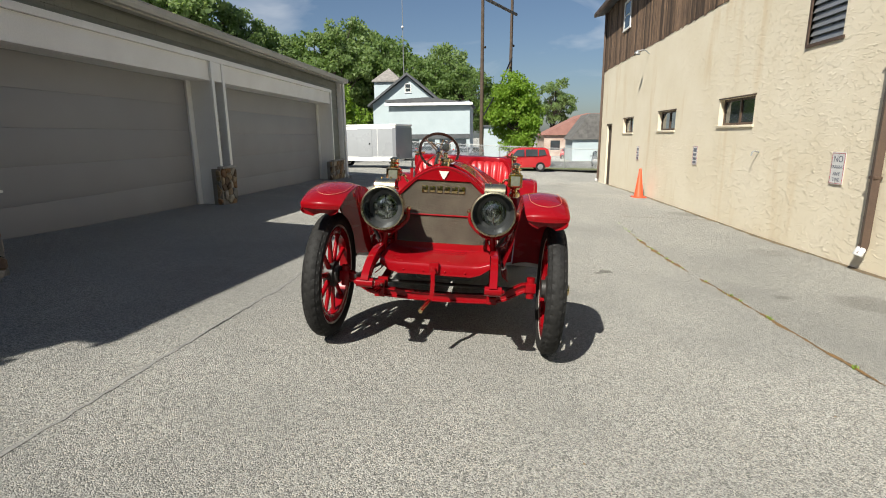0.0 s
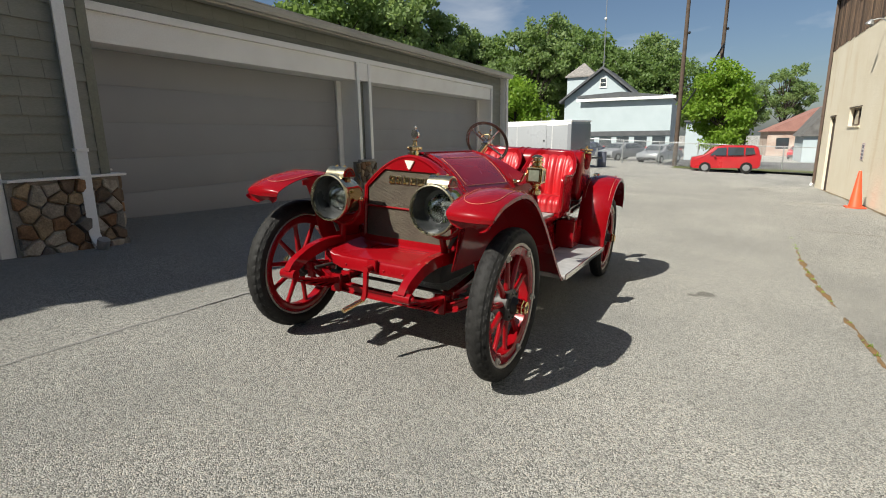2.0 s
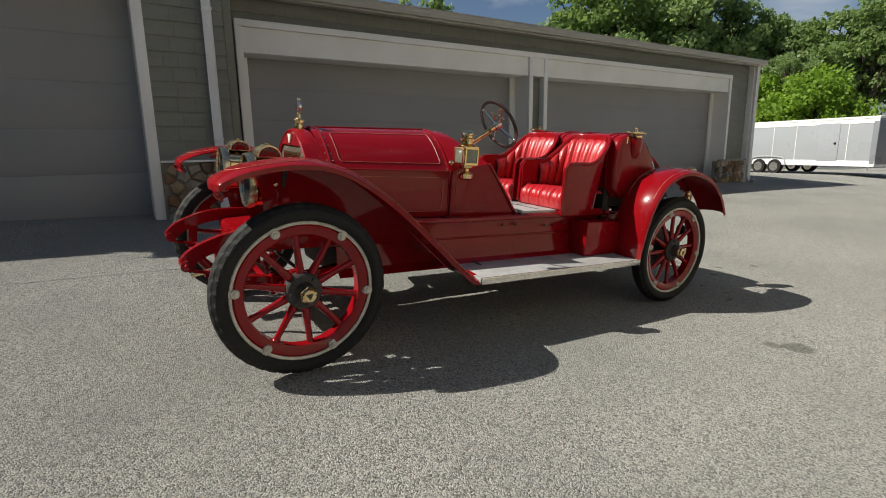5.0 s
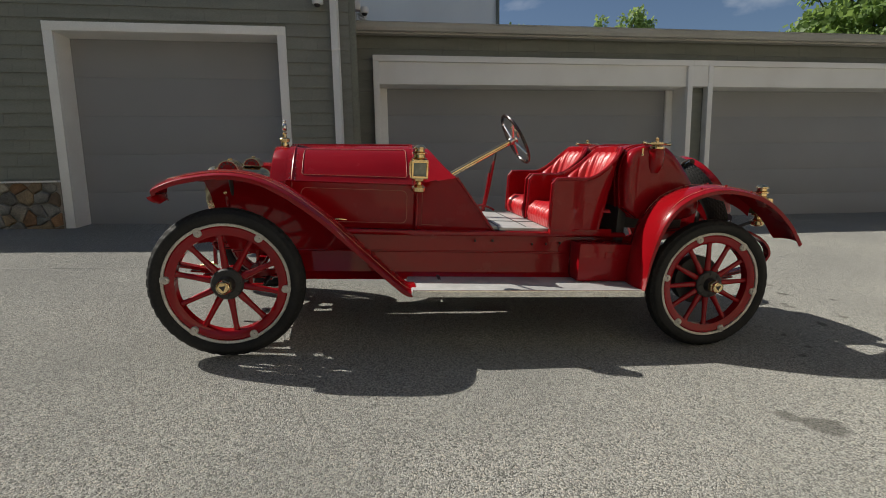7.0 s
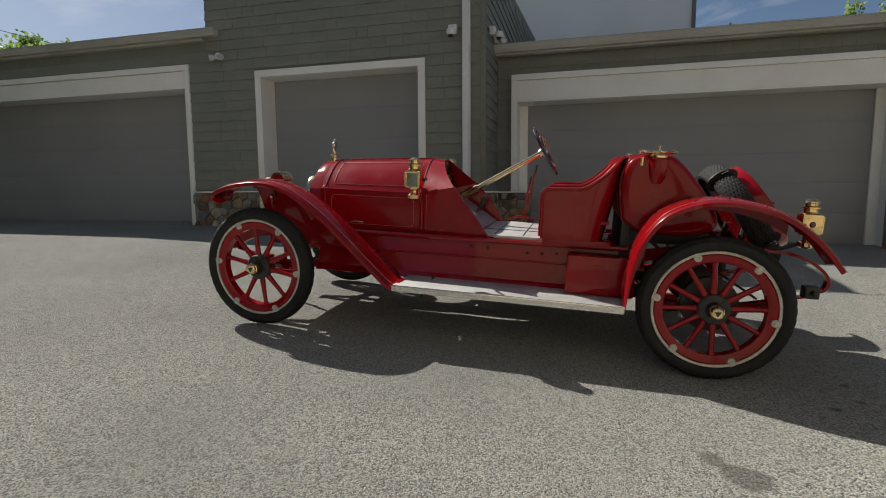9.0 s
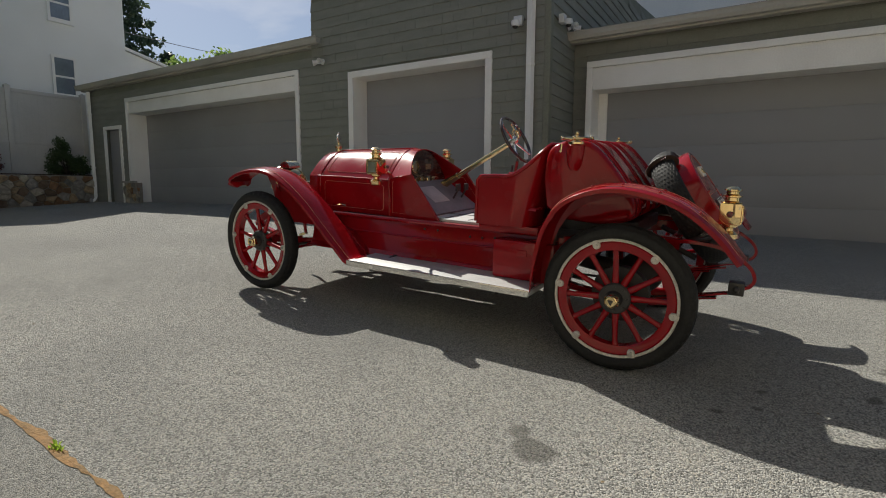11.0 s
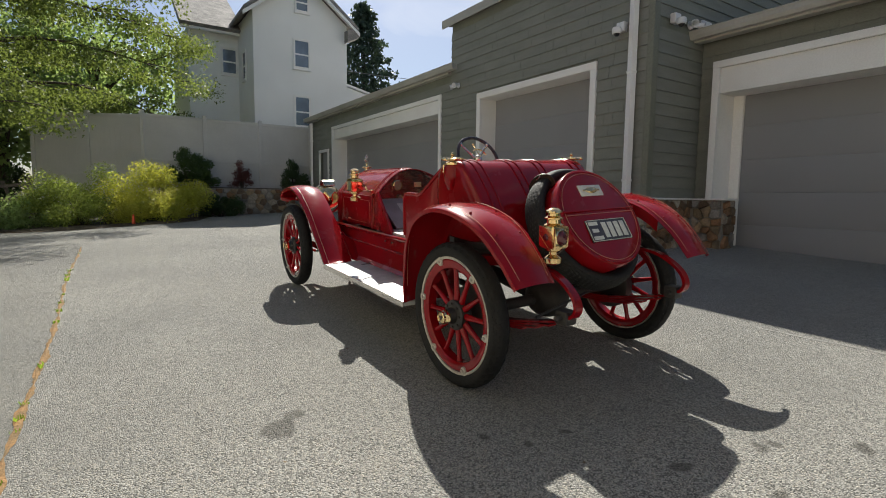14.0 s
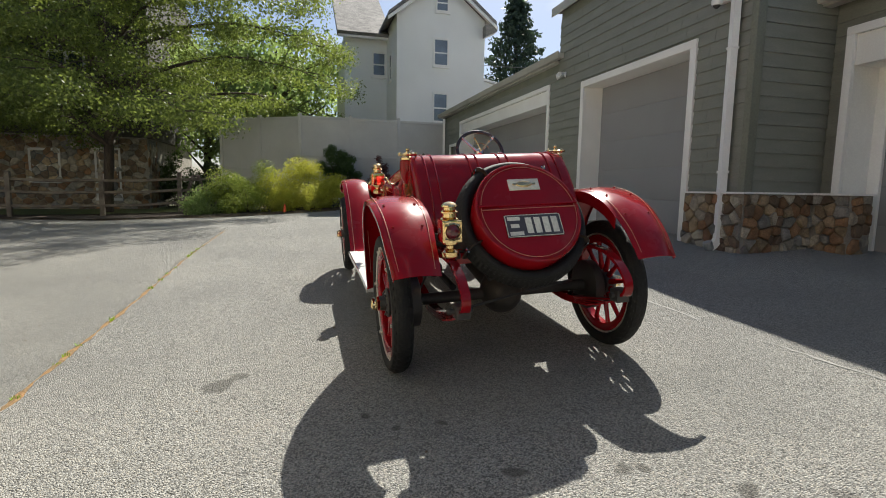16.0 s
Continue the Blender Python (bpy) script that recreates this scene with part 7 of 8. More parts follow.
for q, (x, y, r, h) in enumerate(((3.09, -16.54, 1.3, 2.6), (4.9, -16.11, 1.5, 2.3), (6.7, -16.93, 1.4, 2.9))):
    shrub("dark shrub in the shade behind the rail fence", x, y, r, 1.0, h, 6000, .1, LEAF_SHRUB, 90 + q)
c = thing("marker_stake", "small orange marker at the edge of the bed", "marker", pose(1.45, -7.8, gz(1.45, -7.8)))
part("flag", lathe(bmesh.new(), [(.09, 0), (.09, .02), (.05, .03), (.025, .3), (0, .31)], None, 12), ORANGE, c)

locust_tree("spreading honey locust with yellow-green leaves", 7.95, -12.2, 51)
sh2 = tree("dark green tree in the back yard", 9, (3.4, 3.4, 3.6), 1.6, 50, 9000, .2, LEAF_MID, 52, .2)
put(sh2, 14.3, -14.0)
again(sh2, 5.5, -18.5, 80, 1.1)
again(sh2, 2.2, -21, 200, 1.25)

# split rail fence
sf = thing("rail_fence", "weathered split-rail fence behind the planting bed", "fence")
posts = [(12.4, -9.4), (9.95, -10.0), (7.5, -10.5), (5.2, -11.1), (4.0, -11.4)]
for i, (x, y) in enumerate(posts):
    z = gz(x, y) + .05
    b = bmesh.new()
    sweep(b, [(x, y, z - .2), (x + .01, y, z + .6), (x - .01, y + .01, z + 1.45)], rect(.13, .12), (0, 1, 0))
    part("fence_post", bevel_all(b, .02, 1), RAILWOOD, sf)
    if i + 1 < len(posts):
        x2, y2 = posts[i + 1]
        z2 = gz(x2, y2) + .05
        for hh in (.35, .8, 1.2):
            b = bmesh.new()
            sweep(b, [(x, y, z + hh), ((x + x2) / 2, (y + y2) / 2, (z + z2) / 2 + hh - .03), (x2, y2, z2 + hh + .02)], [(-.04, -.05), (.045, -.035), (.03, .05), (-.035, .045)])
            part("fence_rail", b, RAILWOOD, sf)
ladder = thing("garden_trestle", "pale wooden trestle leaning in the garden", "trestle", pose(4.8, -12.0, gz(5, -12.0) + .07))
for a, c in (((-.5, 0, 0), (-.1, 0, 1.3)), ((.5, 0, 0), (.1, 0, 1.3)), ((-.5, .5, 0), (-.1, .2, 1.3)), ((.5, .5, 0), (.1, .2, 1.3)), ((-.38, 0, .45), (.38, 0, .45)), ((-.15, .1, 1.3), (.15, .1, 1.3))):
    part("leg", bevel_all(sweep(bmesh.new(), [a, c], rect(.07, .05), (0, 1, .2)), .006, 1), RAILWOOD, ladder)


# ---- houses ----
def sash_window(parent, m, w, h, mt=WHITE, glass=WINGLASS):
    """A double-hung window: frame, two panes, meeting rail; faces local -y."""
    o = part("window", bx(bx(bx(bx(bmesh.new(), -w / 2 - .08, -w / 2, -.05, .02, -.08, h + .08), w / 2, w / 2 + .08, -.05, .02, -.08, h + .08), -w / 2, w / 2, -.052, .02, h, h + .1), -w / 2 - .1, w / 2 + .1, -.09, .02, -.1, 0), mt, parent)
    o.matrix_basis = m
    part("meeting_rail", box(-w / 2, w / 2, -.03, .0, h / 2 - .03, h / 2 + .03), mt, o)
    part("bottom_rail", box(-w / 2, w / 2, -.028, .0, 0, .05), mt, o)
    part("pane", box(-w / 2, w / 2, -.012, -.006, .05, h / 2 - .03), glass, o)
    part("pane", box(-w / 2, w / 2, -.020, -.014, h / 2 + .03, h), glass, o)
    return o


south = lambda x, y, z: pose(x, y, z, 0, 0, 180)
hw = thing("white_house", "tall white stuccoed gabled house with sash windows behind the fence", "house")
part("gable_wall", prism(bmesh.new(), [(-3.06, .0), (-7.0, .0), (-7.0, 8.2), (-5.03, 9.75), (-3.06, 8.2)], -21, -12.8, "y"), HOUSEWHITE, hw)
part("wing_wall", prism(bmesh.new(), [(-1.08, 0), (-3.06, 0), (-3.06, 7.9), (-1.08, 7.9)], -21, -15.5, "y"), HOUSEWHITE, hw)
part("lean_to_wall", prism(bmesh.new(), [(-7.0, 0), (-12.5, 0), (-12.5, 4.45), (-7.0, 5.68)], -20, -12.95, "y"), HOUSEWHITE, hw)
part("gable_roof", prism(bmesh.new(), [(-2.66, 7.98), (-5.03, 9.84), (-7.4, 7.98), (-7.4, 8.12), (-5.03, 10.02), (-2.66, 8.12)], -21.2, -12.4, "y"), SHINGLE, hw)
part("wing_roof", prism(bmesh.new(), [(-15.1, 7.72), (-21.5, 12.1), (-21.5, 12.3), (-14.9, 7.86)], -3.2, -.72, "x"), SHINGLE, hw, "grey shingled wing roof")
part("lean_to_roof", prism(bmesh.new(), [(-7.0, 5.70), (-12.7, 4.43), (-12.7, 4.52), (-7.0, 5.80)], -20.2, -12.85, "y"), WHITE, hw)
b = bmesh.new()
bx(b, -3.05, -.76, -15.2, -15.05, 7.66, 7.82)
part("eaves_board", b, WHITE, hw)
b = bmesh.new()
prism(b, [(-2.62, 7.9), (-5.03, 9.78), (-7.44, 7.9), (-7.44, 7.76), (-5.03, 9.64), (-2.62, 7.76)], -12.5, -12.36, "y")
part("barge_board", b, WHITE, hw)
part("cornice_return", prism(bmesh.new(), [(-6.9, 7.45), (-7.42, 7.7), (-7.42, 7.95), (-6.9, 7.95)], -12.95, -12.4, "y"), SHINGLE, hw)
for x, y, z, w, h in ((-5.0, -12.8, 3.76, .56, 1.18), (-5.0, -12.8, 6.15, .56, 1.08), (-5.03, -12.8, 8.42, .46, .7), (-2.68, -15.5, 6.1, .52, 1.02)):
    sash_window(hw, south(x, y, z), w, h, glass=PALEGLASS)
sash_window(hw, pose(-3.06, -14.3, 5.7, 0, 0, 90), .45, 1.1)
sth = thing("stone_house", "dim stone and shingle house in the shade of the tree", "house")
b = bmesh.new()
bx(b, 7.2, 20, -24, -15, -.6, 2.75)
sw = part("stone_wall", b, MORTAR, sth, "tan and brown fieldstone lower wall")
stone_panel(sw, (7.2, -15, -.3), (1, 0, 0), (0, 1, 0), 6.4, 3.0, .31, 33)
stone_panel(sw, (7.2, -15, -.3), (0, -1, 0), (-1, 0, 0), 1.6, 3.0, .33, 34)
b = bmesh.new()
bx(b, 7.0, 20.2, -24.2, -14.9, 2.75, 10.2)
part("upper_wall", b, DARKWALL, sth, "dark shingle upper wall")
b = bmesh.new()
prism(b, [(-14.4, 10.1), (-19.5, 14.5), (-24.7, 10.1), (-24.7, 10.3), (-19.5, 14.75), (-14.4, 10.3)], 7.2, 20.5, "x")
part("roof", b, DARKROOF, sth)
# white frames take the greyer VINYL, which carries their shade in its colour
for x, z, w, h in ((9.6, 3.95, .5, 2.0), (10.25, 3.95, .5, 2.0), (10.95, .9, .95, 1.2), (8.7, .2, .8, 2.0), (14.2, 3.9, 1.1, 1.9)):
    sash_window(sth, south(x, -14.9 if z > 3 else -15.0, z), w, h, VINYL)


def fir(h, r, seed):
    rg = random.Random(seed)
    t = thing("fir_tree", "tall dark conifer behind the houses", "tree")
    cs, rr = [], []
    for k in range(90):
        z = .12 + .86 * (k / 90)
        a, q = k * 2.399, rg.uniform(.45, 1)
        w = r * (1 - z) ** .8
        cs.append((w * q * math.cos(a), w * q * math.sin(a), h * z - .05 * h * q * (1 - z)))
        rr.append(.10 * r + .32 * w)
    part("crown", leaf_cloud("crown", cs, rr, [110] * 90, .36, seed, shape=(1, 1, .35)), LEAF_FIR, t)
    b = bmesh.new()
    limb(b, (0, 0, -.3), (0, 0, h * .97), r * .09, .02, .0, rg, 6)
    part("trunk", b, BARK, t)
    return t


f1 = put(fir(17.2, 4.9, 61), -17.0, -33.0)
again(f1, -21.6, -34.5, 90, .66)
again(f1, -27, -36, 40, .68)

# ---- the street side to the north ----
# dark asphalt; the sheet also stands in for the house porch's shadow
structure("road", patch([(-60, 42.2), (60, 41.2), (60, 58.5), (-60, 58.5)], .025, 4), STREET, "dark asphalt car park beyond the wire fence", "road")
structure("verge", patch([(-30, 38.6), (30, 37.2), (30, 40.9), (-30, 41.9)], .03, 3), LAWN, "dusty grass verge in front of the wire fence", "grass")
cf = thing("chain_link_fence", "galvanised chain-link fence with steel posts", "fence")
FY, F0, F1, FH = 40.8, -17.0, 15.4, 1.65
for i in range(14):
    x = F0 + (F1 - F0) * i / 13
    part("fence_post", rod(bmesh.new(), (x, FY, gz(x, FY) - .1), (x, FY, gz(x, FY) + FH + .05), .035, None, 8), GALV, cf)
part("top_rail", tube(bmesh.new(), [(x, FY, gz(x, FY) + FH) for x in np.linspace(F0, F1, 14)], .025, 6), GALV, cf)
b = bmesh.new()
for i in range(-12, int((F1 - F0) / .16)):
    for s in (1, -1):
        x0 = F0 + i * .16
        a0, a1 = (x0, x0 + FH) if s > 0 else (x0 + FH, x0)
        if min(a0, a1) < F0 or max(a0, a1) > F1:
            continue
        z = gz(x0, FY)
        rod(b, (a0, FY, z + .03), (a1, FY, z + FH), .006, None, 3, False)
tagged(part("wire_mesh", b, GALV, cf), kind="stuff")


def parked_car(label, colour, L, H, prof, cabin, x, y, turn, group=""):
    """A modern car, side profile drawn out and pinched in above the belt line; faces local -x."""
    W = .86
    pm = bpy.data.materials.get("car_paint_" + colour[0]) or mat("car_paint_" + colour[0], colour[1], None, 1, 30, .3, coat=.8, fine_amt=.03)
    c = thing("parked_car", label, "car", pose(x, y, gz(x, y), 0, 0, turn), group)
    b = bmesh.new()
    rows = []
    for s, k in ((-1, .93), (-.97, .99), (-.9, 1), (.9, 1), (.97, .99), (1, .93)):
        rows.append([(px * (.985 if abs(s) > .95 else 1), s * W * (1 if pz < .95 else 1 - .28 * (pz - .95)), .62 + (pz - .62) * k) for px, pz in prof])
    vs = surf(b, rows, True)
    b.faces.new(vs[0])
    b.faces.new(list(reversed(vs[-1])))
    part("body", b, pm, c, smooth=40)
    for s in (-1, 1):
        for q in range(len(cabin)):
            b = bmesh.new()
            o = cabin[q]
            prism(b, [(a, z) for a, z in o], 0, .012, "y")
            for v_ in b.verts:
                v_.co.y = s * (W * (1 - .28 * max(0, v_.co.z - .95)) + .004 + v_.co.y)
            part("side_window", b, WINGLASS, c)
        for wx in (-L * .5 + .78, L * .5 - .72):
            o = part("wheel", rod(bmesh.new(), (wx, s * (W - .18), .32), (wx, s * (W + .012), .32), .32, None, 22), RUBBER, c)
            part("rim", lathe(bmesh.new(), [(.185, .0), (.188, .010), (.15, .016), (.05, .008), (0, .01)], pose(wx, s * (W + .014), .32, -90 * s, 0, 0), 18), GALV, o)
        part("headlight", ball(bmesh.new(), (-L / 2 + .16, s * (W - .2), .72), .13, 10, (.6, .8, .55)), PLASTICWHITE, c)
        part("tail_light", box(L / 2 - .1, L / 2 + .005, s * (W - .2), s * (W - .05), .75, 1.05, .02), SIGNRED, c)
        part("mirror", ball(bmesh.new(), (-L * .16, s * (W + .08), 1.0), .09, 10, (.7, 1, .7)), pm, c)
    part("windscreen", box(-.01, .01, -W * .78, W * .78, 0, 1), WINGLASS, c).matrix_basis = pose(-L * .235, 0, 1.0, 0, 42, 0) @ Matrix.Scale(.45, 4, (0, 0, 1))
    part("bumper", box(-L / 2 - .03, -L / 2 + .12, -W * .9, W * .9, .28, .5, .04), DARK, c)
    return c


hatch = [(-1.83, .35), (-1.86, .62), (-1.78, .92), (-1.15, 1.05), (-.62, 1.52), (-.15, 1.62), (1.45, 1.60), (1.66, 1.48), (1.80, .95), (1.83, .45), (1.7, .28), (-1.7, .26)]
hcab = [[(-.85, 1.03), (-.45, 1.46), (.02, 1.50), (.02, 1.03)], [(.10, 1.03), (.10, 1.50), (.92, 1.49), (.92, 1.04)], [(1.0, 1.04), (1.0, 1.48), (1.40, 1.46), (1.52, 1.12)]]
parked_car("small bright red boxy hatchback parked at the verge", ("red", (.45, .015, .02)), 3.66, 1.6, hatch, hcab, 2.0, 36.5, 3)
sedan = [(-2.25, .35), (-2.28, .62), (-2.15, .80), (-1.1, .95), (-.45, 1.38), (.1, 1.44), (.95, 1.40), (1.65, 1.02), (2.2, .95), (2.28, .5), (2.15, .28), (-2.1, .26)]
scab = [[(-.85, .96), (-.4, 1.31), (.1, 1.35), (.1, .96)], [(.18, .96), (.18, 1.35), (.9, 1.31), (1.4, .98)]]
for lab, col, x, y, tn in (("silver-grey sedan parked behind the wire fence", ("silver", (.24, .25, .26)), -2.44, 45.96, 70), ("dark grey sedan parked behind the wire fence", ("grey", (.06, .065, .07)), 9.78, 48.45, 80), ("black car parked behind the wire fence", ("black", (.02, .02, .022)), 12.39, 48.95, 85), ("silver-grey car parked behind the wire fence", ("silver", (.24, .25, .26)), -5.47, 46.51, 60), ("dark blue car parked behind the wire fence", ("blue", (.04, .05, .16)), -8.47, 46.01, 75), ("red sedan parked far down the street", ("red", (.45, .015, .02)), 10.19, 72.29, 75)):
    parked_car(lab, col, 4.5, 1.44, sedan, scab, x, y, tn, "cars behind the fence")

# enclosed trailer
tr = thing("cargo_trailer", "long white enclosed cargo trailer with twin axles", "trailer", pose(-5.52, 29.0, gz(-6.5, 29.5), 0, 0, 166))
b = bmesh.new()
bx(b, 0, 8.2, -2.3, 0, .42, 2.45, .1)
part("body", b, TRAILERWHITE, tr)
part("lower_band", box(-.01, 8.2, -2.31, .014, .42, .66, .01), WHITE, tr)
part("roof_cap", box(-.03, 8.23, -2.33, .03, 2.38, 2.48, .03), WHITE, tr)
part("top_band", box(0, 8.2, -.0, .012, 2.2, 2.38), WHITE, tr)
part("nose_guard", box(-.02, .22, -2.32, .02, .5, 2.30, .05), TRAILERGREY, tr)
for k in range(1, 7):
    part("seam_strip", box(k * 1.15 - .012, k * 1.15 + .012, .0, .008, .66, 2.38), WHITE, tr)
part("side_door", box(1.5, 2.4, .0, .02, .62, 2.25, .01), TRAILERWHITE, tr)
part("door_latch", ball(bmesh.new(), (1.65, .03, 1.4), .05, 8), DARK, tr)
for wx in (4.35, 5.2):
    for s in (.02, -2.30):
        o = part("wheel", rod(bmesh.new(), (wx, s - .1, .33), (wx, s + .1, .33), .34, None, 22), RUBBER, tr)
        part("rim", lathe(bmesh.new(), [(.21, .0), (.22, .015), (.1, .01), (0, .03)], pose(wx, s + .102, .33, -90, 0, 0), 18), NICKEL, o)
part("wheel_arch", tube(bmesh.new(), smooth_path([(3.85, .03, .45), (3.95, .03, .72), (4.4, .03, .8), (5.15, .03, .8), (5.6, .03, .72), (5.7, .03, .45)], 4), .035, 6, up=(0, 1, 0)), ALU, tr)
part("tongue", bx(bmesh.new(), -1.3, 0, -1.2, -1.1, .40, .5), DARK, tr)
part("jack", rod(bmesh.new(), (-1.0, -1.15, 0.0), (-1.0, -1.15, .95), .04, None, 8), GALV, tr)
bn = thing("blue_bin", "blue plastic drum beside the trailer", "drum", pose(-4.45, 32.2, gz(-4.45, 32.2)))
part("drum", lathe(bmesh.new(), [(0, 0), (.28, 0), (.29, .3), (.3, .32), (.29, .34), (.28, .9), (0, .92)], None, 16), SIGNBLUE, bn)

# traffic cone against the stucco wall
cn = thing("traffic_cone", "orange traffic cone standing by the stucco wall", "traffic cone", pose(4.62, 16.9, gz(4.62, 16.9)))
part("base", box(-.2, .2, -.2, .2, 0, .035, .012), ORANGE, cn)
part("cone", lathe(bmesh.new(), [(.15, .03), (.14, .05), (.035, .9), (.025, .92), (.02, .9)], None, 24), ORANGE, cn)

# pale blue house beyond the fence
H0 = Vector((-12.33, 61, gz(-12, 61)))
bh = thing("pale_house", "pale blue-white gabled house with a pyramid-roofed turret", "house", Matrix.Translation(H0))
b = bmesh.new()
bx(b, 0, 9.5, 0, 10, 0, 6.3)
part("front_wall", b, HOUSEBLUE, bh)
b = bmesh.new()
prism(b, [(-2.2, 0), (5.5, 0), (5.5, 6.4), (2.05, 9.3), (-2.2, 6.2)], 1.5, 9.5, "y")
part("gable_wall", b, HOUSEBLUE, bh)
b = bmesh.new()
prism(b, [(-2.7, 5.85), (2.05, 9.42), (6.0, 6.2), (6.0, 6.45), (2.05, 9.7), (-2.7, 6.1)], .9, 10, "y")
part("gable_roof", b, DARKROOF, bh)
b = bmesh.new()
prism(b, [(-.3, 6.25), (9.8, 5.9), (9.8, 6.1), (4.5, 6.75), (-.3, 6.5)], -.5, 10.2, "y")
part("low_roof", b, DARKROOF, bh)
part("eaves_board", box(-.35, 9.85, -.55, -.45, 5.85, 6.15), WHITE, bh)
b = bmesh.new()
bx(b, -2.1, 1.0, 2.0, 5.0, 5.7, 8.8)
part("turret", b, HOUSEBLUE, bh)
b = bmesh.new()
lathe(b, [(2.5, 8.75), (2.5, 8.9), (0, 10.5)], pose(-.55, 3.5, 0, 0, 0, 45), 4)
part("turret_roof", b, SHINGLE, bh)
sash_window(bh, pose(2.1, 1.5, 7.5), .6, .9)
part("porch_band", box(-.02, 9.52, -.12, -.0, 2.1, 2.6), DARKROOF, bh)
for k in range(5):
    part("dark_window", box(.4 + k * 1.85, 1.7 + k * 1.85, -.03, .0, .7, 2.0), WINGLASS, bh)
b = bmesh.new()
prism(b, [(0, 0), (14, 0), (14, 3.2), (0, 3.2)], 0, 12, "y")
bb = thing("brick_shop", "long pale brick building with a red roof", "building", pose(7.5, 80, gz(9, 70)))
part("wall", b, BRICKISH, bb)
b = bmesh.new()
prism(b, [(-.4, 3.1), (6, 6.2), (14.4, 6.0), (14.4, 3.1)], -.4, 12, "y")
part("roof", b, REDROOF, bb)
for k in range(4):
    part("window", box(1 + k * 3.2, 2.4 + k * 3.2, -.03, .02, .9, 2.3), WINGLASS, bb)
gs = thing("grey_shed", "low pale shed with a grey roof", "shed", pose(9.1, 62, gz(13, 58)))
part("wall", box(0, 8, 0, 6, 0, 2.6), HOUSEBLUE, gs)
b = bmesh.new()
prism(b, [(-.3, 2.5), (1.8, 5.4), (8.4, 5.2), (8.4, 2.5)], -.3, 6, "y")
part("roof", b, ROOFING, gs)
ws_ = thing("white_shed", "small white shed beyond the fence", "shed", pose(-1.1, 56, gz(0, 55)))
part("wall", box(0, 3.5, 0, 4, 0, 3.6), HOUSEBLUE, ws_)
part("roof", box(-.2, 3.7, -.2, 4.2, 3.6, 3.75), DARKROOF, ws_)


def utility_pole(x, y, h, lean):
    p = thing("utility_pole", "tall dark wooden utility pole", "pole", pose(x, y, gz(x, y)), "poles")
    part("pole", rod(bmesh.new(), (0, 0, -.3), (lean, 0, h), .16, .115, 12), POLEWOOD, p)
    part("insulator", ball(bmesh.new(), (lean * .7 + .2, 0, h * .66), .10, 8), DARK, p)
    return p


utility_pole(-1.03, 41.5, 13.6, .08)
utility_pole(1.26, 46.5, 15.2, .14)
arm = thing("cross_arm", "pale timber cross-arm joining the two poles", "cross-arm", pose(-1.03, 41.5, gz(0, 41.5), 0, 0, 65.4))
part("beam", box(-.75, 6.30, -.30, -.17, 12.35, 12.56, .02), RAILWOOD, arm)
part("brace", tube(bmesh.new(), smooth_path([(0.05, -.2, 4.0), (2.75, -.2, 6.2), (5.50, -.2, 8.9)], 6), .06, 6, up=(0, 1, 0)), DARK, arm)
mast = thing("radio_mast", "thin steel radio mast above the trees", "mast", pose(-14.7, 86, gz(-10, 84)))
part("mast", rod(bmesh.new(), (0, 0, 0), (0, 0, 25.5), .12, .05, 6), GALV, mast)
part("dish", ball(bmesh.new(), (0, -.2, 19.4), .22, 10), PLASTICWHITE, mast)

# trees to the north and west
maple = put(tree("bright green young maple behind the fence", 8, (2.75, 2.5, 3.6), .75, 90, 17000, .23, LEAF_BRIGHT, 71, .16, cone=.25), 1.55, 43)
m2 = put(tree("bright green bushy tree behind the trailer", 8, (3.4, 3.2, 3.3), .8, 60, 9000, .3, LEAF_BRIGHT, 72, .16), -14.7, 46)
T1 = put(tree("tall dark woodland tree", 16, (6.0, 5.5, 6.3), 4, 150, 13000, .40, LEAF_MID, 73, .35, (0, 0), clump=.155), -36.41, 88.23, 0, 1.3, gz(-30, 84))
T2 = put(tree("tall open woodland tree", 18, (5.2, 5.0, 6.6), 5, 95, 8500, .40, LEAF_MID, 74, .32, clump=.14), -25.87, 89.18, 0, 1.28, gz(-22, 88))
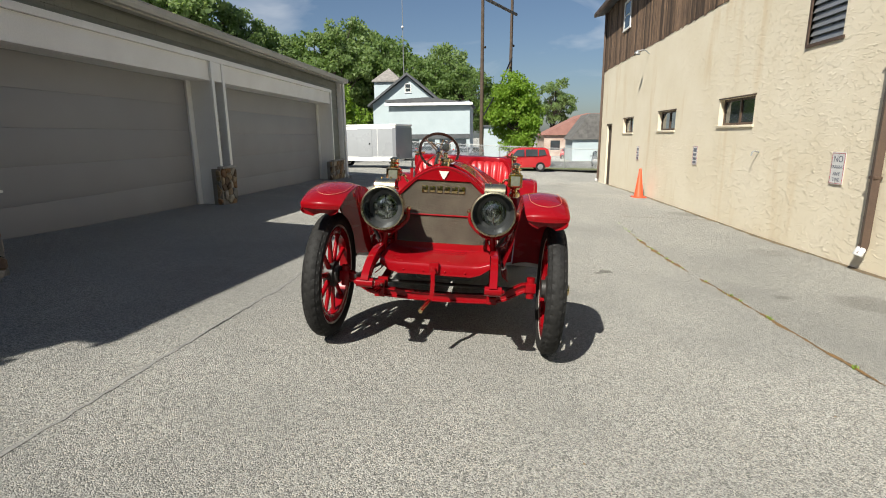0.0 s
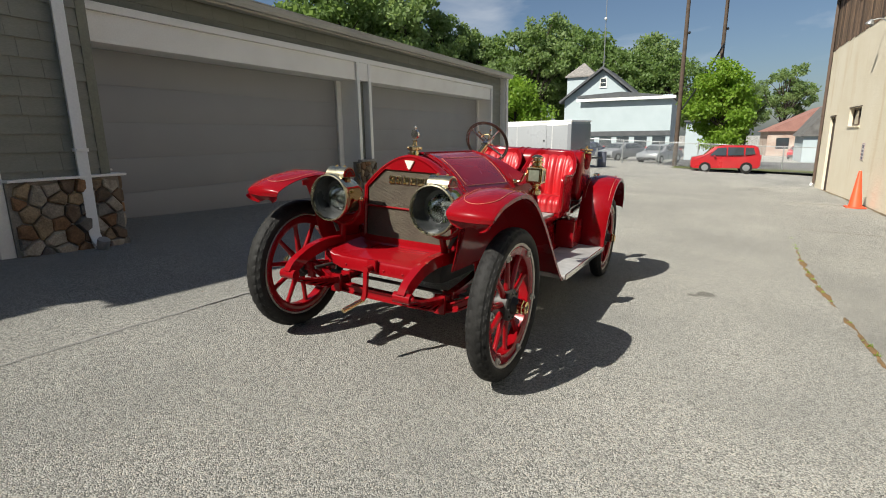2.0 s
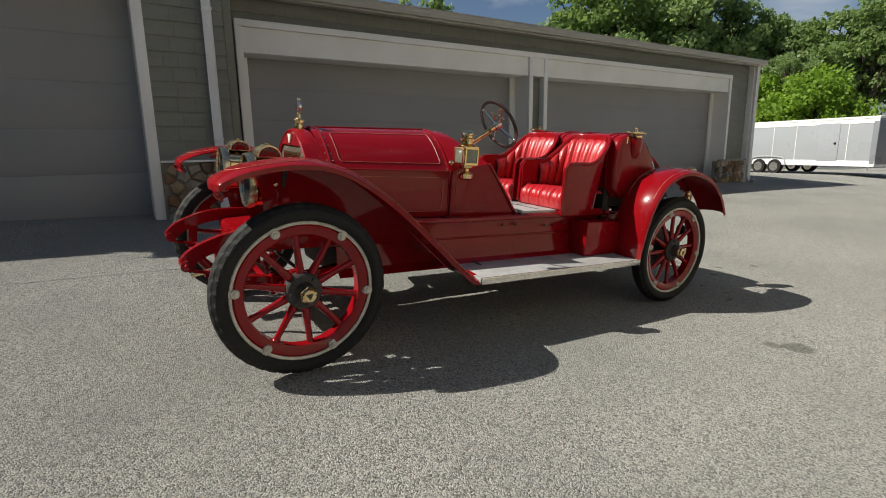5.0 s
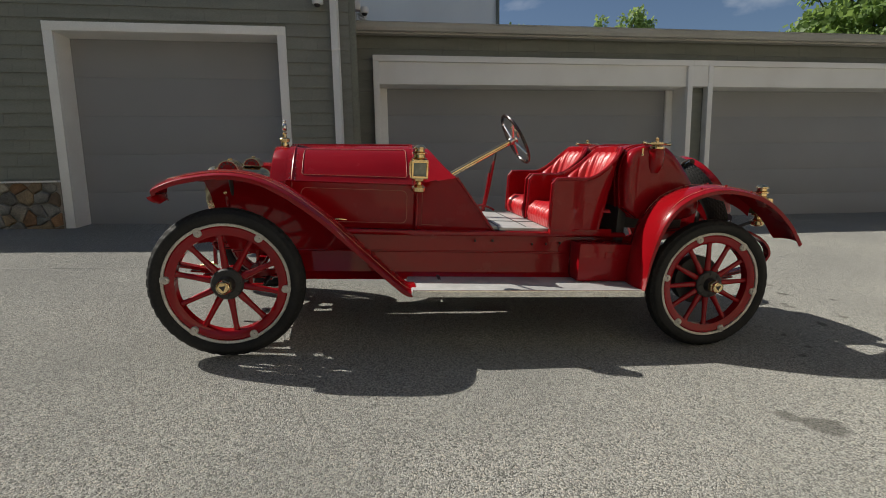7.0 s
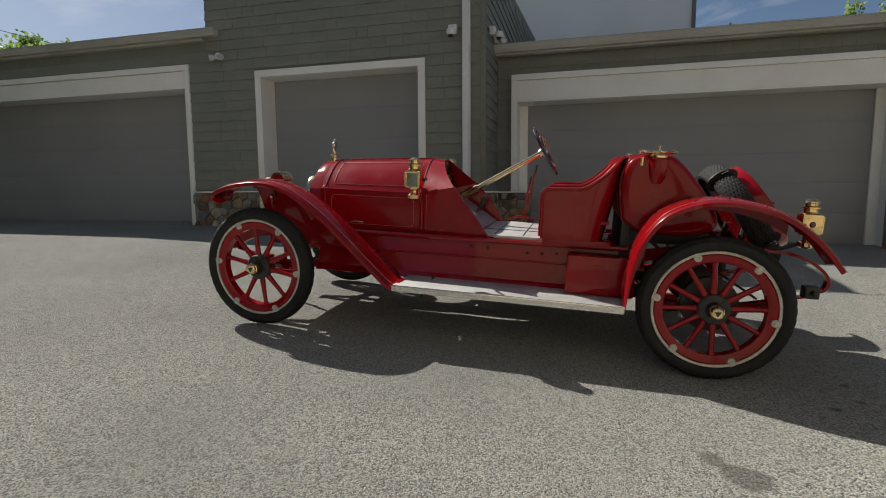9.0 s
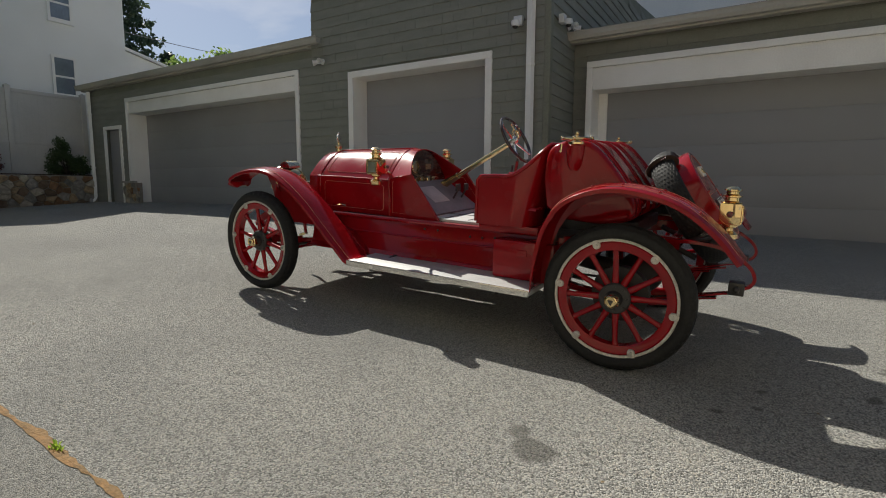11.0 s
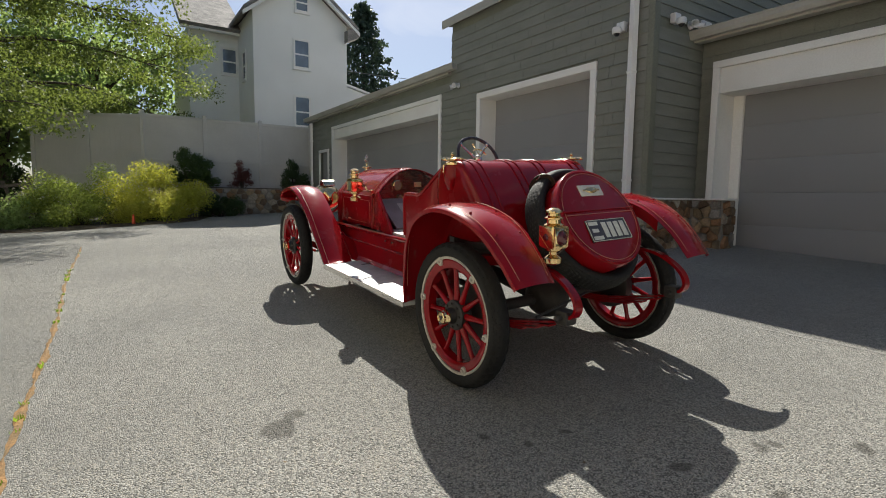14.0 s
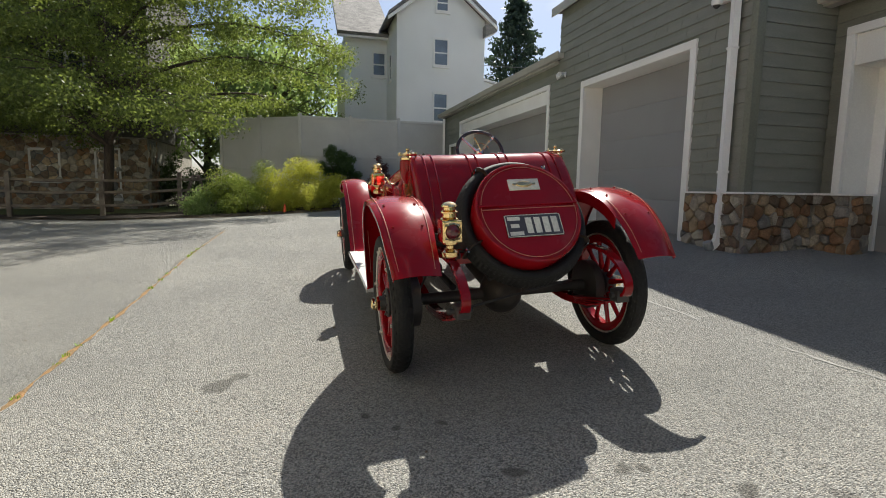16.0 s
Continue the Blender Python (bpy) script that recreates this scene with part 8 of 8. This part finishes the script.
T3 = put(tree("dark woodland tree with dense leaves", 14, (6.2, 5.6, 5.6), 2, 140, 13000, .40, LEAF_DARK, 75, .35, clump=.17), -13.88, 93.22, 0, 1.28, gz(-12, 90))
rg = random.Random(9)
for t, x, y, s in ((T3, -5.88, 95.23, 1.18), (T1, -42.84, 83.1, 1.46), (T3, -19.46, 95.34, 1.59), (T3, -30.94, 91.29, 1.62), (T1, -24.05, 98.49, 1.46), (T1, -10.01, 100.45, 1.23), (T3, 0.07, 99.33, 0.896), (T2, 10.72, 95.09, 0.762), (T3, 16.21, 97.12, 0.504), (T3, 22.29, 94.99, 0.56), (T1, 28.37, 92.87, 0.616),
                   (T1, -47.74, 76.92, 1.9), (T3, -53.61, 68.68, 2.24), (T3, -35.05, 95.47, 1.46), (T3, -44.02, 91.4, 1.68), (T2, -53.95, 85.26, 1.68), (T1, 6.04, 102.38, 0.728), (T3, 34.51, 87.63, 0.56),
                   (T1, -25.8, 37.35, 0.657), (T3, -21.31, 39.38, 0.583), (T1, -33.95, 42.6, 0.763), (T3, -29.03, 47.74, 0.742), (T2, -17.99, 48.68, 0.53),
                   (T2, -24.9, 13.7, 0.53), (T2, -23.6, 18.2, 0.551)):
    again(t, x, y, rg.uniform(0, 360), s)
for x, y, s in ((-21.5, 30.3, .95), (-19.3, 47.3, 1.0)):
    again(m2, x, y, rg.uniform(0, 360), s)
for t, x, y, s in ((T3, -24, -31, .92), (T3, -14, -40, .75), (T3, -32, -34, .78), (T1, -38, -28, .8), (T3, -24, -42, .7), (T1, 4, -38, .8), (T3, 16, -34, .8), (T1, 27, -22, .8), (T3, 34, -14, .8), (T1, 24, -32, .9)):
    again(t, x, y, rg.uniform(0, 360), s)

wire = thing("power_line", "thin dark power line running from the white house", "cable")
part("wire", tube(bmesh.new(), [(-7.05 - 20.5 * k / 14, -13.5 - 13.5 * k / 14, 6.5 + 4.7 * k / 14 - 1.2 * (k / 14) * (1 - k / 14)) for k in range(15)], .014, 5), DARK, wire)
